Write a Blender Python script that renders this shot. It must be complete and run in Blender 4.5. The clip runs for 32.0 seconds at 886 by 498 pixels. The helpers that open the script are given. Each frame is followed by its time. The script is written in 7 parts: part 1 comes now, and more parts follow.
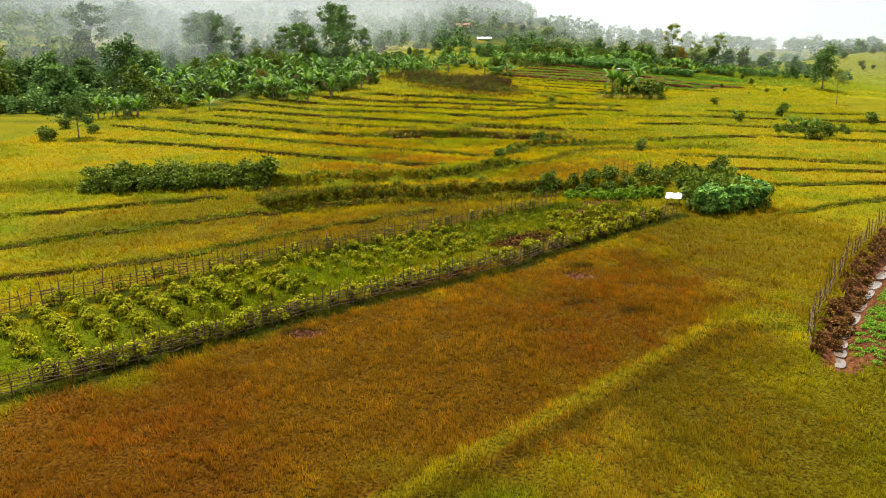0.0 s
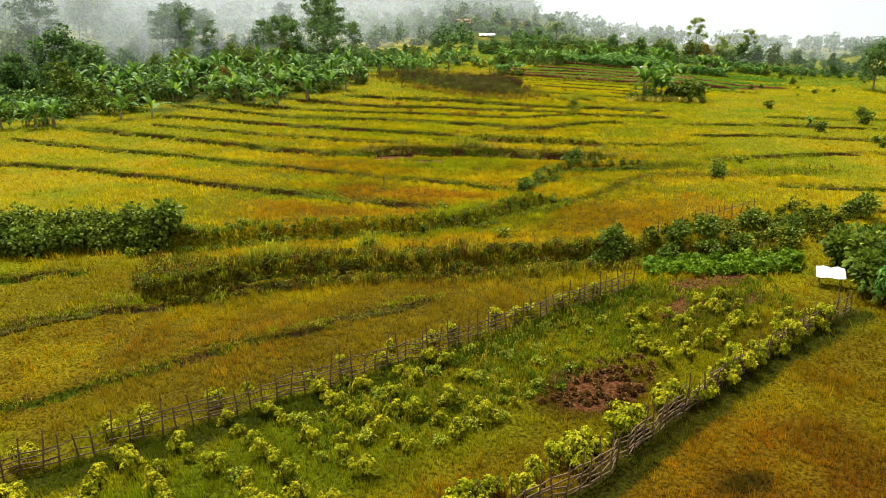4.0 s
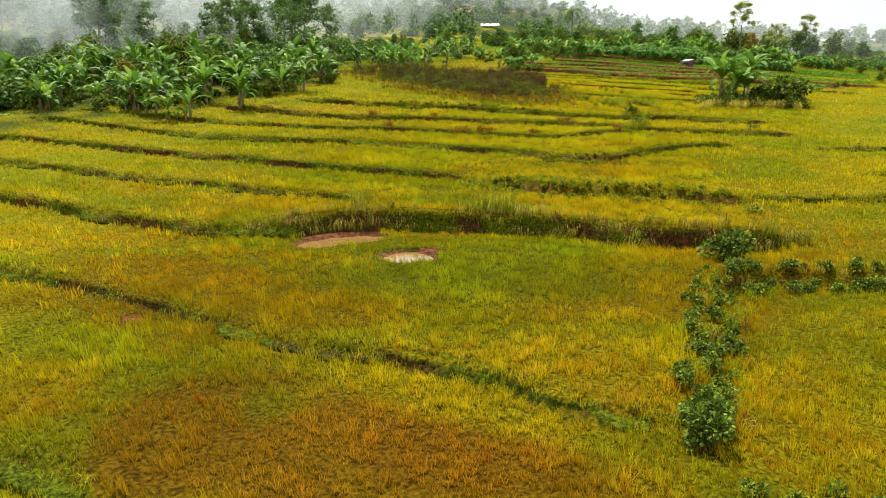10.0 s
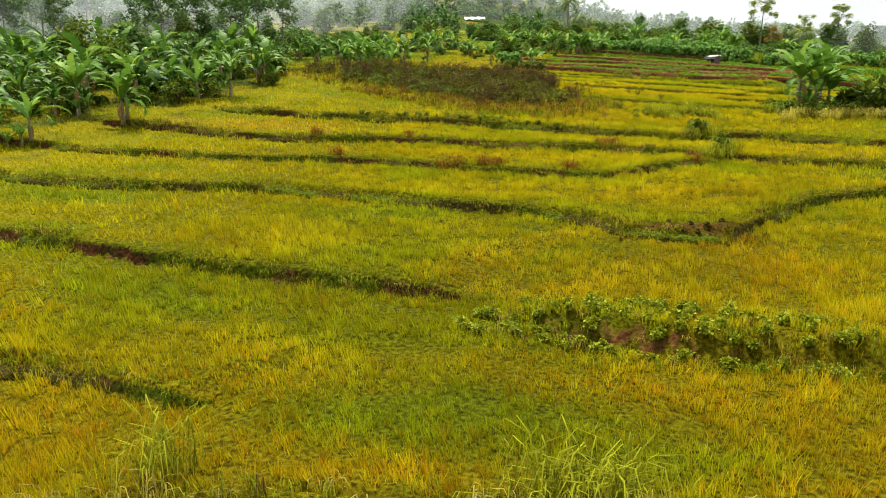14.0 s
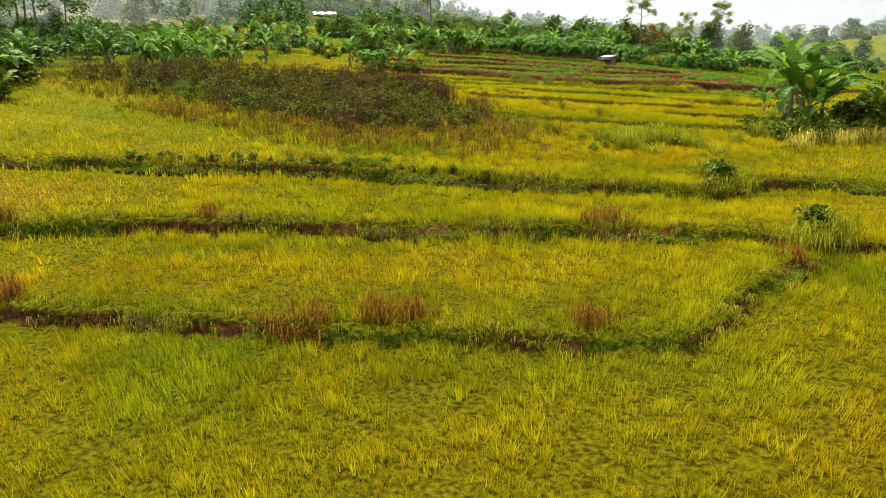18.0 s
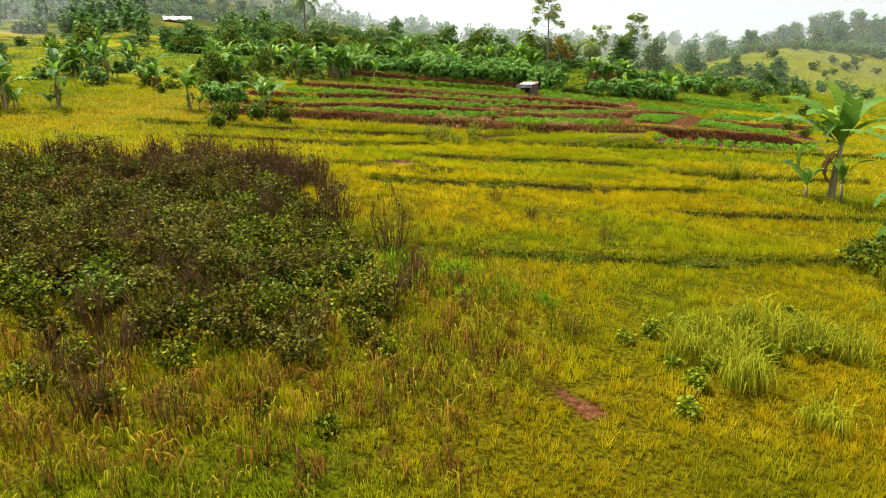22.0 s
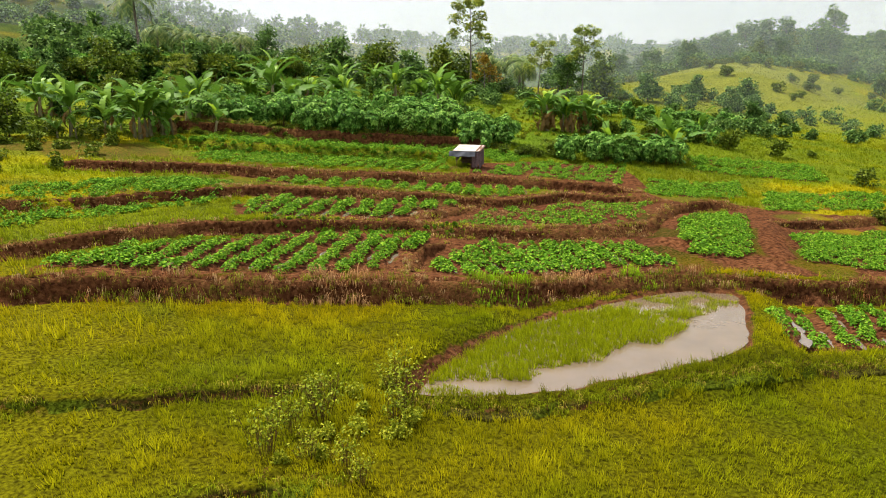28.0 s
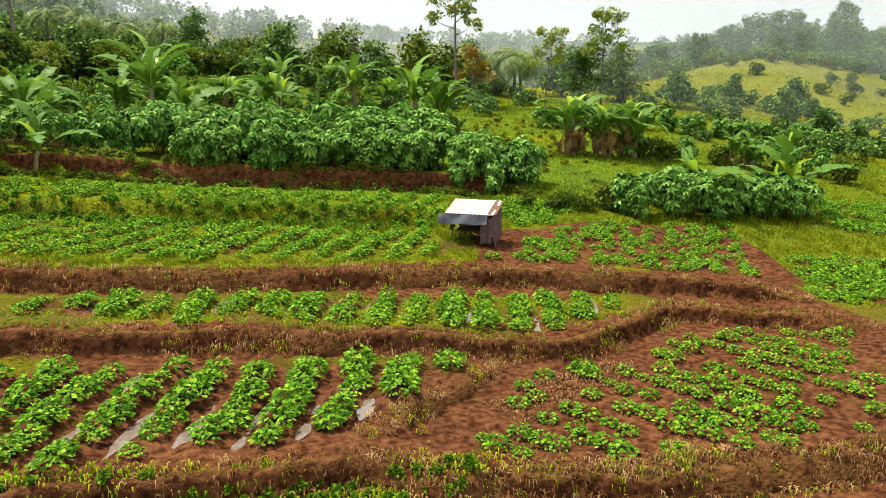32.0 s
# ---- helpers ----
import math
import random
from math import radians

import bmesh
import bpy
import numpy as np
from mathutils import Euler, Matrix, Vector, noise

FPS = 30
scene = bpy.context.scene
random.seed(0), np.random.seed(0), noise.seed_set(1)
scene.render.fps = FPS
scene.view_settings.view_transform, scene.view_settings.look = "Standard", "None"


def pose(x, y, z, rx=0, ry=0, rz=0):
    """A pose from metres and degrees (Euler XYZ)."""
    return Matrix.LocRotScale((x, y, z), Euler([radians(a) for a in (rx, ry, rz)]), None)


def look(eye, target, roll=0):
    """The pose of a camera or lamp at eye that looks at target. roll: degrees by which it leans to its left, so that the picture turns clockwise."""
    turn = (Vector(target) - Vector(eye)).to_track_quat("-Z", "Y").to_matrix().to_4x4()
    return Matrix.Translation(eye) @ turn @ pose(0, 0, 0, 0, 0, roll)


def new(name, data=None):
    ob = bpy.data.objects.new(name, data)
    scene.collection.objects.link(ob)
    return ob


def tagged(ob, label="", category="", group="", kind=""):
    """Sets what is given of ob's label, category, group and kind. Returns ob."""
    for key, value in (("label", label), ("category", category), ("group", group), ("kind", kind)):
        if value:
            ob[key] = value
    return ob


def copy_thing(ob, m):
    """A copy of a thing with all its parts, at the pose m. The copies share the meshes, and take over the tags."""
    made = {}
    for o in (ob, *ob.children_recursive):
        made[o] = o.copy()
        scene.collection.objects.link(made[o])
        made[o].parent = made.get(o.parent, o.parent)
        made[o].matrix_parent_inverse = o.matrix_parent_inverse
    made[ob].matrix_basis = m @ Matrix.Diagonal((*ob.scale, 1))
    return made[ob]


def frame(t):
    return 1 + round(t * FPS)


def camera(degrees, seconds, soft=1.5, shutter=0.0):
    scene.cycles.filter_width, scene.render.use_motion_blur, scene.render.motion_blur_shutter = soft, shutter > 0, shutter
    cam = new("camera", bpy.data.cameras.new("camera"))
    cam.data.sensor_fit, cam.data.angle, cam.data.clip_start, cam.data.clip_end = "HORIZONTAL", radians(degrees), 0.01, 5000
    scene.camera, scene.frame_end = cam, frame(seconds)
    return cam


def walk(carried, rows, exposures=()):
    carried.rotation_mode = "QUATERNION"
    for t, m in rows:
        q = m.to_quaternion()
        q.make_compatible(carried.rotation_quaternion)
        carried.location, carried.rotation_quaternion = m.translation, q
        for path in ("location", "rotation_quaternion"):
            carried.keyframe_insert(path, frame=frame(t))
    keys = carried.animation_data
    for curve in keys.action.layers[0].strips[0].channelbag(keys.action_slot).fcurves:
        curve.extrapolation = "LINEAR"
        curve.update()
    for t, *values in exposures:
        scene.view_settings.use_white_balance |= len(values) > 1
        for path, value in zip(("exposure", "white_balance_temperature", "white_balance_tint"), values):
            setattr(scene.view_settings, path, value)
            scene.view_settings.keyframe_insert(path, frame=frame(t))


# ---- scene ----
cam = camera(63.6, 32.0, soft=1.0)
METRES, EYE, TILT, LEAN, TURN = 214.0, 10.5, 3.6, -0.5, 0.0
ROWS = [
    (0.0, 0.0, 0.0, 0.0, -0.14, -16.96, 0.45),
    (0.5, 0.0001, 0.0151, -0.0011, -0.13, -16.94, 0.46),
    (1.0, 0.0002, 0.0303, -0.0021, -0.13, -16.93, 0.45),
    (1.5, 0.0002, 0.0456, -0.0032, -0.13, -16.91, 0.44),
    (2.0, 0.0002, 0.0608, -0.0042, -0.14, -16.91, 0.45),
    (2.5, 0.0002, 0.0762, -0.0052, -0.15, -16.91, 0.46),
    (3.0, 0.0001, 0.0915, -0.0062, -0.17, -16.91, 0.47),
    (3.5, 0.0001, 0.1069, -0.0073, -0.18, -16.92, 0.48),
    (5.5, -0.0001, 0.1682, -0.0111, -0.27, -16.99, 0.5),
    (6.0, -0.0, 0.1838, -0.0122, -0.29, -17.01, 0.53),
    (6.5, 0.0, 0.1995, -0.0132, -0.3, -17.04, 0.54),
    (7.0, 0.0001, 0.2151, -0.0142, -0.32, -17.04, 0.54),
    (7.5, 0.0002, 0.2306, -0.0151, -0.34, -17.06, 0.58),
    (8.0, 0.0002, 0.2461, -0.0161, -0.36, -17.09, 0.6),
    (8.5, 0.0003, 0.2617, -0.0171, -0.39, -17.1, 0.61),
    (9.0, 0.0004, 0.2773, -0.0181, -0.4, -17.13, 0.61),
    (9.5, 0.0006, 0.2931, -0.019, -0.43, -17.15, 0.62),
    (10.0, 0.0008, 0.3086, -0.02, -0.45, -17.16, 0.65),
    (10.5, 0.001, 0.3243, -0.021, -0.46, -17.17, 0.66),
    (11.0, 0.0011, 0.34, -0.0219, -0.47, -17.19, 0.67),
    (11.5, 0.0012, 0.3557, -0.0228, -0.48, -17.21, 0.67),
    (12.0, 0.0014, 0.3715, -0.0237, -0.54, -17.23, 0.67),
    (12.5, 0.0016, 0.3874, -0.0247, -0.62, -17.25, 0.67),
    (13.0, 0.0018, 0.4032, -0.0256, -0.82, -17.26, 0.66),
    (13.5, 0.002, 0.4192, -0.0266, -1.2, -17.26, 0.64),
    (15.5, 0.0035, 0.4829, -0.0305, -6.51, -17.31, 0.39),
    (16.0, 0.0042, 0.4988, -0.0314, -8.54, -17.3, 0.28),
    (16.5, 0.0051, 0.5146, -0.0322, -10.42, -17.28, 0.14),
    (17.0, 0.0064, 0.5303, -0.0328, -11.96, -17.27, 0.08),
    (17.5, 0.008, 0.5459, -0.0331, -12.97, -17.29, 0.01),
    (18.0, 0.0099, 0.5604, -0.0331, -13.44, -17.29, 0.01),
    (18.5, 0.0124, 0.5759, -0.0328, -14.54, -17.27, -0.05),
    (19.0, 0.0153, 0.5914, -0.0318, -15.62, -17.27, -0.12),
    (19.5, 0.0186, 0.6067, -0.0304, -16.73, -17.26, -0.19),
    (20.0, 0.0221, 0.6221, -0.0288, -17.95, -17.26, -0.29),
    (20.5, 0.026, 0.6373, -0.0272, -19.21, -17.28, -0.33),
    (21.0, 0.03, 0.6524, -0.0257, -20.46, -17.26, -0.39),
    (21.5, 0.0343, 0.6675, -0.0238, -21.68, -17.27, -0.48),
    (22.0, 0.0388, 0.6825, -0.0219, -22.83, -17.27, -0.56),
    (22.5, 0.0437, 0.6973, -0.02, -23.95, -17.25, -0.61),
    (23.0, 0.0487, 0.712, -0.0179, -25.07, -17.24, -0.67),
    (23.5, 0.0541, 0.7267, -0.0157, -26.21, -17.25, -0.76),
    (24.0, 0.0597, 0.7412, -0.0136, -27.31, -17.23, -0.86),
    (24.5, 0.0657, 0.7556, -0.0116, -28.4, -17.22, -0.95),
    (25.0, 0.072, 0.7698, -0.0094, -29.57, -17.22, -1.02),
    (25.5, 0.0785, 0.784, -0.0073, -30.57, -17.23, -1.07),
    (27.5, 0.1069, 0.8377, -0.0094, -30.57, -17.36, -1.06),
    (28.0, 0.1143, 0.8512, -0.0106, -31.06, -17.38, -1.12),
    (28.5, 0.1218, 0.8649, -0.0116, -31.65, -17.4, -1.17),
    (29.0, 0.1294, 0.8786, -0.0126, -32.11, -17.42, -1.22),
    (29.5, 0.1372, 0.8925, -0.0136, -32.52, -17.43, -1.27),
    (30.0, 0.1452, 0.9064, -0.0146, -32.85, -17.43, -1.31),
    (30.5, 0.1532, 0.92, -0.0155, -33.16, -17.43, -1.36),
    (31.0, 0.1613, 0.9335, -0.0165, -33.23, -17.45, -1.37),
    (31.5, 0.1694, 0.9467, -0.0177, -33.24, -17.47, -1.38),
    (32.0, 0.1773, 0.9598, -0.0188, -33.24, -17.47, -1.37),
]
walk(cam, [(t, pose(0, 0, EYE, TILT, LEAN, TURN) @ pose(METRES * x, METRES * y, METRES * z, 90 + pitch, roll, yaw)) for t, x, y, z, yaw, pitch, roll in ROWS],
     exposures=[(0.0, 1.5), (12.0, 1.5), (18.0, 1.48), (22.5, 1.55), (25.0, 1.32), (28.0, 1.36), (32.0, 1.48)])

# ---- light: a bright overcast sky and a weak, wide sun ----
world = bpy.data.worlds.new("overcast_sky")
scene.world = world
world.use_nodes = True
wn, wl = world.node_tree.nodes, world.node_tree.links
wn.clear()
w_out = wn.new("ShaderNodeOutputWorld")
w_mix = wn.new("ShaderNodeMixShader")
w_sky = wn.new("ShaderNodeTexSky")
w_sky.sky_type, w_sky.sun_disc = "NISHITA", False
w_sky.sun_elevation, w_sky.sun_rotation = radians(66), radians(-24)
w_blue = wn.new("ShaderNodeBackground")
w_blue.inputs["Strength"].default_value = 0.1
wl.new(w_sky.outputs[0], w_blue.inputs["Color"])
w_coord = wn.new("ShaderNodeTexCoord")
w_noise = wn.new("ShaderNodeTexNoise")
w_noise.inputs["Scale"].default_value, w_noise.inputs["Detail"].default_value = 1.6, 5
wl.new(w_coord.outputs["Generated"], w_noise.inputs["Vector"])
w_ramp = wn.new("ShaderNodeValToRGB")
w_ramp.color_ramp.elements[0].position, w_ramp.color_ramp.elements[0].color = 0.3, (0.80, 0.83, 0.86, 1)
w_ramp.color_ramp.elements[1].position, w_ramp.color_ramp.elements[1].color = 0.7, (0.97, 0.97, 0.97, 1)
wl.new(w_noise.outputs["Fac"], w_ramp.inputs["Fac"])
w_cloud = wn.new("ShaderNodeBackground")
w_cloud.inputs["Strength"].default_value = 0.47
wl.new(w_ramp.outputs["Color"], w_cloud.inputs["Color"])
w_mix.inputs["Fac"].default_value = 0.88
wl.new(w_blue.outputs[0], w_mix.inputs[1])
wl.new(w_cloud.outputs[0], w_mix.inputs[2])
wl.new(w_mix.outputs[0], w_out.inputs["Surface"])

sun = new("sun", bpy.data.lights.new("sun", "SUN"))
sun.data.energy, sun.data.angle, sun.data.color = 3.1, radians(10), (1.0, 0.95, 0.87)
sun.matrix_world = look((-16, 146, 90), (0, 110, 0))

# ---- materials ----


def shader(name, rough=0.8, spec=0.3):
    m = bpy.data.materials.new(name)
    m.use_nodes = True
    b = m.node_tree.nodes["Principled BSDF"]
    b.inputs["Roughness"].default_value = rough
    b.inputs["Specular IOR Level"].default_value = spec
    return m, m.node_tree.nodes, m.node_tree.links, b


def noise_node(n, l, scale, detail=4, space="Object"):
    c = n.new("ShaderNodeTexCoord")
    t = n.new("ShaderNodeTexNoise")
    t.inputs["Scale"].default_value, t.inputs["Detail"].default_value = scale, detail
    l.new(c.outputs[space], t.inputs["Vector"])
    return t.outputs["Fac"]


def ramp(n, l, fac, *stops):
    r = n.new("ShaderNodeValToRGB")
    e = r.color_ramp.elements
    while len(e) < len(stops):
        e.new(0.5)
    for k, (p, c) in zip(e, stops):
        k.position, k.color = p, (*c, 1)
    l.new(fac, r.inputs["Fac"])
    return r.outputs["Color"]


def mixed(n, l, kind, fac, a, b):
    m = n.new("ShaderNodeMix")
    m.data_type, m.blend_type = "RGBA", kind
    for v, s in ((fac, m.inputs["Factor"]), (a, m.inputs[6]), (b, m.inputs[7])):
        if hasattr(v, "is_output"):
            l.new(v, s)
        else:
            s.default_value = v if isinstance(v, float) else (*v, 1)
    return m.outputs[2]


def bumped(n, l, b, fac, strength, dist=0.05):
    k = n.new("ShaderNodeBump")
    k.inputs["Strength"].default_value, k.inputs["Distance"].default_value = strength, dist
    l.new(fac, k.inputs["Height"])
    l.new(k.outputs[0], b.inputs["Normal"])


def see_through(m, n, l, b, colour, amount=0.3):
    """A thin leaf lets part of the light through."""
    t = n.new("ShaderNodeBsdfTranslucent")
    l.new(colour, t.inputs["Color"])
    k = n.new("ShaderNodeMixShader")
    k.inputs["Fac"].default_value = amount
    l.new(b.outputs[0], k.inputs[1])
    l.new(t.outputs[0], k.inputs[2])
    l.new(k.outputs[0], n["Material Output"].inputs["Surface"])


def leaf_material(name, dark, mid, light, rough=0.5, spec=0.06, through_light=0.22):
    m, n, l, b = shader(name, rough, spec)
    g = n.new("ShaderNodeNewGeometry")
    o = n.new("ShaderNodeObjectInfo")
    c = ramp(n, l, g.outputs["Random Per Island"], (0.0, dark), (0.55, mid), (1.0, light))
    f = noise_node(n, l, 0.9, 2)
    c = mixed(n, l, "MULTIPLY", 0.8, c, ramp(n, l, f, (0.3, (0.8, 0.84, 0.75)), (0.7, (1.25, 1.2, 1.05))))
    v = ramp(n, l, o.outputs["Random"], (0.0, (0.85, 0.92, 0.8)), (1.0, (1.2, 1.12, 1.0)))
    c = mixed(n, l, "MULTIPLY", 1.0, c, v)
    l.new(c, b.inputs["Base Color"])
    see_through(m, n, l, b, c, through_light)
    return m


def tinted_material(name, attribute, rough=0.75, through_light=0.25):
    """Grass: the tint given by place and height on the blade, varied blade by blade."""
    m, n, l, b = shader(name, rough, 0.0)
    a = n.new("ShaderNodeAttribute")
    a.attribute_name = attribute
    g = n.new("ShaderNodeNewGeometry")
    v = ramp(n, l, g.outputs["Random Per Island"], (0.0, (0.78, 0.78, 0.72)), (0.6, (1.0, 1.0, 1.0)), (1.0, (1.2, 1.18, 1.08)))
    c = mixed(n, l, "MULTIPLY", 1.0, a.outputs["Color"], v)
    l.new(c, b.inputs["Base Color"])
    see_through(m, n, l, b, c, through_light)
    return m


def ground_material():
    m, n, l, b = shader("field_ground", 0.95, 0.02)
    a = n.new("ShaderNodeAttribute")
    a.attribute_name = "cover"
    s = n.new("ShaderNodeAttribute")
    s.attribute_name = "soil"
    fine, wide = noise_node(n, l, 8.0, 6), noise_node(n, l, 0.35, 4)
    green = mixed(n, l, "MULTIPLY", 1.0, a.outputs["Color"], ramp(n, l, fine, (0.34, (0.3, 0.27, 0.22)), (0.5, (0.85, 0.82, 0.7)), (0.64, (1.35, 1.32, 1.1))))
    earth = ramp(n, l, noise_node(n, l, 4.5, 12), (0.34, (0.034, 0.012, 0.005)), (0.5, (0.092, 0.035, 0.014)), (0.66, (0.145, 0.062, 0.026)))
    earth = mixed(n, l, "MULTIPLY", 0.7, earth, ramp(n, l, wide, (0.3, (0.65, 0.6, 0.6)), (0.7, (1.15, 1.12, 1.05))))
    edge = n.new("ShaderNodeMath")
    edge.operation = "ADD"
    l.new(s.outputs["Fac"], edge.inputs[0])
    jag = n.new("ShaderNodeMath")
    jag.operation, jag.inputs[1].default_value, jag.inputs[2].default_value = "MULTIPLY_ADD", 0.9, -0.45
    l.new(fine, jag.inputs[0])
    l.new(jag.outputs[0], edge.inputs[1])
    cut = ramp(n, l, edge.outputs[0], (0.35, (0, 0, 0)), (0.6, (1, 1, 1)))
    l.new(mixed(n, l, "MIX", cut, green, earth), b.inputs["Base Color"])
    wet = n.new("ShaderNodeAttribute")
    wet.attribute_name = "wet"
    damp = ramp(n, l, wet.outputs["Fac"], (0.2, (0.9, 0.9, 0.9)), (0.9, (0.16, 0.16, 0.16)))
    l.new(damp, b.inputs["Roughness"])
    bumped(n, l, b, noise_node(n, l, 9.0, 8), 1.0, 0.10)
    return m


def water_material(name, colour, rough=0.06):
    m, n, l, b = shader(name, rough, 0.9)
    f = noise_node(n, l, 0.8, 3)
    l.new(ramp(n, l, f, (0.3, tuple(0.8 * c for c in colour)), (0.7, colour)), b.inputs["Base Color"])
    bumped(n, l, b, noise_node(n, l, 6.0, 2), 0.06, 0.02)
    return m


def plain_material(name, dark, light, scale=6.0, rough=0.8, spec=0.3, relief=0.3, stretch=None):
    m, n, l, b = shader(name, rough, spec)
    f = noise_node(n, l, scale, 6)
    if stretch:
        k = n.new("ShaderNodeMapping")
        k.inputs["Scale"].default_value = stretch
        t = f.node
        l.new(t.inputs["Vector"].links[0].from_socket, k.inputs["Vector"])
        l.new(k.outputs[0], t.inputs["Vector"])
    o = n.new("ShaderNodeObjectInfo")
    c = ramp(n, l, f, (0.3, dark), (0.7, light))
    c = mixed(n, l, "MULTIPLY", 1.0, c, ramp(n, l, o.outputs["Random"], (0.0, (0.75, 0.75, 0.75)), (1.0, (1.15, 1.12, 1.1))))
    l.new(c, b.inputs["Base Color"])
    if relief:
        bumped(n, l, b, f, relief, 0.03)
    return m


def mist_material(name, amount):
    """Thin drifting mist: lit by the sky like anything else, mostly see-through, with soft ragged density."""
    m, n, l, b = shader(name, 1.0, 0.0)
    b.inputs["Base Color"].default_value = (0.92, 0.96, 1.0, 1)
    clear = n.new("ShaderNodeBsdfTransparent")
    thin = n.new("ShaderNodeBsdfTranslucent")
    thin.inputs["Color"].default_value = (0.92, 0.96, 1.0, 1)
    half = n.new("ShaderNodeMixShader")
    half.inputs["Fac"].default_value = 0.5
    l.new(b.outputs[0], half.inputs[1])
    l.new(thin.outputs[0], half.inputs[2])
    k = n.new("ShaderNodeMixShader")
    d = n.new("ShaderNodeAttribute")
    d.attribute_name = "veil"
    f = ramp(n, l, noise_node(n, l, 0.012, 4), (0.3, (0.55, 0.55, 0.55)), (0.7, (1, 1, 1)))
    q = mixed(n, l, "MULTIPLY", 1.0, d.outputs["Color"], f)
    a = n.new("ShaderNodeMath")
    a.operation, a.inputs[1].default_value = "MULTIPLY", amount
    l.new(q, a.inputs[0])
    l.new(a.outputs[0], k.inputs["Fac"])
    l.new(clear.outputs[0], k.inputs[1])
    l.new(half.outputs[0], k.inputs[2])
    l.new(k.outputs[0], n["Material Output"].inputs["Surface"])
    return m


M_GROUND = ground_material()
M_GRASS = tinted_material("rice_grass", "tint", 0.75, 0.4)
M_LONG = tinted_material("long_grass", "tint", 0.6, 0.3)
M_SHRUB = leaf_material("shrub_leaf", (0.032, 0.055, 0.007), (0.092, 0.138, 0.014), (0.23, 0.29, 0.035))
M_WEED = leaf_material("weed_leaf", (0.09, 0.13, 0.008), (0.21, 0.25, 0.014), (0.36, 0.37, 0.03))
M_DRYWEED = leaf_material("dry_weed", (0.026, 0.022, 0.005), (0.085, 0.072, 0.009), (0.19, 0.18, 0.016))
M_RUSTWEED = leaf_material("rusty_weed", (0.07, 0.03, 0.012), (0.16, 0.06, 0.025), (0.22, 0.14, 0.03))
M_CASSAVA = leaf_material("cassava_leaf", (0.022, 0.07, 0.010), (0.09, 0.215, 0.030), (0.27, 0.45, 0.105), 0.5, 0.05)
M_GARDEN = leaf_material("garden_leaf", (0.04, 0.10, 0.004), (0.11, 0.20, 0.008), (0.22, 0.32, 0.016), 0.5)
M_SCRUB = leaf_material("scrub_leaf", (0.02, 0.028, 0.003), (0.08, 0.10, 0.007), (0.25, 0.26, 0.014), 0.6)
M_YOUNG = leaf_material("young_cassava_leaf", (0.06, 0.075, 0.004), (0.20, 0.205, 0.006), (0.40, 0.36, 0.012), 0.6, 0.02)
M_BANANA = leaf_material("banana_leaf", (0.022, 0.065, 0.010), (0.08, 0.17, 0.022), (0.22, 0.36, 0.06), 0.5, 0.1, 0.3)
M_BANANA_NEW = leaf_material("young_banana_leaf", (0.20, 0.34, 0.03), (0.28, 0.42, 0.035), (0.40, 0.50, 0.05), 0.4, 0.2, 0.4)
M_BANANA_DRY = leaf_material("dry_banana_leaf", (0.10, 0.05, 0.02), (0.20, 0.11, 0.045), (0.33, 0.2, 0.09), 0.8, 0.15)
M_POTATO = leaf_material("crop_leaf", (0.035, 0.10, 0.008), (0.11, 0.25, 0.016), (0.25, 0.40, 0.035), 0.6, 0.03)
M_TREE = leaf_material("tree_leaf", (0.025, 0.06, 0.016), (0.085, 0.165, 0.042), (0.20, 0.31, 0.085), 0.55)
M_TREE_LIGHT = leaf_material("light_tree_leaf", (0.08, 0.12, 0.02), (0.20, 0.26, 0.04), (0.38, 0.43, 0.08), 0.55)
M_TREE_RUST = leaf_material("rusty_tree_leaf", (0.10, 0.07, 0.012), (0.22, 0.15, 0.02), (0.34, 0.26, 0.03), 0.55)
M_PALM = leaf_material("palm_leaf", (0.05, 0.09, 0.03), (0.11, 0.16, 0.05), (0.2, 0.24, 0.08), 0.5)
M_BARK = plain_material("bark", (0.07, 0.055, 0.04), (0.24, 0.2, 0.16), 5.0, 0.9, 0.2, 0.5)
M_STEM = plain_material("banana_stem", (0.10, 0.08, 0.04), (0.26, 0.24, 0.10), 3.0, 0.7, 0.3, 0.3, (6, 6, 1))
M_TWIG = plain_material("twig", (0.04, 0.02, 0.007), (0.13, 0.065, 0.02), 4.0, 0.9, 0.2, 0.3)
M_BAMBOO = plain_material("weathered_bamboo", (0.045, 0.027, 0.011), (0.15, 0.095, 0.042), 5.0, 0.8, 0.25, 0.3, (8, 8, 1))
M_MUDWATER = water_material("muddy_water", (0.22, 0.125, 0.038), 0.015)
M_FURROW = water_material("furrow_water", (0.16, 0.12, 0.09), 0.05)
M_PADDYWATER = water_material("paddy_water", (0.15, 0.105, 0.065), 0.02)

# ---- the shape of the land ----
rng = np.random.default_rng(7)


def vnoise(x, y, seed=0):
    """Smooth value noise between 0 and 1, one lattice unit per metre."""
    x, y = np.asarray(x, float), np.asarray(y, float)
    i, j = np.floor(x), np.floor(y)
    u, v = x - i, y - j
    u, v = u * u * (3 - 2 * u), v * v * (3 - 2 * v)

    def h(a, b):
        k = np.sin(a * 127.1 + b * 311.7 + seed * 74.7) * 43758.5453
        return k - np.floor(k)
    return (h(i, j) * (1 - u) + h(i + 1, j) * u) * (1 - v) + (h(i, j + 1) * (1 - u) + h(i + 1, j + 1) * u) * v


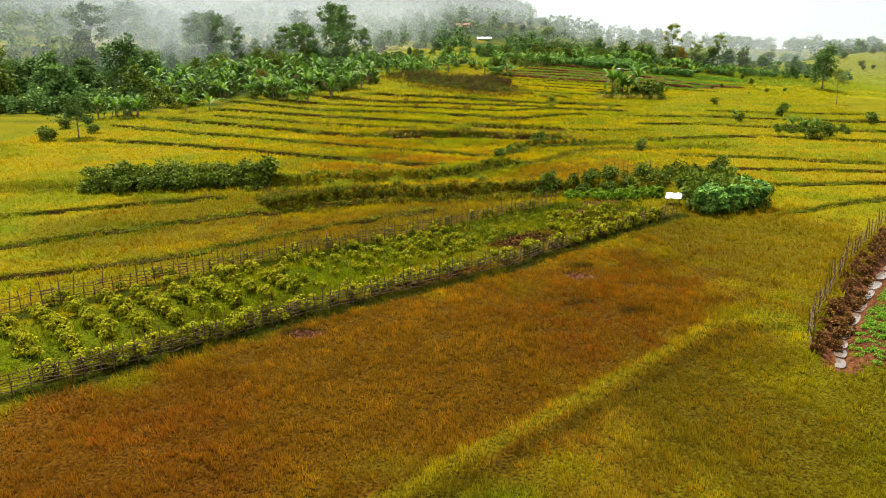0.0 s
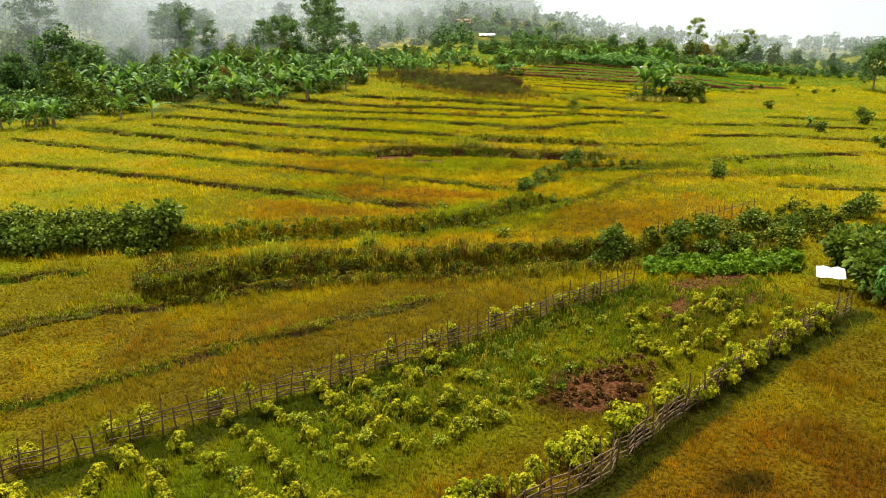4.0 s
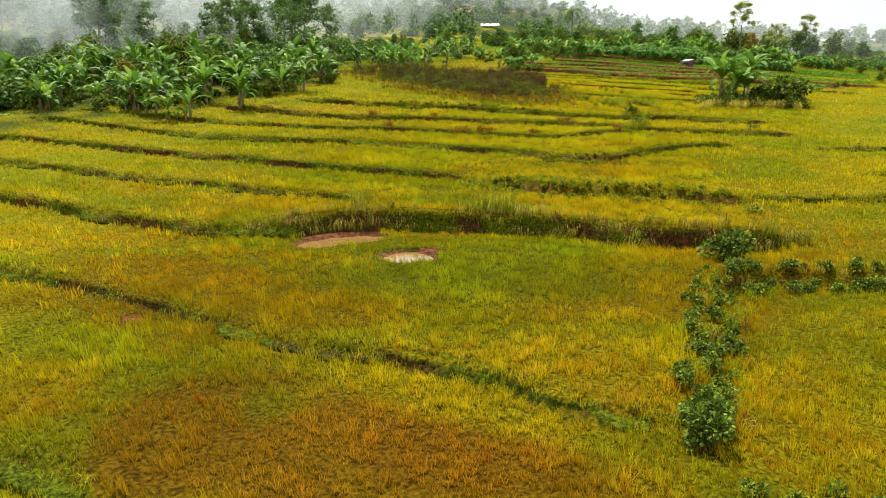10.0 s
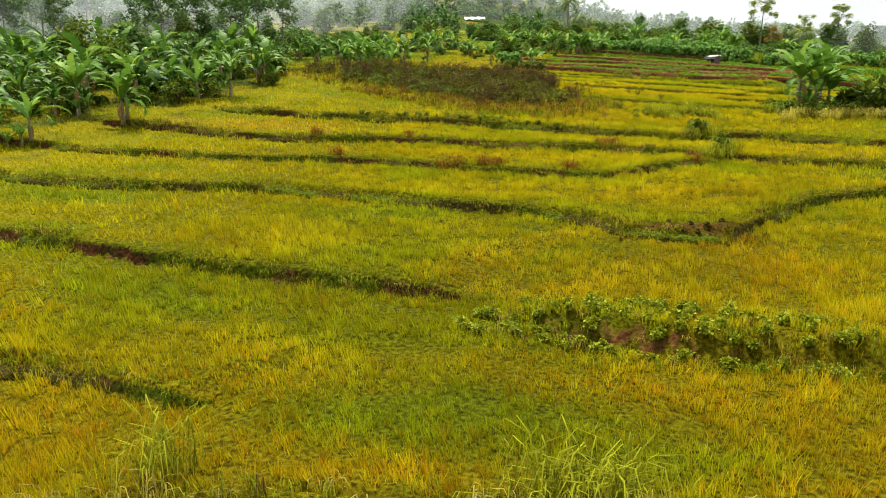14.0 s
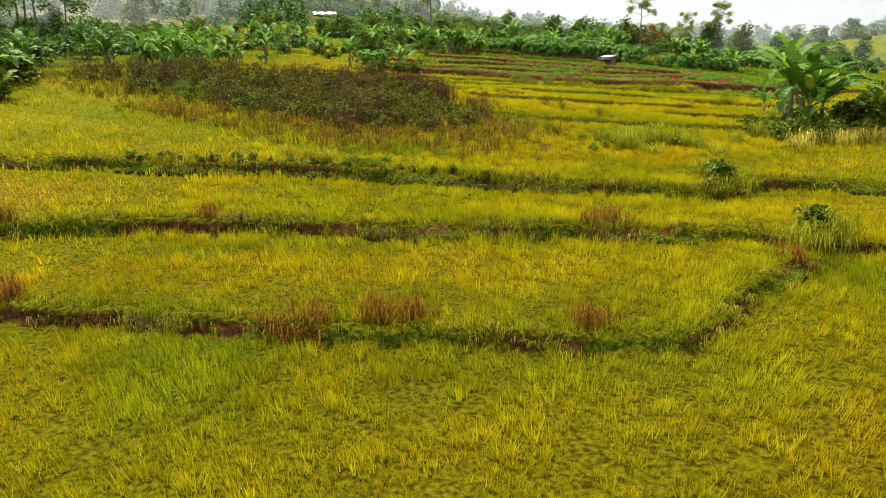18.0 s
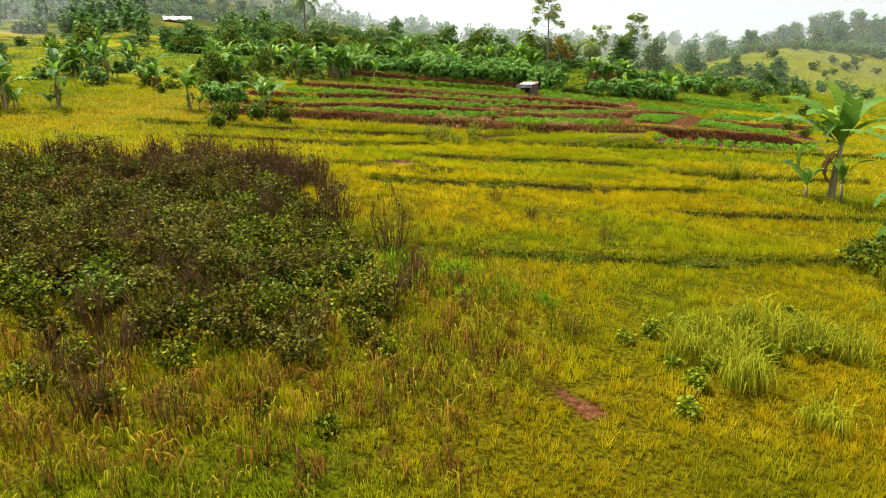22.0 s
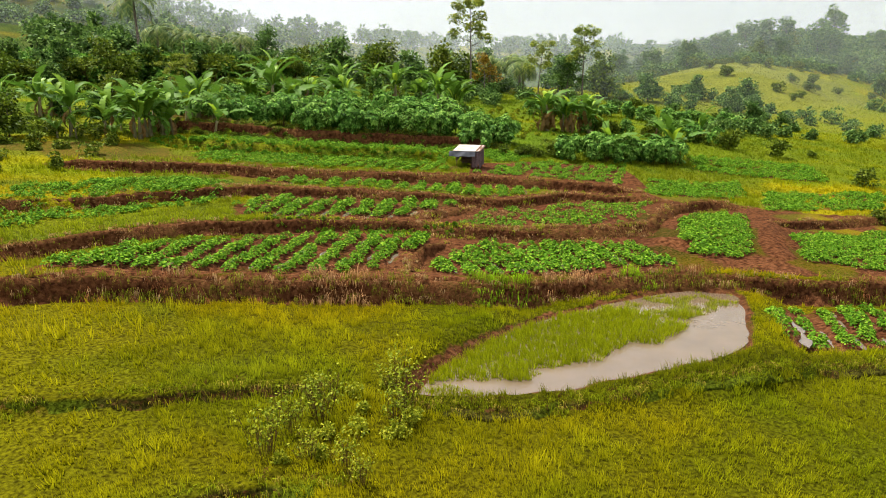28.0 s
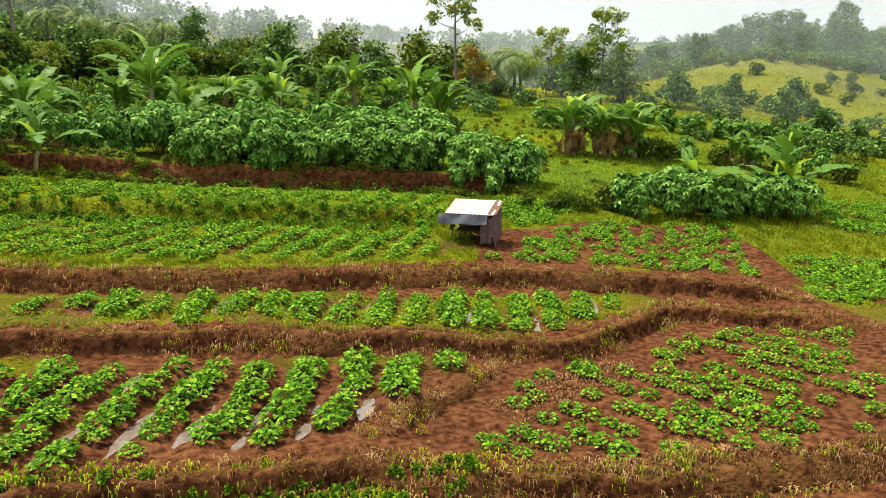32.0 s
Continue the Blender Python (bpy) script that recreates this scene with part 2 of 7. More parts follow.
def smooth(a, b, t):
    t = np.clip((t - a) / (b - a), 0, 1)
    return t * t * (3 - 2 * t)


PROFILE_Y = [-60, 0, 44, 56, 66, 80, 100, 118, 142, 164, 190, 204, 216, 231, 255, 300, 350, 460, 700]
PROFILE_Z = [-4.0, -2.9, -1.6, -0.9, 0.2, 1.7, 2.4, 3.9, 5.3, 7.3, 9.3, 9.9, 10.7, 13.0, 15.6, 20.6, 27.6, 39, 48]


def base(x, y):
    z = sum(np.interp(y + d, PROFILE_Y, PROFILE_Z) for d in (-8, -4, 0, 4, 8)) / 5
    k = np.interp(y, [60, 130, 190, 205, 230, 330], [0, -0.006, -0.045, -0.045, -0.03, -0.055])
    return z + k * np.clip(x - np.interp(y, [0, 150, 190, 230], [0, 5, 30, 45]), -45, 200)


HILLS = []


def hill(x, y, h, rx, ry):
    HILLS.append((x, y, h, rx, ry))


hill(-90, 760, 85, 150, 150)
hill(-440, 700, 38, 240, 160)
hill(262, 322, 21, 70, 50)
hill(800, 900, 14, 320, 200)
hill(42, 418, 11, 50, 34)
hill(420, 1300, 25, 400, 250)
hill(168, 292, 10.0, 38, 26)
hill(230, 400, -13, 130, 110)
hill(110, 385, -6, 60, 60)
hill(61.5, 208.5, 1.15, 9.5, 9)
hill(9, 35.5, 0.5, 8, 5)

BANKS, BUNDS, PONDS, BEDS, PATCHES = [], [], [], [], []


def pairs(flat):
    return np.array(flat, float).reshape(-1, 2)


def bank(height, kind, *flat, soil=0.4):
    """A step in the land, up towards the far side; the line runs along it from west to east."""
    BANKS.append((pairs(flat), height, kind, soil))


def bund(height, width, *flat, soil=0.0):
    BUNDS.append((pairs(flat), height, width, soil))


def pond(level, *flat):
    PONDS.append((pairs(flat), level))


def patch(x, y, rx, ry, turn, colour, strength=1.0, soil=0.0):
    PATCHES.append((x, y, rx, ry, radians(turn), colour, strength, soil))


def beds(spacing, turn, fill, *flat, size=1.0, raised=0.16, wet=0.5, weedy=0.0):
    """A plot of crop rows that run at an angle from the x axis."""
    BEDS.append((pairs(flat), spacing, radians(turn), fill, size, raised, wet, weedy))


def near(x, y, line):
    """Distance to a line, which side of it, and the way along it from its nearer end."""
    best = np.full(x.shape, 1e9)
    side, along = np.zeros(x.shape), np.zeros(x.shape)
    lengths = np.hypot(*np.diff(line, axis=0).T)
    total, run = lengths.sum(), 0.0
    for (ax, ay), (bx, by), n in zip(line[:-1], line[1:], lengths):
        ux, uy = (bx - ax) / n, (by - ay) / n
        s = np.clip((x - ax) * ux + (y - ay) * uy, 0, n)
        dx, dy = x - ax - s * ux, y - ay - s * uy
        d = np.hypot(dx, dy)
        m = d < best
        best = np.where(m, d, best)
        side = np.where(m, np.sign(ux * dy - uy * dx), side)
        along = np.where(m, np.minimum(run + s, total - run - s), along)
        run += n
    return best, side, along


def inside(x, y, ring):
    hit = np.zeros(x.shape, bool)
    for (ax, ay), (bx, by) in zip(ring, np.roll(ring, -1, axis=0)):
        c = (ay > y) != (by > y)
        with np.errstate(divide="ignore", invalid="ignore"):
            hit ^= c & (x < (bx - ax) * (y - ay) / (by - ay) + ax)
    return hit


def window(x, y, line, reach):
    lo, hi = line.min(axis=0) - reach, line.max(axis=0) + reach
    return (x > lo[0]) & (x < hi[0]) & (y > lo[1]) & (y < hi[1])


# terraces, near to far
bank(0.45, "grass", -44, 36, -27.6, 43.0, -23.2, 45.0, -17.2, 49.0, -9.8, 55.0, -2.9, 59.4, 0.5, 62.0)
bank(0.45, "grass", -46, 43, -31.8, 50.1, -25.4, 54.0, -17.9, 58.6, -11.1, 62.6, -5, 64.5)
bank(0.5, "grass", -54, 52, -36.5, 58.1, -30.8, 60.8, -24.4, 63.4, -18, 65)
bank(1.0, "scrub", -17, 61.2, -13.7, 61.5, -10.3, 63.4, -6.2, 64.8, -1.2, 65.0, 4.9, 66.5, 9.1, 67.2, 13, 67.8, 20, 69, soil=0.15)
bank(1.0, "scrub", -44, 68, -29, 68.5, -21, 69.5, -15.0, 69.4, -12.1, 69.8, -9.4, 71.2, -6.0, 71.8, -1.7, 72.4, 0.5, 73.3, 2.9, 74.2, 5.2, 77.2, 7.0, 78.7, 9.8, 78.8, soil=0.15)
bank(0.5, "scrub", 9.8, 78.8, 14.5, 84.9, 18.9, 91.1, 23.8, 90.7, 28.8, 91.9, 38, 93)
bank(0.7, "grass", -46, 97, -36, 94, -27.0, 89.5, -22.4, 87.2, -18.1, 85.0, -13.6, 82.7, -9.7, 81.3, -5.9, 79.5, -2.5, 77.8, -0.4, 76.5, 0.5, 75.2)
bank(0.6, "grass", -52, 112, -35.9, 104.6, -27.4, 101.2, -19.1, 96.3, -11.0, 92.1, -5.3, 88.2, 0.7, 86.2, 3.7, 83.7, 6.6, 82.5)
bank(0.7, "scrub", 6.9, 82.7, 8.2, 85.5, 10.5, 91.4, 11.6, 93.8, 13.7, 94.6, 15.8, 94.5, 18.5, 93.9, 26, 96)
bank(1.25, "tall", -9.6, 102.4, -7.6, 102.9, -5.6, 103.9, -2.4, 104.3, 3.2, 103.8, 7.2, 102.4, 11.6, 101.0, 14.5, 100.2, 18, 99.5, soil=0.6)
bank(0.9, "grass", -48, 121, -29.5, 111.0, -22.1, 107.3, -15.5, 103.8, -11.7, 102.3, -7.6, 102.6, soil=0.6)
bank(0.4, "grass", 18, 109.5, 20.2, 108.9, 24.9, 108.8, 31, 110)
bank(0.6, "grass", -40, 124, -27, 118, -19.1, 114.4, -15.2, 113.1, -11.2, 111.2, -7.8, 109.9, -5.4, 108.9, -3, 108)
bund(0.2, 0.35, -5.4, 108.9, -3.5, 110.4, -1.4, 111.9, 1.0, 112.5)
bank(0.8, "grass", -42, 134, -26.3, 126.8, -19.6, 123.5, -14.1, 121.5, -10.6, 119.7, -7.3, 118.2, -3.0, 116.8, 0.5, 115.6, 2.6, 114.8, soil=0.6)
bank(0.8, "scrub", 2.5, 112.9, 4.6, 112.4, 7.9, 111.2, 10.7, 110.6, 14.2, 109.8, 17.0, 108.7, 20, 108, soil=0.6)
bund(0.2, 0.35, 0.3, 117.2, 3.5, 120.1, 7.5, 122.4)
bank(0.75, "grass", -44, 145, -27.8, 136.7, -20.1, 133.0, -13.7, 131.3, -7.5, 131.4, -4.5, 130.1, -0.9, 128.6, 2.5, 127.0, 5.5, 125.7, 6.9, 125.0, 8.4, 123.8, 9.0, 122.5, 10.9, 121.8, 13.1, 121.4, 15.5, 124, 20, 128, 27, 130, soil=0.3)
bank(0.6, "grass", -34, 147, -22, 142, -13.7, 140.3, -9.9, 139.3, -5.2, 139.5, -1.5, 138.2, 1.4, 137.0, 4.7, 136.2, 7.8, 135.1, 11.1, 134.3, 12.7, 135.1, 16.0, 137.8, 19.1, 139.5, 21, 140.5, soil=0.6)
bank(0.7, "fringe", -26, 153, -16.2, 149.5, -12.3, 147.4, -7.9, 146.5, -3.5, 146.7, 1.0, 146.2, 7.0, 144.6, 13.0, 143.7, 19.7, 141.8, 21.6, 140.1, 27.5, 138.3, 36, 137, soil=0.6)
bank(0.8, "fringe", -18, 160, -10.4, 157.7, -6.5, 156.9, -1.4, 155.5, 2.5, 155.1, 7.7, 153.6, 12.7, 151.5, 17.6, 149.9, 21.7, 148.6, 24.8, 150.8, 30.9, 148.8, 38, 147)
bank(0.5, "grass", 14, 175, 19.1, 173.0, 22.7, 171.4, 27.2, 169.6, 33.6, 168.0, 38, 167)
bank(0.4, "grass", 33, 176.6, 35.1, 175.9, 41.4, 173.7, 48, 172)
bank(0.4, "grass", 18, 191, 20.3, 189.9, 21.8, 188.6, 24.0, 187.6, 28, 187)
bank(0.5, "grass", 27, 86.5, 30.1, 85.2, 40.2, 82.3, 49.2, 79.0, 62, 76, soil=0.5)
bank(0.45, "grass", 29, 76.5, 33.1, 76.1, 47.0, 75.3, 60, 72, soil=0.5)
bank(0.45, "grass", 28, 69.5, 31.6, 69.2, 44.1, 70.5, 56, 70)
bank(0.4, "grass", 28, 59, 31.0, 60.4, 36.0, 62.6, 40.6, 64.6, 50, 66)
bank(0.5, "grass", 26, 99, 33.2, 101.1, 46.6, 104.6, 54.9, 100.1, 61.2, 99.1, 70, 97, soil=0.5)
bank(0.5, "grass", 30, 116, 42, 117, 55, 112, 70, 108)
bank(0.5, "fringe", 32, 127, 45, 128, 60, 122, 76, 120)
bank(0.5, "grass", 50, 140, 64, 136, 82, 134)
bank(0.55, "grass", 19, 186, 22.5, 185.2, 28.5, 183.3, 33, 181.8, 38.7, 180.4, 42, 179.6)
bank(0.5, "grass", 24.7, 193.1, 28.4, 191.9, 33.5, 190.5, 37.7, 189.5, 42.2, 187.7)
bank(0.4, "fringe", 41, 186, 43.2, 185.1, 45.9, 183.8, 50.1, 182.5, 56, 181)
bank(0.45, "grass", 10, 203, 16.6, 200.0, 20.6, 198.8, 23.8, 198.1, 27.0, 198.2, 31, 197.2)
bank(0.5, "grass", 8, 210, 18.5, 207.2, 22.5, 204.8, 30.2, 203.1, 33.0, 201.8)
bank(0.45, "grass", 33.8, 200.6, 36.4, 198.6, 39.4, 197.9, 44.1, 197.2, 47.6, 196.6, 51, 196, 56.8, 194.1, 66, 192, 72, 190.4, soil=0.6)
bund(0.35, 0.5, 33.8, 201.6, 36.4, 203.6, 39.6, 205.2, 43.0, 206.4)
# crop terraces of red earth
bank(1.25, "straw", 14, 219, 23.2, 215.2, 25.3, 214.8, 29.4, 213, 33.8, 211.3, 38, 209.8, 39.9, 209.1, 43.1, 207.4, 48.8, 206.1, 51.8, 205.2, 53.9, 203.5, 57.2, 201.2, 60.7, 200, 69.4, 197.9, soil=0.9)
bank(0.75, "clay", 14, 222, 23.3, 218.9, 26.8, 220.2, 30.9, 221, 36.6, 220.2, 40.3, 219.4, 42.5, 218.6, 44.6, 218.2, 45.9, 216.9, 48.8, 215.3, 51.9, 214, 56.6, 211.8, 59.8, 213.8, 63.8, 215.8, 67.8, 216.5, 71.4, 215.3, soil=1.0)
bank(0.6, "clay", 39.3, 210.6, 41.8, 213.5, 45.0, 215.9, soil=1.0)
bank(0.7, "clay", 18, 228, 26, 226, 33, 227, 37.8, 227.6, 39.8, 226.7, 43.3, 225.3, 46.3, 224, 49.6, 222.6, 50.9, 221.7, 52.5, 220.8, 54.5, 220.9, 56.8, 221.6, 59.4, 221.6, 62.5, 219.1, 64.3, 216.7, soil=1.0)
bank(0.5, "clay", 44.8, 219.1, 46.7, 219.9, 48.9, 220.7, 50.9, 221.5, soil=0.9)
bank(0.8, "clay", 26, 236, 33, 234.3, 38.1, 232, 40.4, 230.7, 44.6, 229.3, 48.3, 228.3, 52.1, 227.4, 53.5, 226.6, 56.6, 225.2, 59.7, 223.6, 62.9, 221.4, 64.2, 219.3, soil=1.0)
bank(0.7, "weed", 34, 244, 38.5, 240.6, 43.8, 238.6, 47.4, 236.7, 51.6, 235.1, 55.9, 233.2, soil=0.3)
bank(1.3, "clay", 34, 252, 41.1, 248.9, 46.6, 245.5, 52.0, 243.2, 58.0, 241.4, 61.2, 239.9, 64, 237, soil=1.0)
bank(0.6, "clay", 67.2, 210.4, 71.1, 210.8, 81.2, 210.8, 88, 210, soil=0.9)
bund(0.25, 0.7, 69.5, 212.6, 61.1, 206.3, 58.6, 203.7, soil=0.9)
bund(0.2, 0.5, 63.5, 218.7, 68.5, 224.5, 71.5, 228.3)
bund(0.2, 0.6, 55.6, 211.1, 57.3, 208.1, 55.2, 204.9, soil=0.8)
# the raised path across the first field, and the ditch beyond it
bund(0.22, 0.5, -1.1, 20.5, 1.6, 22.9, 4.9, 25.9, 9.3, 29.9, 14.3, 34.4, 18.3, 35.4)
bund(-0.5, 0.8, 17.5, 29, 20.2, 34.0, 24.8, 40.1, 29.5, 45.8, 36, 53, soil=1.0)

pond(2.2, -6.9, 100.4, -6.6, 101.4, -5.5, 102.4, -3.9, 103.0, -2.8, 102.8, -2.6, 102.1, -4.3, 101.2, -6.0, 100.1)
pond(2.2, -2.4, 98.3, -1.9, 99.0, -1.0, 99.3, -0.1, 98.6, -0.3, 97.7, -1.1, 97.3, -2.0, 97.7)
pond(9.38, 21.9, 189.1, 22.7, 190.5, 24.1, 190.4, 25.0, 189.1, 23.4, 188.0)
pond(9.3, 34.6, 201.2, 36.4, 202.6, 39.6, 204.0, 43.4, 204.9, 48.3, 205.0, 52.0, 204.4, 53.3, 202.8, 50.5, 200.0, 47.6, 198.2, 44.1, 198.5, 39.4, 199.1, 36.6, 199.9)
pond(-1.95, 8.1, 43.8, 8.5, 44.2, 9.0, 44.0, 9.4, 43.4, 9.0, 43.0, 8.4, 43.2)

beds(1.25, 50, 0.97, 37.2, 220.6, 36.0, 222.3, 36.5, 225.9, 39.5, 225.6, 43.0, 224.2, 46.5, 222.9, 49.6, 221.6, 47, 220.3, 45.3, 219.8, 42.5, 219.4, 40.0, 220.2, wet=1.0)
beds(1.05, 104, 0.6, 46.4, 217.1, 48, 219.4, 50.7, 220.4, 54.2, 219.6, 57.6, 220.6, 60.4, 220, 63.1, 217.4, 60, 214.7, 56.7, 212.8, 53.9, 213.5, 49, 216, size=0.88, raised=0.05, wet=0.35)
beds(1.15, 54, 0.85, 37.6, 229.2, 38.6, 230.6, 44, 228.4, 49.6, 226.7, 53.5, 225.4, 58.2, 223.2, 55.3, 221.6, 52.5, 221.7, 49.6, 223.4, 45, 225.1, 41.9, 226.5, wet=0.6, weedy=0.6)
beds(1.0, 40, 0.75, 54.5, 227.6, 57.5, 229.4, 63.6, 231, 71.1, 228, 64.8, 221.9, 60.3, 224.2, size=0.8, raised=0.07, wet=0.2)
beds(1.2, 40, 0.97, 36, 234.6, 36, 238.6, 38.4, 239.6, 44, 237.6, 50, 234.6, 55.0, 232.3, 53.6, 228.4, 49, 229.2, 45.3, 230.4, 40, 232.4, wet=0.1, weedy=0.75, raised=0.08)
beds(1.2, 38, 0.93, 36, 243.6, 40, 246.5, 47, 242.6, 53, 240.2, 59.7, 238.0, 57.2, 234.2, 52, 236.3, 47.7, 238.0, 43, 240, wet=0.0, weedy=0.85, raised=0.08)
beds(0.8, 30, 0.95, 58.8, 231.2, 59.4, 233.8, 62.4, 237.3, 65.2, 233.4, 61.5, 231.2, wet=0.0, weedy=0.7, raised=0.05)
beds(1.15, 72, 0.97, 42.6, 209.6, 40.6, 210.9, 43, 213.2, 46.2, 214.6, 49.6, 213.4, 54.9, 210.8, 54.2, 207.7, 52.7, 205.8, 49, 207.4, size=1.15, wet=0.5)
beds(0.75, 10, 0.98, 61, 213.4, 64.9, 214.4, 68.5, 213.3, 62.2, 208.5, 58.2, 205.3, 54.8, 206.1, 56.9, 209.4, wet=0.1, raised=0.06)
beds(0.75, 10, 0.95, 64.7, 219.7, 69.8, 224, 78.9, 221.6, 74, 217.6, 68.2, 218, wet=0.0, weedy=0.5, raised=0.05)
beds(0.75, 15, 0.95, 70.9, 214.3, 77.6, 218.7, 92.1, 216.3, 84.3, 212.3, wet=0.0, weedy=0.5, raised=0.05)
beds(0.75, 15, 0.9, 77.4, 225.4, 82, 231.0, 94.2, 225.2, 89.4, 219.6, wet=0.0, weedy=0.6, raised=0.05)
beds(0.8, 12, 0.95, 60.1, 203.8, 64.7, 207.5, 79.3, 209.3, 70.9, 201.7, 64, 200.9, wet=0.1, raised=0.06)
beds(1.25, 46, 0.92, 49.9, 197.5, 52.8, 200.9, 54.7, 201, 60.4, 199.2, 70.1, 197.3, 66.4, 193.2, 57.6, 195.1, wet=0.9)
beds(0.9, 55, 0.8, 23.5, 229.0, 25.0, 231.0, 33.1, 231.5, 37.1, 228.9, 33.3, 227.8, wet=0.0, weedy=0.8, raised=0.06)
beds(1.2, 50, 0.95, 23.9, 217.2, 29.4, 219.6, 35.1, 219.4, 40.2, 218.2, 44.4, 216.0, 41.3, 213.4, 39.0, 211.5, 34, 212.6, 29.7, 214.2, wet=0.5)
beds(1.2, 60, 0.8, 34.6, 221.6, 35.2, 224.6, 36.6, 225.6, 37.0, 222.4, wet=0.3, weedy=0.4)

beds(0.9, 55, 0.85, 22, 222.6, 24, 229.6, 31, 231.6, 36.4, 227.6, 34.6, 225.6, 28, 223.6, wet=0.0, weedy=0.85, raised=0.06)
beds(0.7, 128, 0.8, 19.4, 29.8, 19.4, 32.4, 23.6, 37.6, 28.5, 43.6, 32, 42, 26, 30, size=0.55, raised=0.05, wet=0.1)

GREEN, YELLOW, STRAW, RUST, LUSH, OCHRE = (0.27, 0.285, 0.006), (0.41, 0.345, 0.006), (0.42, 0.30, 0.016), (0.27, 0.112, 0.007), (0.17, 0.26, 0.006), (0.41, 0.285, 0.006)
patch(-2, 30, 20, 13, 40, RUST, 0.85)
patch(9, 34, 6, 3.5, 40, RUST, 0.8)
patch(14, 40, 4, 2.5, 40, RUST, 0.8)
# field holes: no dip, only their dark put into the ground colour
patch(7.3, 36.6, 0.9, 0.6, 30, (0.03, 0.02, 0.008), 0.95, 0.3)
patch(10.1, 35.7, 0.8, 0.55, 20, (0.03, 0.02, 0.008), 0.95, 0.3)
patch(9.2, 41.2, 0.7, 0.6, 20, (0.04, 0.025, 0.008), 0.9, 0.2)
patch(5.4, 34.6, 0.9, 0.6, 20, RUST, 0.95)
patch(-13, 22, 7, 7, 0, RUST, 0.9)
patch(7, 46, 9, 5, 35, RUST, 0.9)
patch(14, 46, 14, 9, 35, OCHRE, 0.7)
patch(9, 24, 6, 5, 40, STRAW, 0.4)
patch(11, 58, 6, 3.5, 40, (0.10, 0.13, 0.006), 0.9, 0.0)
patch(11.8, 59.4, 2.6, 1.1, 40, RUST, 0.9, 0.62)
patch(14.6, 63.2, 3.2, 0.9, 20, RUST, 0.9, 0.6)
patch(15, 60.4, 2.2, 0.8, 40, RUST, 0.9, 0.6)
patch(11, 183, 5, 6.5, 0, (0.08, 0.06, 0.01), 0.9)
patch(9, 174, 6, 5, 0, (0.07, 0.08, 0.006), 0.8)
patch(14.5, 171, 3, 3, 0, LUSH, 0.8)
# another hole, its dark put into the ground colour over bare earth
patch(-6.8, 33.8, 1.0, 0.7, 0, (0.03, 0.02, 0.01), 1.0, 0.5)
patch(17.9, 160.6, 0.35, 1.2, 15, (0.10, 0.05, 0.02), 0.9, 0.7)
patch(-9.3, 141.6, 1.0, 0.5, 0, (0.10, 0.05, 0.02), 0.9, 0.7)
patch(-10.9, 90.7, 0.6, 0.4, 0, (0.10, 0.05, 0.02), 0.9, 0.7)
patch(11.6, 122, 3.0, 0.9, 0, (0.15, 0.08, 0.015), 0.7, 0.4)
patch(6, 118.5, 4, 1.6, 40, LUSH, 0.8)
patch(16, 22, 9, 10, 20, (0.20, 0.16, 0.005), 0.7)
patch(-6, 49, 30, 6, 38, LUSH, 0.0)
patch(-12, 38, 16, 4.5, 42, LUSH, 0.75)
patch(8, 54, 12, 4.5, 40, GREEN, 0.6)
patch(6, 51.8, 3.0, 1.7, 40, (0.12, 0.06, 0.01), 0.9, 0.55)
patch(10, 41, 10, 6, 38, (0.25, 0.112, 0.006), 0.85)
patch(24, 50, 11, 13, 30, (0.20, 0.135, 0.005), 0.65)
# hollows in the field, drawn only by a dark ground colour
patch(7.6, 37.4, 1.15, 0.55, 10, (0.05, 0.04, 0.004), 0.75, 0.25)
patch(10.2, 36.0, 1.2, 0.5, 5, (0.06, 0.045, 0.004), 0.7, 0.2)
patch(9.4, 45.6, 1.3, 0.6, 20, (0.06, 0.05, 0.005), 0.85)
patch(15.6, 38.3, 1.2, 0.7, 30, (0.16, 0.07, 0.006), 0.8)
patch(-14, 54, 22, 5, 36, OCHRE, 0.45)
patch(-22, 58, 15, 7, 36, (0.17, 0.12, 0.006), 0.55)
patch(-4, 58, 16, 5, 35, (0.23, 0.155, 0.010), 0.7)
patch(3, 69.5, 8, 2.6, 8, OCHRE, 0.9)
patch(16, 76, 8, 6, 30, OCHRE, 0.9)
patch(-9, 75, 9, 4, -14, OCHRE, 0.75)
patch(-24, 76, 10, 5, -14, GREEN, 0.6)
patch(-3, 81, 7, 3.4, -22, RUST, 0.72)
patch(2, 80, 5, 3, -22, OCHRE, 0.6)
patch(-16, 86, 8, 3, -22, OCHRE, 0.4)
patch(1, 94, 12, 6, -5, (0.27, 0.26, 0.004), 0.6)
patch(-9, 93, 9, 5, -20, (0.30, 0.17, 0.004), 0.6)
patch(9, 92, 7, 4, 10, (0.33, 0.20, 0.004), 0.55)
patch(-1, 100.5, 9, 2.4, -5, LUSH, 0.6)
patch(15, 87, 4, 5, 0, GREEN, 0.6)
patch(1.5, 95, 8, 3.4, 0, (0.17, 0.22, 0.006), 0.6)
patch(-7, 76, 7, 2.4, -14, RUST, 0.45)
patch(11, 74.6, 6, 3.4, 30, (0.24, 0.14, 0.006), 0.5)
patch(1, 81, 4, 2, -22, RUST, 0.6)
patch(17, 99, 6, 5, 10, OCHRE, 0.5)
patch(2, 107, 6, 2, -5, LUSH, 0.6)
patch(-5.6, 103.0, 3.4, 1.1, 12, (0.06, 0.05, 0.01), 0.9, 0.8)
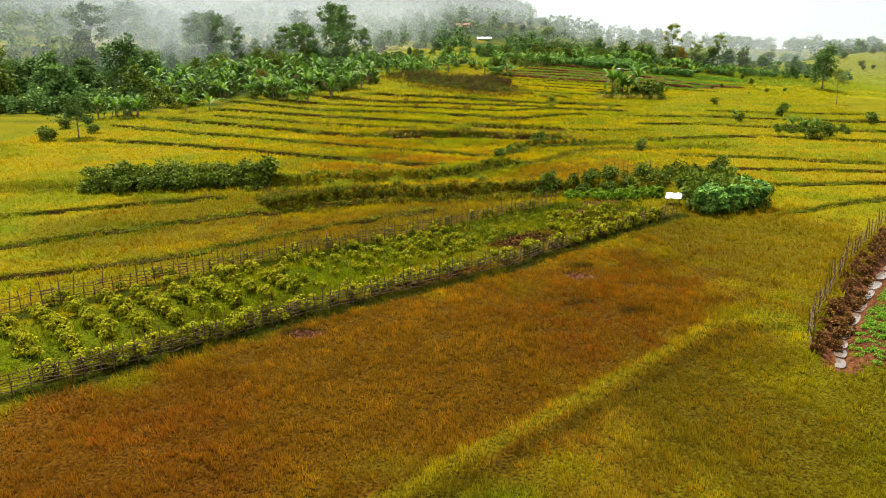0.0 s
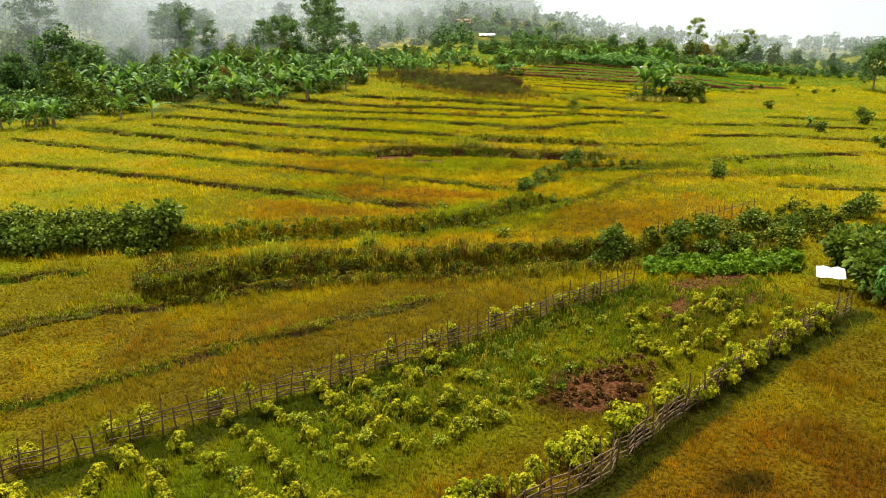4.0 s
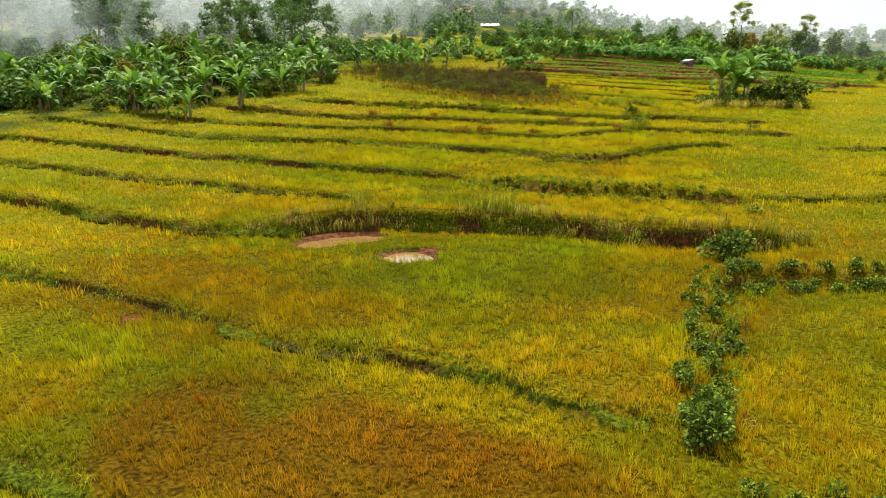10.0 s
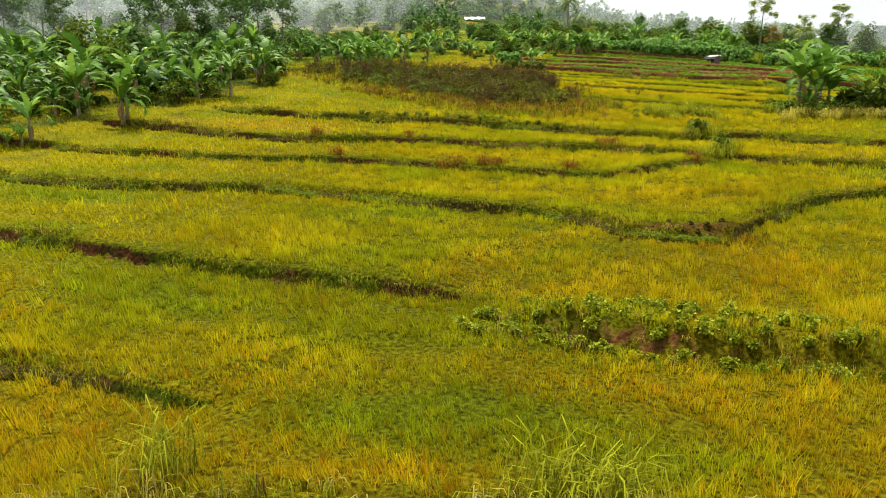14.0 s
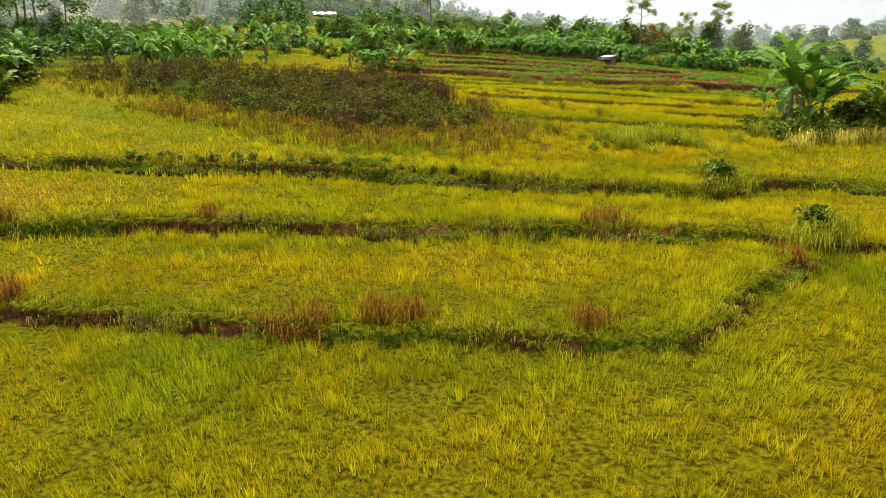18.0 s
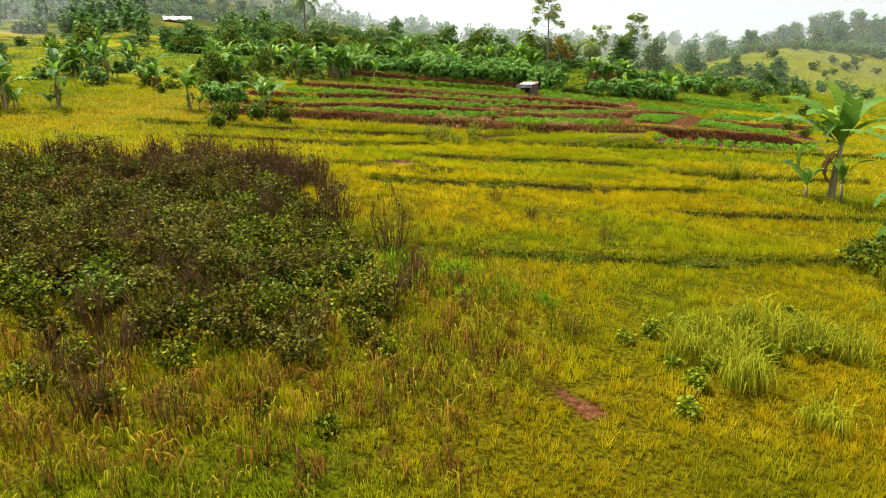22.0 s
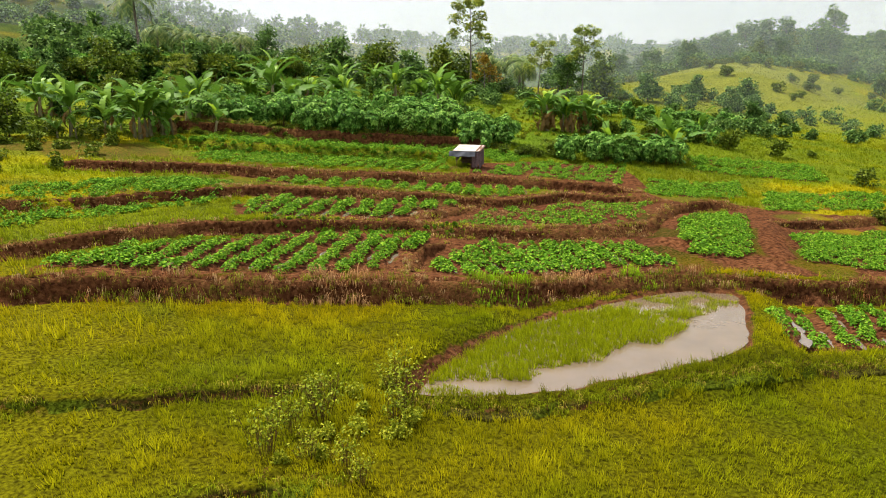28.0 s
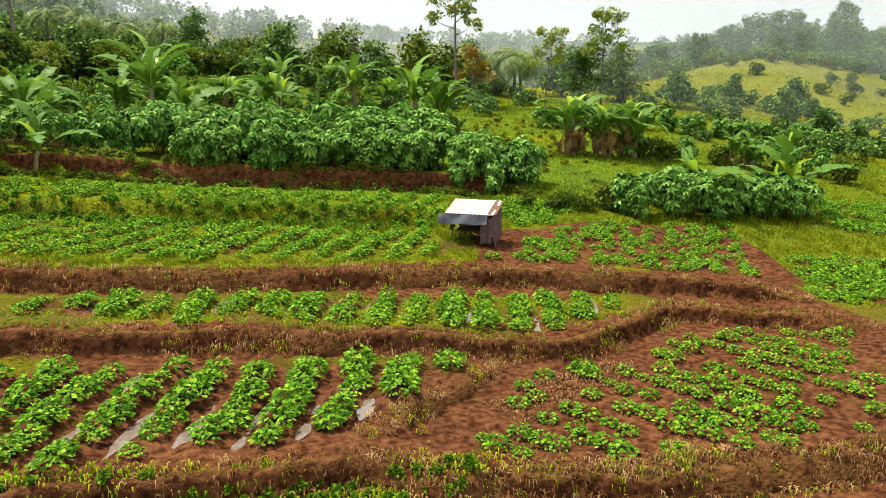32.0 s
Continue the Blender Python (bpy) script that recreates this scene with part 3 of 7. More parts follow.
patch(-0.6, 99.3, 1.3, 0.5, 0, (0.06, 0.05, 0.01), 0.8, 0.6)
patch(9, 117, 7, 4, 5, OCHRE, 0.45)
patch(10, 108, 8, 2.5, -15, OCHRE, 0.35)
patch(6, 130, 9, 3, -5, YELLOW, 0.6)
patch(14, 128, 5, 4, 0, OCHRE, 0.4)
patch(3, 141, 12, 2.2, -5, YELLOW, 0.8)
patch(-14, 152, 8, 3, -8, STRAW, 0.6)
patch(28, 143, 7, 5, 0, YELLOW, 0.8)
patch(20, 158, 8, 3.5, -5, OCHRE, 0.4)
patch(14, 170, 4, 6, -10, LUSH, 0.5)
patch(30, 181, 7, 4, -20, YELLOW, 0.7)
patch(24, 176, 5, 3, -20, OCHRE, 0.5)
patch(22, 206, 14, 8, -20, GREEN, 0.5)
patch(36, 194, 14, 9, -20, GREEN, 0.35)
patch(5, 215, 17, 12, 0, STRAW, 0.55, 0.22)
patch(-14, 190, 12, 10, 0, STRAW, 0.6, 0.22)
patch(25, 350, 62, 48, 0, (0.08, 0.13, 0.03), 0.92)
patch(20, 342, 12, 6, 0, STRAW, 0.6)
patch(78, 238, 26, 15, -15, (0.15, 0.235, 0.012), 0.95)
patch(93, 234, 24, 15, -15, (0.17, 0.225, 0.012), 0.92)
patch(62, 232, 10, 5, -15, (0.17, 0.23, 0.012), 0.9)
patch(50, 217, 15, 7.0, -22, (0.15, 0.17, 0.016), 0.9, 0.36)
patch(64, 212, 9, 9, 0, (0.15, 0.17, 0.016), 0.9, 0.37)
patch(46, 234, 19, 11, -22, (0.16, 0.20, 0.010), 0.95, 0.2)
patch(70, 226, 15, 9, -10, (0.16, 0.20, 0.010), 0.95)
patch(54.6, 229.6, 1.5, 1.0, -20, (0.10, 0.16, 0.01), 0.9, 0.5)
patch(30, 222, 8, 5, -15, (0.22, 0.27, 0.010), 0.9)
patch(4, 258, 34, 26, 0, (0.24, 0.25, 0.014), 0.8)
patch(60, 275, 60, 40, -10, (0.12, 0.22, 0.015), 0.85)
patch(38, 258, 9, 3.5, -30, (0.16, 0.20, 0.012), 0.8, 0.5)
patch(60, 262, 10, 2.5, -20, (0.18, 0.2, 0.012), 0.7, 0.42)
patch(30, 240, 8, 4, -20, (0.16, 0.18, 0.012), 0.8, 0.45)
patch(105, 262, 26, 22, 0, (0.13, 0.2, 0.012), 0.7)
patch(150, 260, 70, 60, 0, (0.17, 0.23, 0.012), 0.7)
patch(158, 283, 40, 26, 20, (0.25, 0.27, 0.04), 0.95)
patch(-60, 230, 70, 60, 0, LUSH, 0.6)
patch(-90, 262, 75, 62, 0, (0.07, 0.11, 0.03), 0.92)
patch(-120, 560, 420, 260, 0, (0.06, 0.10, 0.03), 0.95)
patch(300, 420, 200, 100, 0, (0.06, 0.11, 0.035), 0.95)
patch(700, 1000, 700, 480, 0, (0.06, 0.11, 0.035), 0.95)
patch(-95, 180, 62, 60, 0, (0.07, 0.11, 0.025), 0.95)
patch(-40, 195, 26, 40, 0, (0.07, 0.11, 0.025), 0.9)


PLOTS = pairs((24, 214.9, 39, 209.4, 43, 207.2, 55, 204.2, 60, 200.4, 72, 198.5, 82, 209.6, 73, 215, 66, 219, 70, 227.6, 64, 231, 56.5, 231.2, 54, 227.4, 44, 230, 38, 232, 33, 229.6, 37, 227, 36, 220.6))


def land(x, y):
    """Height, and the share of bare earth and of standing wet, at places on the ground."""
    x, y = np.asarray(x, float), np.asarray(y, float)
    z = base(x, y)
    bare, wet, edge = np.zeros(x.shape), np.zeros(x.shape), np.zeros(x.shape)
    for hx, hy, h, rx, ry in HILLS:
        z = z + h * np.exp(-((x - hx) / rx) ** 2 - ((y - hy) / ry) ** 2)
    z = z + 0.1 * (vnoise(x * 0.5, y * 0.5, 1) - 0.5) + 0.05 * (vnoise(x * 1.7, y * 1.7, 2) - 0.5)
    far = smooth(60, 200, np.hypot(x - 25, np.maximum(y - 150, 0) * 0.8))
    z = z + far * 5.0 * (vnoise(x / 30, y / 30, 3) - 0.5)
    for line, h, kind, soil in BANKS:
        m = window(x, y, line, 9)
        if not m.any():
            continue
        wob = 0.35 * (vnoise(x[m] * 0.6, y[m] * 0.6, 9) - 0.5)
        d, s, a = near(x[m], y[m], line)
        e = d * s + wob
        fade = smooth(0, 2.5, a)
        z[m] += fade * ({"clay": 0.45, "straw": 0.45, "grass": 0.36, "fringe": 0.4}.get(kind, 0.5) * h * np.tanh(e / 0.16) * np.exp(-np.abs(e) / 3.4) + 0.05 * np.exp(-((e - 0.5) / 0.35) ** 2))
        rag = smooth(0.3, 0.6, vnoise(x[m] * 0.45, y[m] * 0.45, 8)) if kind not in ("clay", "straw") else 1.0
        bare[m] = np.maximum(bare[m], soil * rag * fade * np.exp(-((e + 0.08) / ((0.26 if kind == "straw" else 0.2) + 0.17 * h)) ** 4))
        # edge: where the banks' dark goes into the ground and blade colours
        if kind not in ("clay", "straw"):
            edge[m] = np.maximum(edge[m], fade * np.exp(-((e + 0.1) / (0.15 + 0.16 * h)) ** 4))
    for line, h, w, soil in BUNDS:
        m = window(x, y, line, 4)
        if m.any():
            d, s, a = near(x[m], y[m], line)
            k = np.exp(-(d / w) ** 2) * smooth(0, 1.5, a)
            z[m] += h * k
            bare[m] = np.maximum(bare[m], soil * smooth(0.15, 0.5, k))
    m = window(x, y, PLOTS, 0)
    if m.any():
        q = inside(x[m], y[m], PLOTS)
        bare[m] = np.maximum(bare[m], np.where(q, 0.42 + 0.58 * smooth(0.3, 0.55, vnoise(x[m] * 0.35, y[m] * 0.35, 19)), 0))
    for ring, spacing, turn, fill, size, raised, damp, weedy in BEDS:
        m = window(x, y, ring, 0.5)
        if not m.any():
            continue
        q = inside(x[m], y[m], ring)
        d = near(x[m], y[m], np.vstack([ring, ring[:1]]))[0]
        k = smooth(0, 0.25, np.where(q, d, 0))
        across = (-np.sin(turn) * x[m] + np.cos(turn) * y[m]) / spacing
        crest = 0.5 + 0.5 * np.cos(2 * np.pi * across)
        z[m] += k * raised * (crest - 0.5)
        soil = 1 - weedy * (0.6 + 0.5 * vnoise(x[m] * 0.8, y[m] * 0.8, 4)) - 0.45 * smooth(0.5, 0.75, vnoise(x[m] * 1.1, y[m] * 1.1, 28))
        bare[m] = np.maximum(bare[m] * (1 - k), k * soil)
        wet[m] = np.maximum(wet[m], k * damp * (1 - crest) * smooth(0.35, 0.7, vnoise(x[m] * 0.45, y[m] * 0.45, 5)))
    for ring, level in PONDS:
        m = window(x, y, ring, 2.5)
        if m.any():
            q = inside(x[m], y[m], ring)
            d = near(x[m], y[m], np.vstack([ring, ring[:1]]))[0]
            e = np.where(q, -d, d) + 0.4 * (vnoise(x[m] * 1.3, y[m] * 1.3, 6) - 0.5)
            k = smooth(0.5, -0.45, e)
            lip = level + 0.16 - 0.35 * np.maximum(0, e - 0.8)
            z[m] = np.where(e < 2.2, np.maximum(z[m], lip), z[m])
            z[m] = z[m] * (1 - k) + (level - 0.22) * k
            bare[m] = np.maximum(bare[m], smooth(0.5, 0.2, e) * (0.55 + 0.45 * vnoise(x[m] * 1.1, y[m] * 1.1, 17)))
            wet[m] = np.maximum(wet[m], 0.7 * smooth(0.6, 0.1, e))
    return z, bare, wet, edge


STRIPS = []


def strip(width, colour, strength, *flat):
    """A line of other colour, such as the grass on a path or its dark side."""
    STRIPS.append((pairs(flat), width, colour, strength))


strip(0.42, (0.44, 0.36, 0.01), 0.75, -3, 18.8, -1.1, 20.5, 1.6, 22.9, 4.9, 25.9, 9.3, 29.9, 14.3, 34.4, 18.3, 35.4)
# the raised path's dark side: shade put into the ground colour
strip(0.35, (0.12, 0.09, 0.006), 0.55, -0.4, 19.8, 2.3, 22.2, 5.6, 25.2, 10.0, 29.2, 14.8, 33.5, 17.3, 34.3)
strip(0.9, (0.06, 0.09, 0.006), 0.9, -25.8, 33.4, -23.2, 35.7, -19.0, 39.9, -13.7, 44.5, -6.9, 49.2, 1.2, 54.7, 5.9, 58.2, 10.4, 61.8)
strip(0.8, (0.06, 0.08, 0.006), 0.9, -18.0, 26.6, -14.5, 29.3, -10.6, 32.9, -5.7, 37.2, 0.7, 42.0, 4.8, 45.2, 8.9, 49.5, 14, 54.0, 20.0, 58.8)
strip(0.35, (0.42, 0.36, 0.01), 0.7, 1.1, 117.3, 2.9, 119.1, 5.1, 120.7, 7.5, 122.4)
strip(0.7, (0.15, 0.17, 0.006), 0.8, 34.2, 200.4, 36.4, 199.2, 39.4, 198.3, 44.1, 197.7, 47.6, 197.2, 51, 196)


def cover(x, y):
    """The colour of what grows at a place, with dark holes and the path's dark side painted in."""
    x, y = np.asarray(x, float), np.asarray(y, float)
    t = vnoise(x / 9, y / 6, 11) * 0.6 + vnoise(x / 2.7, y / 2.2, 12) * 0.4
    g, ye, st = np.array(GREEN), np.array(YELLOW), np.array(OCHRE)
    a = (smooth(0.25, 0.6, t) * np.interp(y, [100, 122, 165, 190], [1.0, 0.55, 0.6, 0.8]))[..., None]
    c = g * (1 - a) + ye * a
    b = (np.interp(y, [90, 120], [0.5, 0.12]) * smooth(0.6, 0.8, t))[..., None]
    c = c * (1 - b) + st * b
    d = (0.5 * smooth(0.6, 0.85, vnoise(x / 5, y / 3.4, 27)))[..., None]
    c = c * (1 - d) + np.array(LUSH) * d
    for px, py, rx, ry, turn, colour, strength, soil in PATCHES:
        m = (np.abs(x - px) < 2.2 * max(rx, ry)) & (np.abs(y - py) < 2.2 * max(rx, ry))
        u, v = x[m] - px, y[m] - py
        u, v = (u * np.cos(turn) + v * np.sin(turn)) / rx, (v * np.cos(turn) - u * np.sin(turn)) / ry
        r = np.hypot(u, v) + 0.7 * (vnoise(x[m] / 2.2, y[m] / 2.2, 13) - 0.5)
        k = (strength * smooth(1.25, 0.6, r))[..., None]
        c[m] = c[m] * (1 - k) + np.array(colour) * k
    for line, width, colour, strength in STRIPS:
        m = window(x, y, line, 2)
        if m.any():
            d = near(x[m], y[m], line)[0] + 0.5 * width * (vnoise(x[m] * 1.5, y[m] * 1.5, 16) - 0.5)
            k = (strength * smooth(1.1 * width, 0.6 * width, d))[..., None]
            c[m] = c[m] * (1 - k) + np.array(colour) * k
    return c


def patch_soil(x, y):
    s = np.zeros(x.shape)
    for px, py, rx, ry, turn, colour, strength, soil in PATCHES:
        if soil:
            u, v = x - px, y - py
            u, v = (u * np.cos(turn) + v * np.sin(turn)) / rx, (v * np.cos(turn) - u * np.sin(turn)) / ry
            r = np.hypot(u, v) + 0.7 * (vnoise(x / 1.6, y / 1.6, 14) - 0.5)
            s = np.maximum(s, soil * smooth(1.1, 0.7, r))
    return s


def height(x, y):
    return float(land(np.array([x]), np.array([y]))[0][0])


# ---- mesh helpers ----


def raw_mesh(name, verts, faces, material, colours=None, flat=True, attribute="tint"):
    """A mesh from arrays; all faces have the same number of corners."""
    me = bpy.data.meshes.new(name)
    n, k = faces.shape
    me.vertices.add(len(verts))
    me.vertices.foreach_set("co", np.ascontiguousarray(verts, np.float32).ravel())
    me.loops.add(n * k)
    me.loops.foreach_set("vertex_index", np.ascontiguousarray(faces, np.int32).ravel())
    me.polygons.add(n)
    me.polygons.foreach_set("loop_start", np.arange(0, n * k, k, dtype=np.int32))
    me.update(calc_edges=True)
    if colours is not None:
        a = me.color_attributes.new(attribute, "FLOAT_COLOR", "POINT")
        full = np.ones((len(verts), 4), np.float32)
        full[:, :3] = colours
        a.data.foreach_set("color", full.ravel())
    if not flat:
        me.polygons.foreach_set("use_smooth", np.ones(n, bool))
    me.materials.append(material)
    return me


def float_layer(me, name, values):
    a = me.attributes.new(name, "FLOAT", "POINT")
    a.data.foreach_set("value", np.ascontiguousarray(values, np.float32))


def part(name, me, parent, label=""):
    """Links a mesh as one object under a thing or a part."""
    ob = new(name, me)
    ob.parent = parent
    return tagged(ob, label)


def thing(name, label, category, group=""):
    return tagged(new(name), label, category, group)


def bm_mesh(name, bm, material, smooth_faces=False):
    me = bpy.data.meshes.new(name)
    bm.to_mesh(me)
    bm.free()
    if smooth_faces:
        for p in me.polygons:
            p.use_smooth = True
    me.materials.append(material)
    return me


def tube(bm, points, radii, sides=6):
    """A tapered tube along points."""
    rings = []
    for i, (p, r) in enumerate(zip(points, radii)):
        p = Vector(p)
        d = (Vector(points[min(i + 1, len(points) - 1)]) - Vector(points[max(i - 1, 0)])).normalized()
        u = d.orthogonal().normalized()
        v = d.cross(u)
        rings.append([bm.verts.new(p + r * (math.cos(2 * math.pi * k / sides) * u + math.sin(2 * math.pi * k / sides) * v)) for k in range(sides)])
    for a, b in zip(rings[:-1], rings[1:]):
        off = min(range(sides), key=lambda o: (a[0].co - b[o].co).length)
        for k in range(sides):
            bm.faces.new((a[k], a[(k + 1) % sides], b[(k + 1 + off) % sides], b[(k + off) % sides]))
    bm.faces.new(rings[0][::-1])
    bm.faces.new(rings[-1])


def slab(bm, corners, thick):
    """A sheet with thickness from four corners."""
    c = [Vector(p) for p in corners]
    n = (c[1] - c[0]).cross(c[3] - c[0]).normalized() * thick
    top, low = [bm.verts.new(p) for p in c], [bm.verts.new(p - n) for p in c]
    bm.faces.new(top)
    bm.faces.new(low[::-1])
    for k in range(4):
        bm.faces.new((top[k], low[k], low[(k + 1) % 4], top[(k + 1) % 4]))


def unit(v):
    return v / np.maximum(np.linalg.norm(v, axis=-1, keepdims=True), 1e-6)


def leaves(pos, out, length, width, r, droop=0.3):
    """Folded four-cornered leaves at pos, pointing along out: verts and faces."""
    n = len(pos)
    length = np.broadcast_to(length, n)[:, None] * r.uniform(0.7, 1.3, (n, 1))
    width = np.broadcast_to(width, n)[:, None] * r.uniform(0.7, 1.3, (n, 1))
    d = unit(out + np.array([0, 0, -droop]) * r.uniform(0, 1, (n, 1)))
    side = unit(np.cross(d, unit(r.normal(0, 0.6, (n, 3)) + np.array([0, 0, 1.2]))))
    up = np.cross(side, d)
    mid = pos + d * length * 0.5
    v = np.stack([pos, mid + side * width * 0.5 + up * width * 0.12, pos + d * length - up * length * 0.1, mid - side * width * 0.5 + up * width * 0.12], 1).reshape(-1, 3)
    f = np.arange(n)[:, None] * 4 + np.array([[0, 1, 2, 3]])
    return v, f


def palmate(pos, out, length, r, fingers=6):
    """Hand-shaped leaves, narrow fingers spread in a star that faces outwards and up: verts and faces."""
    n = len(pos)
    axis = unit(out * np.array([1, 1, 0.5]) + r.normal(0, 0.3, (n, 3)) + np.array([0, 0, 0.75]))
    ref = unit(np.cross(axis, r.normal(0, 1, (n, 3))))
    fwd = np.cross(axis, ref)
    vs = []
    size = length * r.uniform(0.7, 1.25, (n, 1))
    for k in range(fingers):
        a = (k - (fingers - 1) / 2) * 0.9
        d = np.cos(a) * fwd + np.sin(a) * ref
        w = np.cross(axis, d) * size * 0.19
        reach = size * (1.0 - 0.09 * abs(k - (fingers - 1) / 2))
        tip = pos + d * reach - axis * reach * 0.2 + np.array([0, 0, -0.1]) * reach
        mid = pos + d * reach * 0.55 - axis * reach * 0.06
        vs.append(np.stack([pos, mid + w, tip, mid - w], 1))
    v = np.stack(vs, 1).reshape(-1, 3)
    f = np.arange(n * fingers)[:, None] * 4 + np.array([[0, 1, 2, 3]])
    return v, f


def blob_points(r, n, radius, flat=1.0, lumps=7, shell=0.55):
    """Points in a lumpy cloud, more of them towards the outside, and their outward way."""
    c = r.normal(0, 1, (lumps, 3))
    c = unit(c) * r.uniform(0.25, 0.8, (lumps, 1)) * radius
    c[:, 2] *= flat
    size = r.uniform(0.26, 0.52, lumps) * radius
    k = r.integers(0, lumps, n)
    d = unit(r.normal(0, 1, (n, 3)) + np.array([0, 0, 0.35]))
    p = c[k] + d * size[k][:, None] * r.uniform(shell, 1.0, (n, 1)) * np.array([1, 1, flat])
    return p, d


# ---- the ground ----
def steps(*spans):
    return np.concatenate([np.arange(a, b, s) for a, b, s in spans])


GX = np.unique(np.round(np.concatenate([-steps((30, 60, 1.2), (60, 160, 4), (160, 600, 20), (600, 3000, 120)), [-3000], steps((-30, 20, 0.42), (20, 74, 0.3), (74, 110, 0.8), (110, 260, 3), (260, 700, 20), (700, 3000, 120)), [3000]]), 3))
GY = np.unique(np.round(np.concatenate([steps((-800, -40, 80), (-40, 14, 2), (14, 194, 0.42), (194, 246, 0.3), (246, 300, 1), (300, 420, 4), (420, 1000, 20), (1000, 3400, 120)), [3400]]), 3))
gx, gy = np.meshgrid(GX, GY)
gx, gy = gx.ravel(), gy.ravel()
gz, gsoil, gwet, gedge = land(gx, gy)
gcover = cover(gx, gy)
# weed growth and the banks' shadow lines, put into the ground colour together
BANK_DARK = np.array([0.055, 0.055, 0.008])
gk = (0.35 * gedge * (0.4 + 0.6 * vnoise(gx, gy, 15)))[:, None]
# growth colour scaled down for dark ground between tufts, most along the flown strip
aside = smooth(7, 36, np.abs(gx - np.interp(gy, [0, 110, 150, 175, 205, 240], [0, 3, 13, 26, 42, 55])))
gcover = gcover * (0.23 + 0.20 * aside + (0.40 - 0.20 * aside) * smooth(213, 230, gy + 0.35 * (gx - 45) + 8 * (vnoise(gx / 9, gy / 9, 18) - 0.5)))[:, None] * (1 - gk) + BANK_DARK * gk
gsoil = np.maximum(gsoil, patch_soil(gx, gy))
nx, ny = len(GX), len(GY)
cells = (np.arange(ny - 1)[:, None] * nx + np.arange(nx - 1)[None]).ravel()
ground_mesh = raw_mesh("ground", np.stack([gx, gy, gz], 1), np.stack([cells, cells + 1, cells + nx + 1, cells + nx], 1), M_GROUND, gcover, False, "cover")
float_layer(ground_mesh, "soil", gsoil)
float_layer(ground_mesh, "wet", gwet)
tagged(new("ground", ground_mesh), "terraced rice fields and red earth crop plots on a gentle slope", "ground", kind="structure")


# the cut faces of the terrace banks, with a ragged lip
def bank_face(line, h, kind, soil):
    for k in range(2):
        mid = np.stack([0.75 * line[:-1] + 0.25 * line[1:], 0.25 * line[:-1] + 0.75 * line[1:]], 1).reshape(-1, 2)
        line = np.vstack([line[:1], mid, line[-1:]])
    seg = np.diff(line, axis=0)
    run = np.concatenate([[0], np.cumsum(np.hypot(*seg.T))])
    near_by = line[:, 1].mean() > 195
    s = np.arange(0.6, run[-1] - 0.6, 0.16 if near_by else 0.24)
    p = np.stack([np.interp(s, run, line[:, 0]), np.interp(s, run, line[:, 1])], 1)
    d = unit(np.gradient(p, axis=0))
    nrm = np.stack([-d[:, 1], d[:, 0]], 1)
    p = p - nrm * (0.35 * (vnoise(p[:, 0] * 0.6, p[:, 1] * 0.6, 9) - 0.5))[:, None]
    top, low = land(*(p + nrm * 0.55).T)[0] - 0.03, land(*(p - nrm * 0.42).T)[0]
    rise = np.clip(top - low, 0, None)
    rag = vnoise(p[:, 0] * 2.4, p[:, 1] * 2.4, 61) - 0.5
    slump = smooth(0.5, 0.75, vnoise(p[:, 0] * 0.33, p[:, 1] * 0.33, 62))
    clay = kind in ("clay", "straw")
    if clay:
        slump = 0.4 * slump
    ways = [0.34, 0.05, -0.06, -0.12, -0.16, -0.22, -0.46] if clay else [0.42, 0.08, -0.06, -0.14, -0.18, -0.28, -0.52]
    ups = [-0.12, 0.01, -0.02, -0.3, -0.62, -0.93, -1.05]
    jog = [0.0, 0.3, 0.42, 0.34, 0.25, 0.3, 0.1]
    vs, cs, ss = [], [], []
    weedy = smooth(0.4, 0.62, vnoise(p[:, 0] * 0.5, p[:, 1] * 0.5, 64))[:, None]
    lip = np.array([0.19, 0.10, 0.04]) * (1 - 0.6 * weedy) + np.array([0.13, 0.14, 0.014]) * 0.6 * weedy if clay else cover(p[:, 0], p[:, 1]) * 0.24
    # rice bank face: soil and weeds, with the bank's shadow put into the colour
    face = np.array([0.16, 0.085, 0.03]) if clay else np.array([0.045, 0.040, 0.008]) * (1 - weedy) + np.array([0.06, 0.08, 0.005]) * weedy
    for k, (w, u, j) in enumerate(zip(ways, ups, jog)):
        crumb = vnoise(p[:, 0] * 4.1 + 13 * k, p[:, 1] * 4.1, 63) - 0.5
        off = w + j * rag + 0.09 * crumb - slump * 0.3 * (k in (4, 5)) + slump * 0.15 * (k in (1, 2))
        z = top + (u * rise if u < -0.1 else u) + 0.07 * crumb * (0 < k < 6) - (0.1 if k == 6 else 0) - slump * 0.25 * rise * (k in (1, 2, 3))
        q = p + nrm * off[:, None]
        vs.append(np.column_stack([q, z]))
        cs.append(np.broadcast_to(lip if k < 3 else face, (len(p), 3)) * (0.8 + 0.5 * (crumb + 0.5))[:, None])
        full = (1.0 if clay else 0.25 + 0.75 * soil) * (1 - 0.75 * slump)
        ss.append(np.where(k < 3, 0.55 if clay else 0.0, full * (0.75 + 0.5 * crumb) * (1.0 if clay else 1 - 0.9 * weedy[:, 0])))
    n = len(p)
    good = (rise > 0.14) & (rise < 1.1 * h + 0.15)
    c = (np.arange(len(ways) - 1)[:, None] * n + np.arange(n - 1)[None])
    c = c[:, good[:-1] & good[1:]].ravel()
    if not len(c):
        return
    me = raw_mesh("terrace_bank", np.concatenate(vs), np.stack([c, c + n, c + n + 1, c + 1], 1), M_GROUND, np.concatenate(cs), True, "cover")
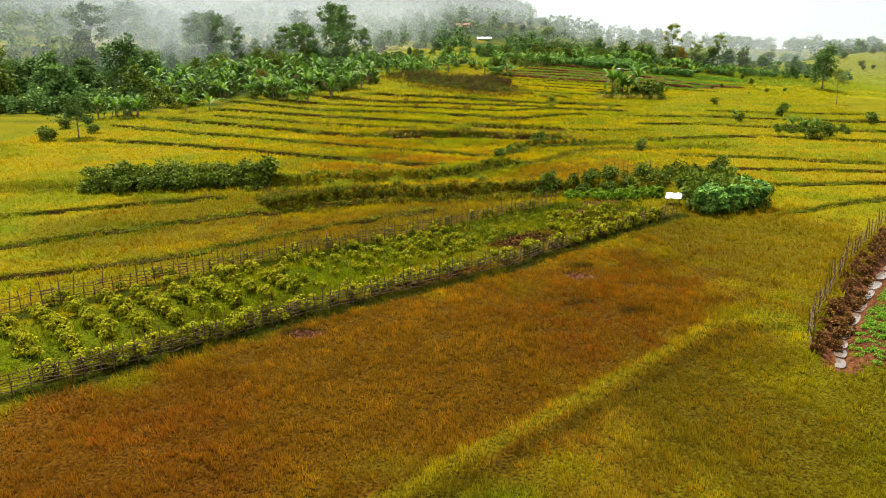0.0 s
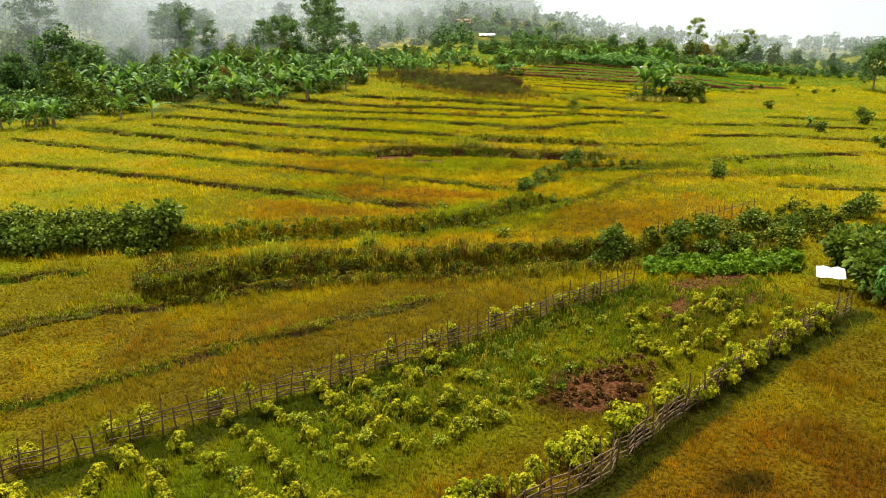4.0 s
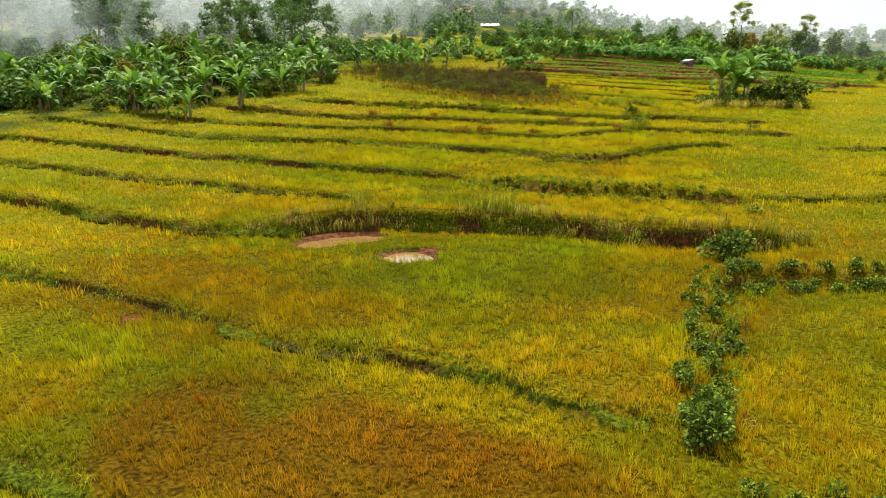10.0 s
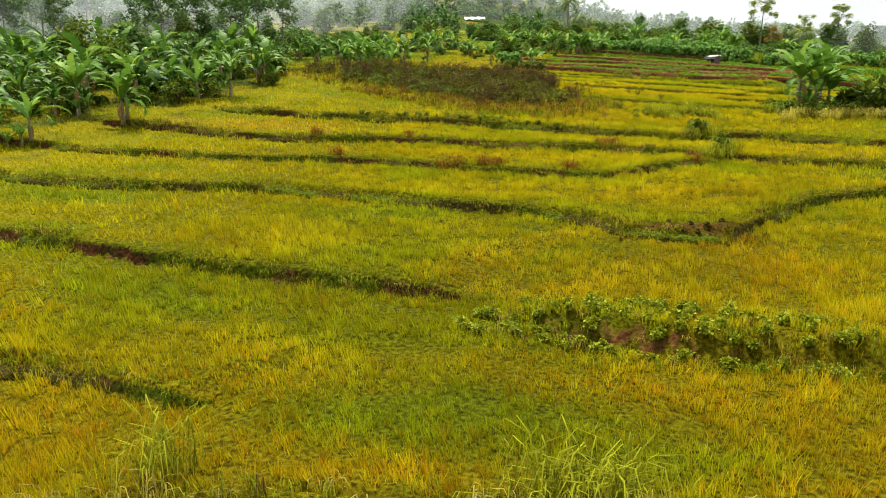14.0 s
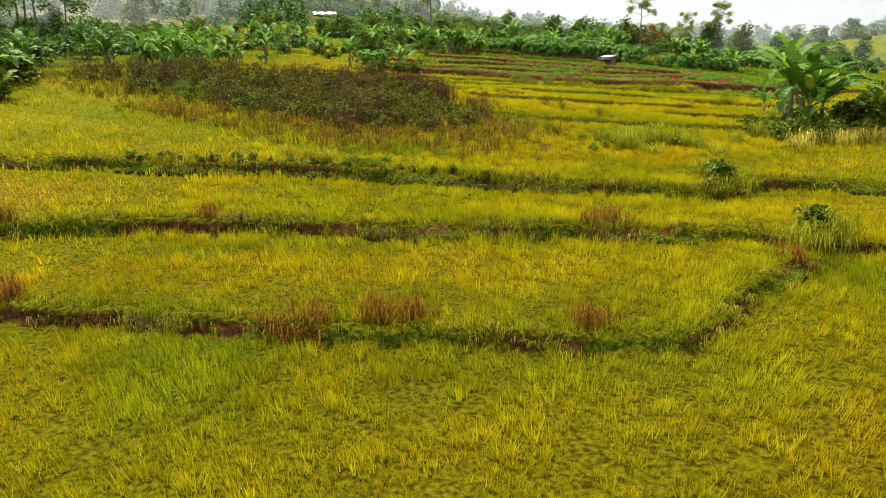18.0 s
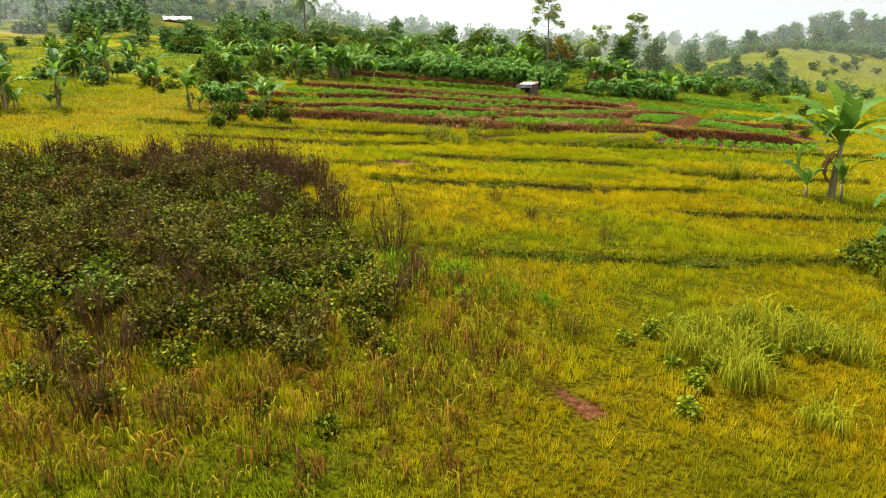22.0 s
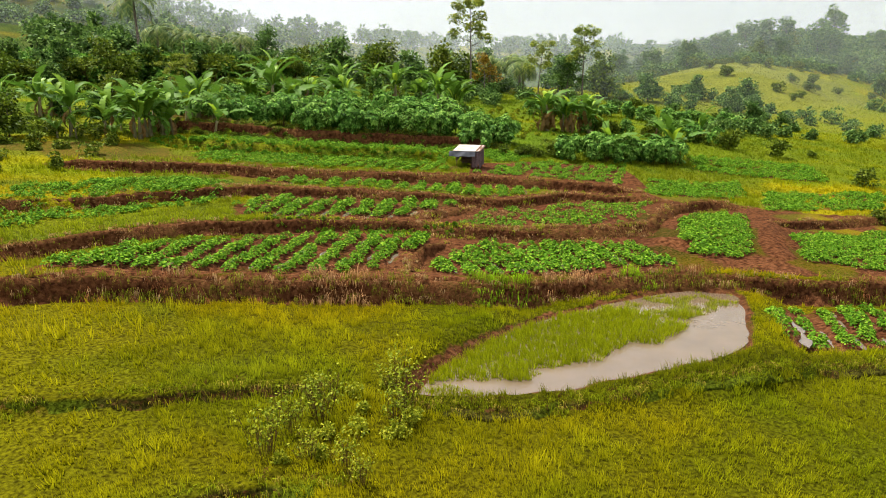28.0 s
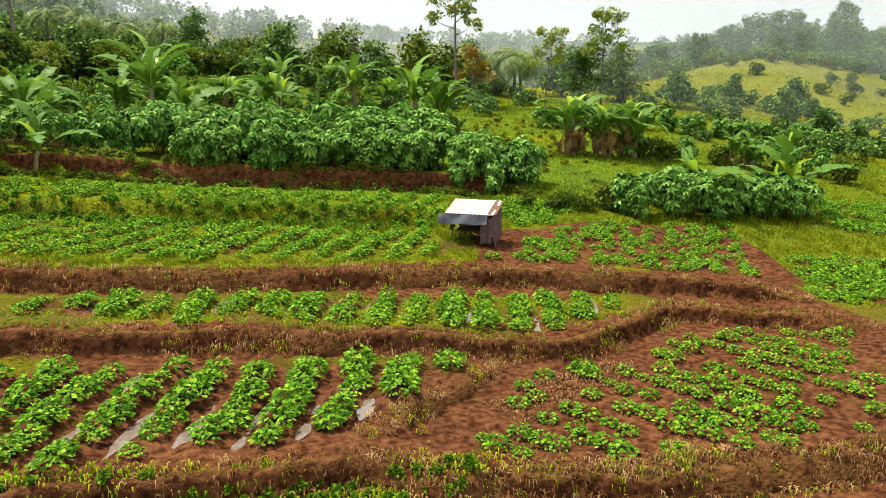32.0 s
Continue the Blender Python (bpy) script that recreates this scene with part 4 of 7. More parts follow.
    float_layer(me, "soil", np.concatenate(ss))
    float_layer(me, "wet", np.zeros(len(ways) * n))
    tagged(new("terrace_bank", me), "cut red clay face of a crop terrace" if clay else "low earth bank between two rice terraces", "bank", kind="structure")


for line, h, kind, soil in BANKS:
    if kind not in ("scrub", "weed"):
        bank_face(line, h, kind, soil)

# ---- water ----
def water_sheet(ring, level, material, label, grow=0.3):
    c = ring.mean(axis=0)
    ring = c + (ring - c) * (1 + grow / np.hypot(*(ring - c).T).mean())
    for k in range(3):
        nxt = np.roll(ring, -1, axis=0)
        ring = np.stack([0.75 * ring + 0.25 * nxt, 0.25 * ring + 0.75 * nxt], 1).reshape(-1, 2)
    bm = bmesh.new()
    top = [bm.verts.new((x, y, level)) for x, y in ring]
    low = [bm.verts.new((x, y, level - 0.3)) for x, y in ring]
    bm.faces.new(top)
    bm.faces.new(low[::-1])
    for k in range(len(ring)):
        j = (k + 1) % len(ring)
        bm.faces.new((top[k], low[k], low[j], top[j]))
    bmesh.ops.recalc_face_normals(bm, faces=bm.faces)
    tagged(new("water", bm_mesh("water", bm, material)), label, "water", kind="structure")


DITCH = pairs((18.2, 30.6, 20.2, 34.0, 24.8, 40.1, 29.5, 45.8, 36, 53))
for (ax, ay), (bx0, by0) in zip(DITCH[:-1], DITCH[1:]):
    for k in range(3):
        p, q = np.array([ax, ay]) + (np.array([bx0, by0]) - [ax, ay]) * k / 3, np.array([ax, ay]) + (np.array([bx0, by0]) - [ax, ay]) * (k + 0.97) / 3
        water_sheet(np.array([p + [0.24, -0.19], q + [0.24, -0.19], q - [0.24, -0.19], p - [0.24, -0.19]]), max(height(*p), height(*q)) + 0.05, M_FURROW, "narrow strip of pale water in a ditch", 0.0)
for k, (ring, level) in enumerate(PONDS):
    water_sheet(ring, level, M_PADDYWATER if k == 3 else M_MUDWATER, "shallow paddy water lying over mud" if k == 3 else "muddy ochre puddle in a hole among the rice")

# ---- grass ----


def blades(x, y, z, tall, wide, colour, r, count=4, lean=0.5, spread=0.09):
    """Tufts of straight blades that lean with their neighbours."""
    n = len(x)
    turn = (2.5 + 2.2 * vnoise(x / 7, y / 7, 51))[:, None] + r.normal(0, 1.1, (n, count))
    rad = r.uniform(0, 1, (n, count)) * spread
    h = tall[:, None] * r.uniform(0.6, 1.15, (n, count))
    bx, by = x[:, None] + np.cos(turn) * rad, y[:, None] + np.sin(turn) * rad
    bend = r.uniform(0.1, 1, (n, count)) * lean * h
    face = turn + r.uniform(-1.2, 1.2, (n, count)) + np.pi / 2
    w = wide * r.uniform(0.6, 1.2, (n, count))
    zz = np.broadcast_to(z[:, None], bx.shape) - 0.03
    p = np.stack([np.stack([bx - np.cos(face) * w, by - np.sin(face) * w, zz], -1),
                  np.stack([bx + np.cos(face) * w, by + np.sin(face) * w, zz], -1),
                  np.stack([bx + np.cos(turn) * bend, by + np.sin(turn) * bend, zz + h], -1)], 2)
    # foot-to-tip shading put into the blade colour, with the rice's yellower tips
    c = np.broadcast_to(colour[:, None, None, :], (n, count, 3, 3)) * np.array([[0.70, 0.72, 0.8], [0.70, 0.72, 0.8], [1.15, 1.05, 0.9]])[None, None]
    return p.reshape(-1, 3), c.reshape(-1, 3)


def arcs(x, y, z, tall, wide, colour, r, count=7, reach=0.9, way=None):
    """Tufts of long blades that rise and hang over."""
    n = len(x)
    turn = r.uniform(0, 2 * np.pi, (n, count)) if way is None else way[:, None] + r.normal(0, 0.9, (n, count))
    h = tall[:, None] * r.uniform(0.55, 1.15, (n, count))
    out = reach * h * r.uniform(0.4, 1.1, (n, count))
    dx, dy = np.cos(turn), np.sin(turn)
    bx, by = x[:, None] + r.normal(0, 0.1, (n, count)), y[:, None] + r.normal(0, 0.1, (n, count))
    w = wide * r.uniform(0.6, 1.2, (n, count))
    zz = np.broadcast_to(z[:, None], bx.shape) - 0.04

    def at(s, f, up, k):
        return np.stack([bx + dx * out * f - dy * w * k * s, by + dy * out * f + dx * w * k * s, zz + h * up], -1)
    p = np.stack([at(-1, 0, 0, 0.7), at(1, 0, 0, 0.7), at(-1, 0.35, 0.75, 1), at(1, 0.35, 0.75, 1), at(-1, 0.75, 0.85, 0.8), at(1, 0.75, 0.85, 0.8), at(0, 1.2, 0.2, 0)], 2)
    c = np.broadcast_to(colour[:, None, None, :], (n, count, 7, 3)) * np.array([0.95, 0.95, 1.0, 1.0, 1.05, 1.05, 1.1])[None, None, :, None]
    m = n * count
    f = (np.arange(m)[:, None, None] * 7 + np.array([[0, 1, 3], [0, 3, 2], [2, 3, 5], [2, 5, 4], [4, 5, 6]])).reshape(-1, 3)
    return p.reshape(-1, 3), c.reshape(-1, 3), f


def scatter(x0, x1, y0, y1, per_metre):
    n = int((x1 - x0) * (y1 - y0) * per_metre)
    return rng.uniform(x0, x1, n), rng.uniform(y0, y1, n)


def path_x(y):
    """How far east the middle of the flown strip lies."""
    return np.interp(y, [0, 110, 150, 175, 205, 240], [0, 3, 13, 26, 42, 55])


def fill(ring, count, seed, gap):
    """Random places in a ring, no two nearer than gap."""
    r = np.random.default_rng(seed)
    ring = pairs(ring)
    lo, hi = ring.min(axis=0), ring.max(axis=0)
    p = r.uniform(lo, hi, (count * 30, 2))
    p = p[inside(p[:, 0], p[:, 1], ring)]
    got = np.empty((0, 2))
    for q in p:
        if not len(got) or ((got - q) ** 2).sum(axis=1).min() > gap * gap:
            got = np.vstack([got, q])
            if len(got) == count:
                break
    return list(got)


def in_plots(x, y):
    k = np.zeros(x.shape, bool)
    for bed in BEDS:
        m = window(x, y, bed[0], 0.2)
        k[m] |= inside(x[m], y[m], bed[0])
    return k


sx, sy = [], []
for y0 in range(10, 238, 6):
    c = float(path_x(y0 + 3))
    for x0, x1, dense in ((c - 60, c - 30, 3.0), (c - 30, c - 15, 7), (c - 15, c + 15, 32), (c + 15, c + 30, 7), (c + 30, c + 70, 2.5)):
        a, b = scatter(x0, x1, y0, y0 + 6, dense)
        sx.append(a)
        sy.append(b)
for x0, x1, y0, y1, dense in ((10, 60, 238, 300, 2.2), (60, 130, 205, 300, 2.5), (-30, 10, 190, 280, 1.5), (130, 220, 225, 330, 0.8)):
    a, b = scatter(x0, x1, y0, y1, dense)
    sx.append(a)
    sy.append(b)
sx, sy = np.concatenate(sx), np.concatenate(sy)
sz, ssoil, swet, sedge = land(sx, sy)
ssoil = np.maximum(ssoil, patch_soil(sx, sy))
keep = (ssoil < 0.35) & (sedge < rng.uniform(0.75, 1.5, len(sx))) & ~in_plots(sx, sy)
sx, sy, sz, sedge = sx[keep], sy[keep], sz[keep], sedge[keep]
far_out = np.abs(sx - path_x(sy))
thin = vnoise(sx / 1.1, sy / 1.1, 21)
knot = 0.65 * vnoise(sx * 2.6, sy * 2.6, 24) + 0.35 * vnoise(sx * 0.9, sy * 0.9, 25)
gap = np.where(far_out < 15, 0.30, 0.14)
keep = (thin > 0.06) & (knot > gap + rng.uniform(-0.08, 0.08, len(sx)))
sx, sy, sz, sedge, far_out, thin, knot = sx[keep], sy[keep], sz[keep], sedge[keep], far_out[keep], thin[keep], knot[keep]
tall = (0.15 + 0.14 * vnoise(sx / 3, sy / 3, 22) + 0.10 * thin) * rng.uniform(0.7, 1.25, len(sx)) * np.where(far_out > 15, 1.1, 1.0)
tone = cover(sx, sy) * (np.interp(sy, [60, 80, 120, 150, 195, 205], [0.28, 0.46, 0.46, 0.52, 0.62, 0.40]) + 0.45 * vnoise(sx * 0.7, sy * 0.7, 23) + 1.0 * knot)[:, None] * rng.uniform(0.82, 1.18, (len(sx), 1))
dry_blade = (rng.uniform(0, 1, len(sx)) < 0.05 + 0.4 * smooth(0.35, 0.8, vnoise(sx / 4, sy / 4, 26))) & (rng.uniform(0, 1, len(sx)) < np.interp(sy, [105, 125, 190, 192], [1, 0.35, 0.35, 0]))
tone[dry_blade] = tone[dry_blade] * np.array([1.0, 0.72, 0.9])
# blades at the bank edges: darker weed green, with the bank's shade put in
rank = (np.clip(sedge, 0, 1) * rng.uniform(0.4, 1.0, len(sx)))[:, None]
tone = tone * (1 - 0.5 * rank) + np.array([0.17, 0.19, 0.006]) * 0.5 * rank
tall = tall * (0.35 + 1.35 * knot)
big = far_out > 15
gv, gc = [], []
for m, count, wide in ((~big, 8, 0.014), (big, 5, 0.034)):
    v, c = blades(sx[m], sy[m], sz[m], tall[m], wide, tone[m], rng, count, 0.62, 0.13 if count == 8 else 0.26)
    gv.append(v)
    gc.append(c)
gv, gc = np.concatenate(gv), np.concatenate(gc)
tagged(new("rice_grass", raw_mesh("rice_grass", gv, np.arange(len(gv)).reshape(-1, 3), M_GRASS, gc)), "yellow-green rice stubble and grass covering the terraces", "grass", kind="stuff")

# long grass, straw and weeds along the banks
bx, by, bh, bc, bw = [], [], [], [], []
wx, wy, wk = [], [], []
for line, h, kind, soil in BANKS:
    seg = np.diff(line, axis=0)
    lengths = np.hypot(*seg.T)
    per = {"grass": 15, "tall": 16, "fringe": 15, "scrub": 10, "straw": 12, "clay": 19, "weed": 9.0}[kind]
    n = int(lengths.sum() * per)
    k = rng.choice(len(seg), n, p=lengths / lengths.sum())
    t = rng.uniform(0, 1, (n, 1))
    p = line[k] + seg[k] * t
    nrm = np.stack([-seg[k][:, 1], seg[k][:, 0]], 1) / lengths[k][:, None]
    off = rng.normal(0.02, 0.13 if kind == "grass" else 0.2, (n, 1)) if kind != "scrub" else rng.normal(-0.25, 0.65, (n, 1))
    p = p + nrm * off
    lush = vnoise(p[:, 0] * 0.5, p[:, 1] * 0.5, 31)
    if kind in ("grass", "clay", "fringe"):
        m = lush > {"grass": 0.26, "clay": 0.25, "fringe": 0.36}[kind]
        p, nrm, lush = p[m], nrm[m], lush[m]
    top = {"grass": 0.27, "tall": 0.68, "fringe": 0.42, "scrub": 0.5, "straw": 0.46, "clay": 0.25, "weed": 0.28}[kind]
    green, straw, dull = np.array([0.15, 0.18, 0.006]), np.array([0.34, 0.27, 0.04]), np.array([0.09, 0.05, 0.014])
    if kind in ("tall", "fringe"):
        green, straw = np.array([0.14, 0.16, 0.008]), np.array([0.36, 0.29, 0.06])
    if kind == "clay":
        green, straw, dull = np.array([0.23, 0.115, 0.045]), np.array([0.48, 0.32, 0.15]), np.array([0.22, 0.28, 0.012])
    if kind == "straw":
        green, straw, dull = np.array([0.15, 0.17, 0.012]), np.array([0.46, 0.29, 0.14]), np.array([0.22, 0.09, 0.035])
    q = rng.uniform(0, 1, (len(p), 1))
    colour = np.where(q < (0.45 if kind == "tall" else 0.66), green, np.where(q < 0.82, straw * 0.8, dull)) * rng.uniform(0.7, 1.3, (len(p), 1))
    bx.append(p[:, 0])
    by.append(p[:, 1])
    bh.append(top * (0.45 + 0.8 * lush) * rng.uniform(0.7, 1.2, len(p)))
    bc.append(colour)
    bw.append(np.arctan2(-nrm[:, 1], -nrm[:, 0]))
bx, by, bh, bc, bw = (np.concatenate(k) for k in (bx, by, bh, bc, bw))
v, c, f = arcs(bx, by, land(bx, by)[0], bh, 0.010, bc, rng, 9, 0.9, bw)
tagged(new("bank_grass", raw_mesh("bank_grass", v, f, M_LONG, c)), "long drooping grass and straw hanging over the terrace banks", "grass", kind="stuff")

# rank grass on the overgrown banks
def rank_grass(label, ring, count, seed, low, high, *colours):
    r = np.random.default_rng(seed)
    p = np.array(fill(ring, count, seed, 0.12))
    k = r.integers(0, len(colours), len(p))
    c = np.array(colours)[k] * r.uniform(0.65, 1.35, (len(p), 1))
    patchy = vnoise(p[:, 0] * 0.8, p[:, 1] * 0.8, seed)
    v, c, f = arcs(p[:, 0], p[:, 1], land(p[:, 0], p[:, 1])[0], r.uniform(low, high, len(p)) * (0.5 + patchy), 0.018, c, r, 6, 0.7)
    tagged(new("rank_grass", raw_mesh("rank_grass", v, f, M_LONG, c)), label, "grass", kind="stuff")


# big single clumps: hanging grass, rusty dry ones
def clumps(name, label, height_, colour, spots, seed, blades_=60):
    r = np.random.default_rng(seed)
    p = np.repeat(pairs(spots), 14, axis=0) + r.normal(0, 0.28, (len(spots) // 2 * 14, 2))
    c = np.array(colour) * r.uniform(0.6, 1.35, (len(p), 1))
    v, c, f = arcs(p[:, 0], p[:, 1], land(p[:, 0], p[:, 1])[0], height_ * r.uniform(0.6, 1.15, len(p)), 0.014, c, r, 8, 0.8)
    tagged(new(name, raw_mesh(name, v, f, M_LONG, c)), label, "grass", kind="stuff")


clumps("tall_grass", "tall arching clumps of green and straw grass", 1.25, (0.20, 0.21, 0.012), (3.1, 104.0, 3.9, 103.9, 2.5, 104.1, -9.6, 65.2, -8.8, 65.6, -10.4, 65.0, -4.4, 68.2, 19.9, 140.9, 20.6, 140.7, 21.3, 140.6, 23.0, 151.3, 45.5, 183.7, 46.2, 183.5, -4.3, 105.2, 36.3, 163.6, 37.2, 163.2, 38.4, 163.0, 35.4, 164.4, 22.6, 159.6, 23.6, 160.4, 24.6, 161.0, 25.8, 161.4, 27, 161.2, 24.2, 162.4, 22.4, 161.6, 26.4, 162.8, 28, 160.4, 22.2, 149.0, 23.4, 149.4, 24.2, 150.2), 3)
clumps("tall_grass", "pale yellow clumps of tall dry grass on a mound", 1.3, (0.42, 0.36, 0.05), (36.8, 161.0, 38.0, 160.4, 39.4, 160.6, 40.6, 161.4, 42.0, 161.8, 43.6, 161.2, 35.6, 160.2, 34.2, 158.8, 45.2, 161.6, 41, 163, 47, 161), 4)
clumps("dry_clump", "rusty red-brown dry plant clumps on the banks", 0.65, (0.17, 0.078, 0.012), (-0.2, 146.9, 2.1, 136.9, 2.7, 136.7, 4.6, 136.7, 5.2, 136.5, 13.4, 143.9, 14.2, 143.8, 9.3, 135.4, -4.7, 139.8, 18.6, 139.3, -7.0, 147.0, 17.0, 215.6, 18.4, 215.4, 19.4, 216.4, 16, 217), 5)

clumps("straw_clump", "dry pinkish straw clumps hanging on an earth bank", 0.6, (0.34, 0.19, 0.085), (35.2, 210.7, 35.6, 210.5, 36.5, 210.2, 37.1, 210.0, 45.3, 207.1, 46.7, 206.8), 6)
clumps("tall_grass", "tall fresh green grass clumps on an earth bank", 0.5, (0.17, 0.30, 0.008), (42.6, 207.8, 43.1, 207.5, 42.1, 208.2, 44.0, 207.3, 49.8, 206.1, 50.5, 205.6), 7)
clumps("tall_grass", "arching mounds of yellow-green grass at a field edge", 0.95, (0.24, 0.25, 0.012), (23.3, 161.5, 27.4, 162.0, 31.6, 161.7, 27.7, 157.4, 23.2, 157.4, 27.6, 159.9, 23.4, 159.6), 8)
clumps("tall_grass", "pale arching clumps of dry grass on a bund", 0.75, (0.26, 0.24, 0.014), (2.8, 157.3, 3.9, 156.9, 4.8, 156.2), 9)

rank_grass("dry straw and brown stubble on the brow of an earth bank", (43.4, 218.3, 46.6, 217.0, 50.2, 215.4, 51.4, 215.4, 53.8, 213.6, 57, 212.2, 57, 211.4, 53, 212.9, 50, 214.5, 46.4, 216.2, 43, 217.6), 420, 71, 0.08, 0.24, (0.34, 0.21, 0.09), (0.24, 0.13, 0.05), (0.22, 0.24, 0.02), (0.14, 0.07, 0.03))
rank_grass("dry brown stubble on a slumped earth bank", (48.6, 219.6, 50.4, 219.9, 52.6, 220.2, 54.4, 219.6, 53.6, 218.8, 51.6, 218.9, 50.2, 218.2, 48.8, 218.4), 300, 72, 0.07, 0.2, (0.30, 0.17, 0.075), (0.20, 0.10, 0.04), (0.14, 0.07, 0.03))
rank_grass("fresh green weeds and grass along the brow of a bank", (36.0, 221.4, 38.3, 220.5, 40.3, 219.7, 42.4, 219.0, 45.4, 217.9, 47.2, 217.2, 46.8, 216.4, 42.2, 218.2, 38.2, 219.8, 36.0, 220.6), 320, 73, 0.08, 0.25, (0.13, 0.25, 0.006), (0.20, 0.29, 0.008), (0.30, 0.30, 0.02))

rank_grass("rank dark grass and brown weeds on a steep field bank", (-17.2, 66.4, -16.4, 62.4, -11, 62.0, -7.5, 62.8, 0.4, 63.4, 6.6, 64.2, 11.3, 65.5, 12, 68, 7.8, 68.2, 0.5, 67.6, -6.5, 66.8, -10.9, 66.4), 1500, 61, 0.3, 0.75, (0.05, 0.06, 0.004), (0.09, 0.10, 0.006), (0.24, 0.21, 0.012), (0.11, 0.05, 0.01))
rank_grass("rank grass and weeds on an overgrown bank", (-31, 67.6, -15, 68.6, -9.4, 70.4, -1.7, 71.7, 2.9, 73.4, 6.0, 76.8, 9.8, 77.8, 9.8, 79.4, 6, 79.0, 3.4, 75.6, 0.5, 74.0, -9.4, 72.0, -31, 70.0), 900, 62, 0.2, 0.5, (0.07, 0.09, 0.005), (0.13, 0.14, 0.007), (0.25, 0.24, 0.012))
rank_grass("dark rank grass round dry brown weeds", (6, 190, 16.5, 191, 17.5, 188, 16.5, 183, 14, 181, 6, 182), 900, 63, 0.35, 0.8, (0.06, 0.07, 0.004), (0.10, 0.11, 0.006), (0.10, 0.045, 0.012), (0.05, 0.03, 0.01))
rank_grass("green garden weeds and grass inside the fence", (4, 51, 10, 56, 17.6, 60, 18, 64, 12, 63.5, 4, 58.4, -4, 52, -4, 47), 1500, 64, 0.2, 0.5, (0.045, 0.07, 0.004), (0.075, 0.11, 0.005), (0.16, 0.14, 0.01))

rank_grass("tall yellow-green grass round the weed tangle", (-20, 192, -8, 174, 3, 160, 12, 156, 21, 164, 21, 184, 16, 176, 10, 166, 0, 176, -8, 192), 1300, 65, 0.35, 0.9, (0.14, 0.14, 0.008), (0.22, 0.17, 0.012), (0.08, 0.085, 0.006), (0.13, 0.065, 0.012))
rank_grass("rusty brown grass and dead stems before the weed tangle", (0, 166, 5, 161, 12, 158.6, 18.4, 162, 18.8, 170, 15.6, 172, 12, 164, 6, 167, -6, 176, -8, 172), 620, 66, 0.35, 0.85, (0.15, 0.07, 0.012), (0.20, 0.11, 0.014), (0.09, 0.045, 0.012), (0.20, 0.19, 0.010))
rank_grass("lush bright green grass beside the weed tangle", (12, 172, 17, 168, 21, 166, 20.4, 170, 17, 174, 13, 176), 420, 67, 0.3, 0.6, (0.09, 0.17, 0.006), (0.15, 0.23, 0.008))
for ring, spacing, turn, fill_share, size, raised, damp, weedy in BEDS:
    if weedy >= 0.5 and ring[:, 1].min() > 215:
        span = np.ptp(ring, axis=0)
        rank_grass("low green weeds and grass between the crop rows", ring.ravel(), min(1400, int(span[0] * span[1] * 5 * weedy)), 70, 0.05, 0.15, (0.12, 0.24, 0.006), (0.20, 0.29, 0.008), (0.28, 0.28, 0.012))

# paddy grass that stands in the shallow pond
ring, level = PONDS[3]
px_, py_ = scatter(33, 54, 198, 206, 80)
m = inside(px_, py_, ring)
isle = ((px_ - 42.6) / 6.4) ** 2 + ((py_ - 202.5) / 2.1) ** 2 + 0.9 * (vnoise(px_ * 0.9, py_ * 0.9, 41) - 0.5)
m &= (isle < 1.0) | ((vnoise(px_ * 1.6, py_ * 1.6, 42) > 0.55) & (py_ > 200.6 + 0.12 * (px_ - 40)))
px_, py_, isle = px_[m], py_[m], isle[m]
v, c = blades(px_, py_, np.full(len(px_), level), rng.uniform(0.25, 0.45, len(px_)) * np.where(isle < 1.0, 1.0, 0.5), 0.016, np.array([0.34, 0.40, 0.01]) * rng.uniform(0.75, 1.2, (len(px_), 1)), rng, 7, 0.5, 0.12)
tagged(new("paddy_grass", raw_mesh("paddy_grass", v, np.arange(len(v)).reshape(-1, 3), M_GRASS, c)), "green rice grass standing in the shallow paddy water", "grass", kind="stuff")

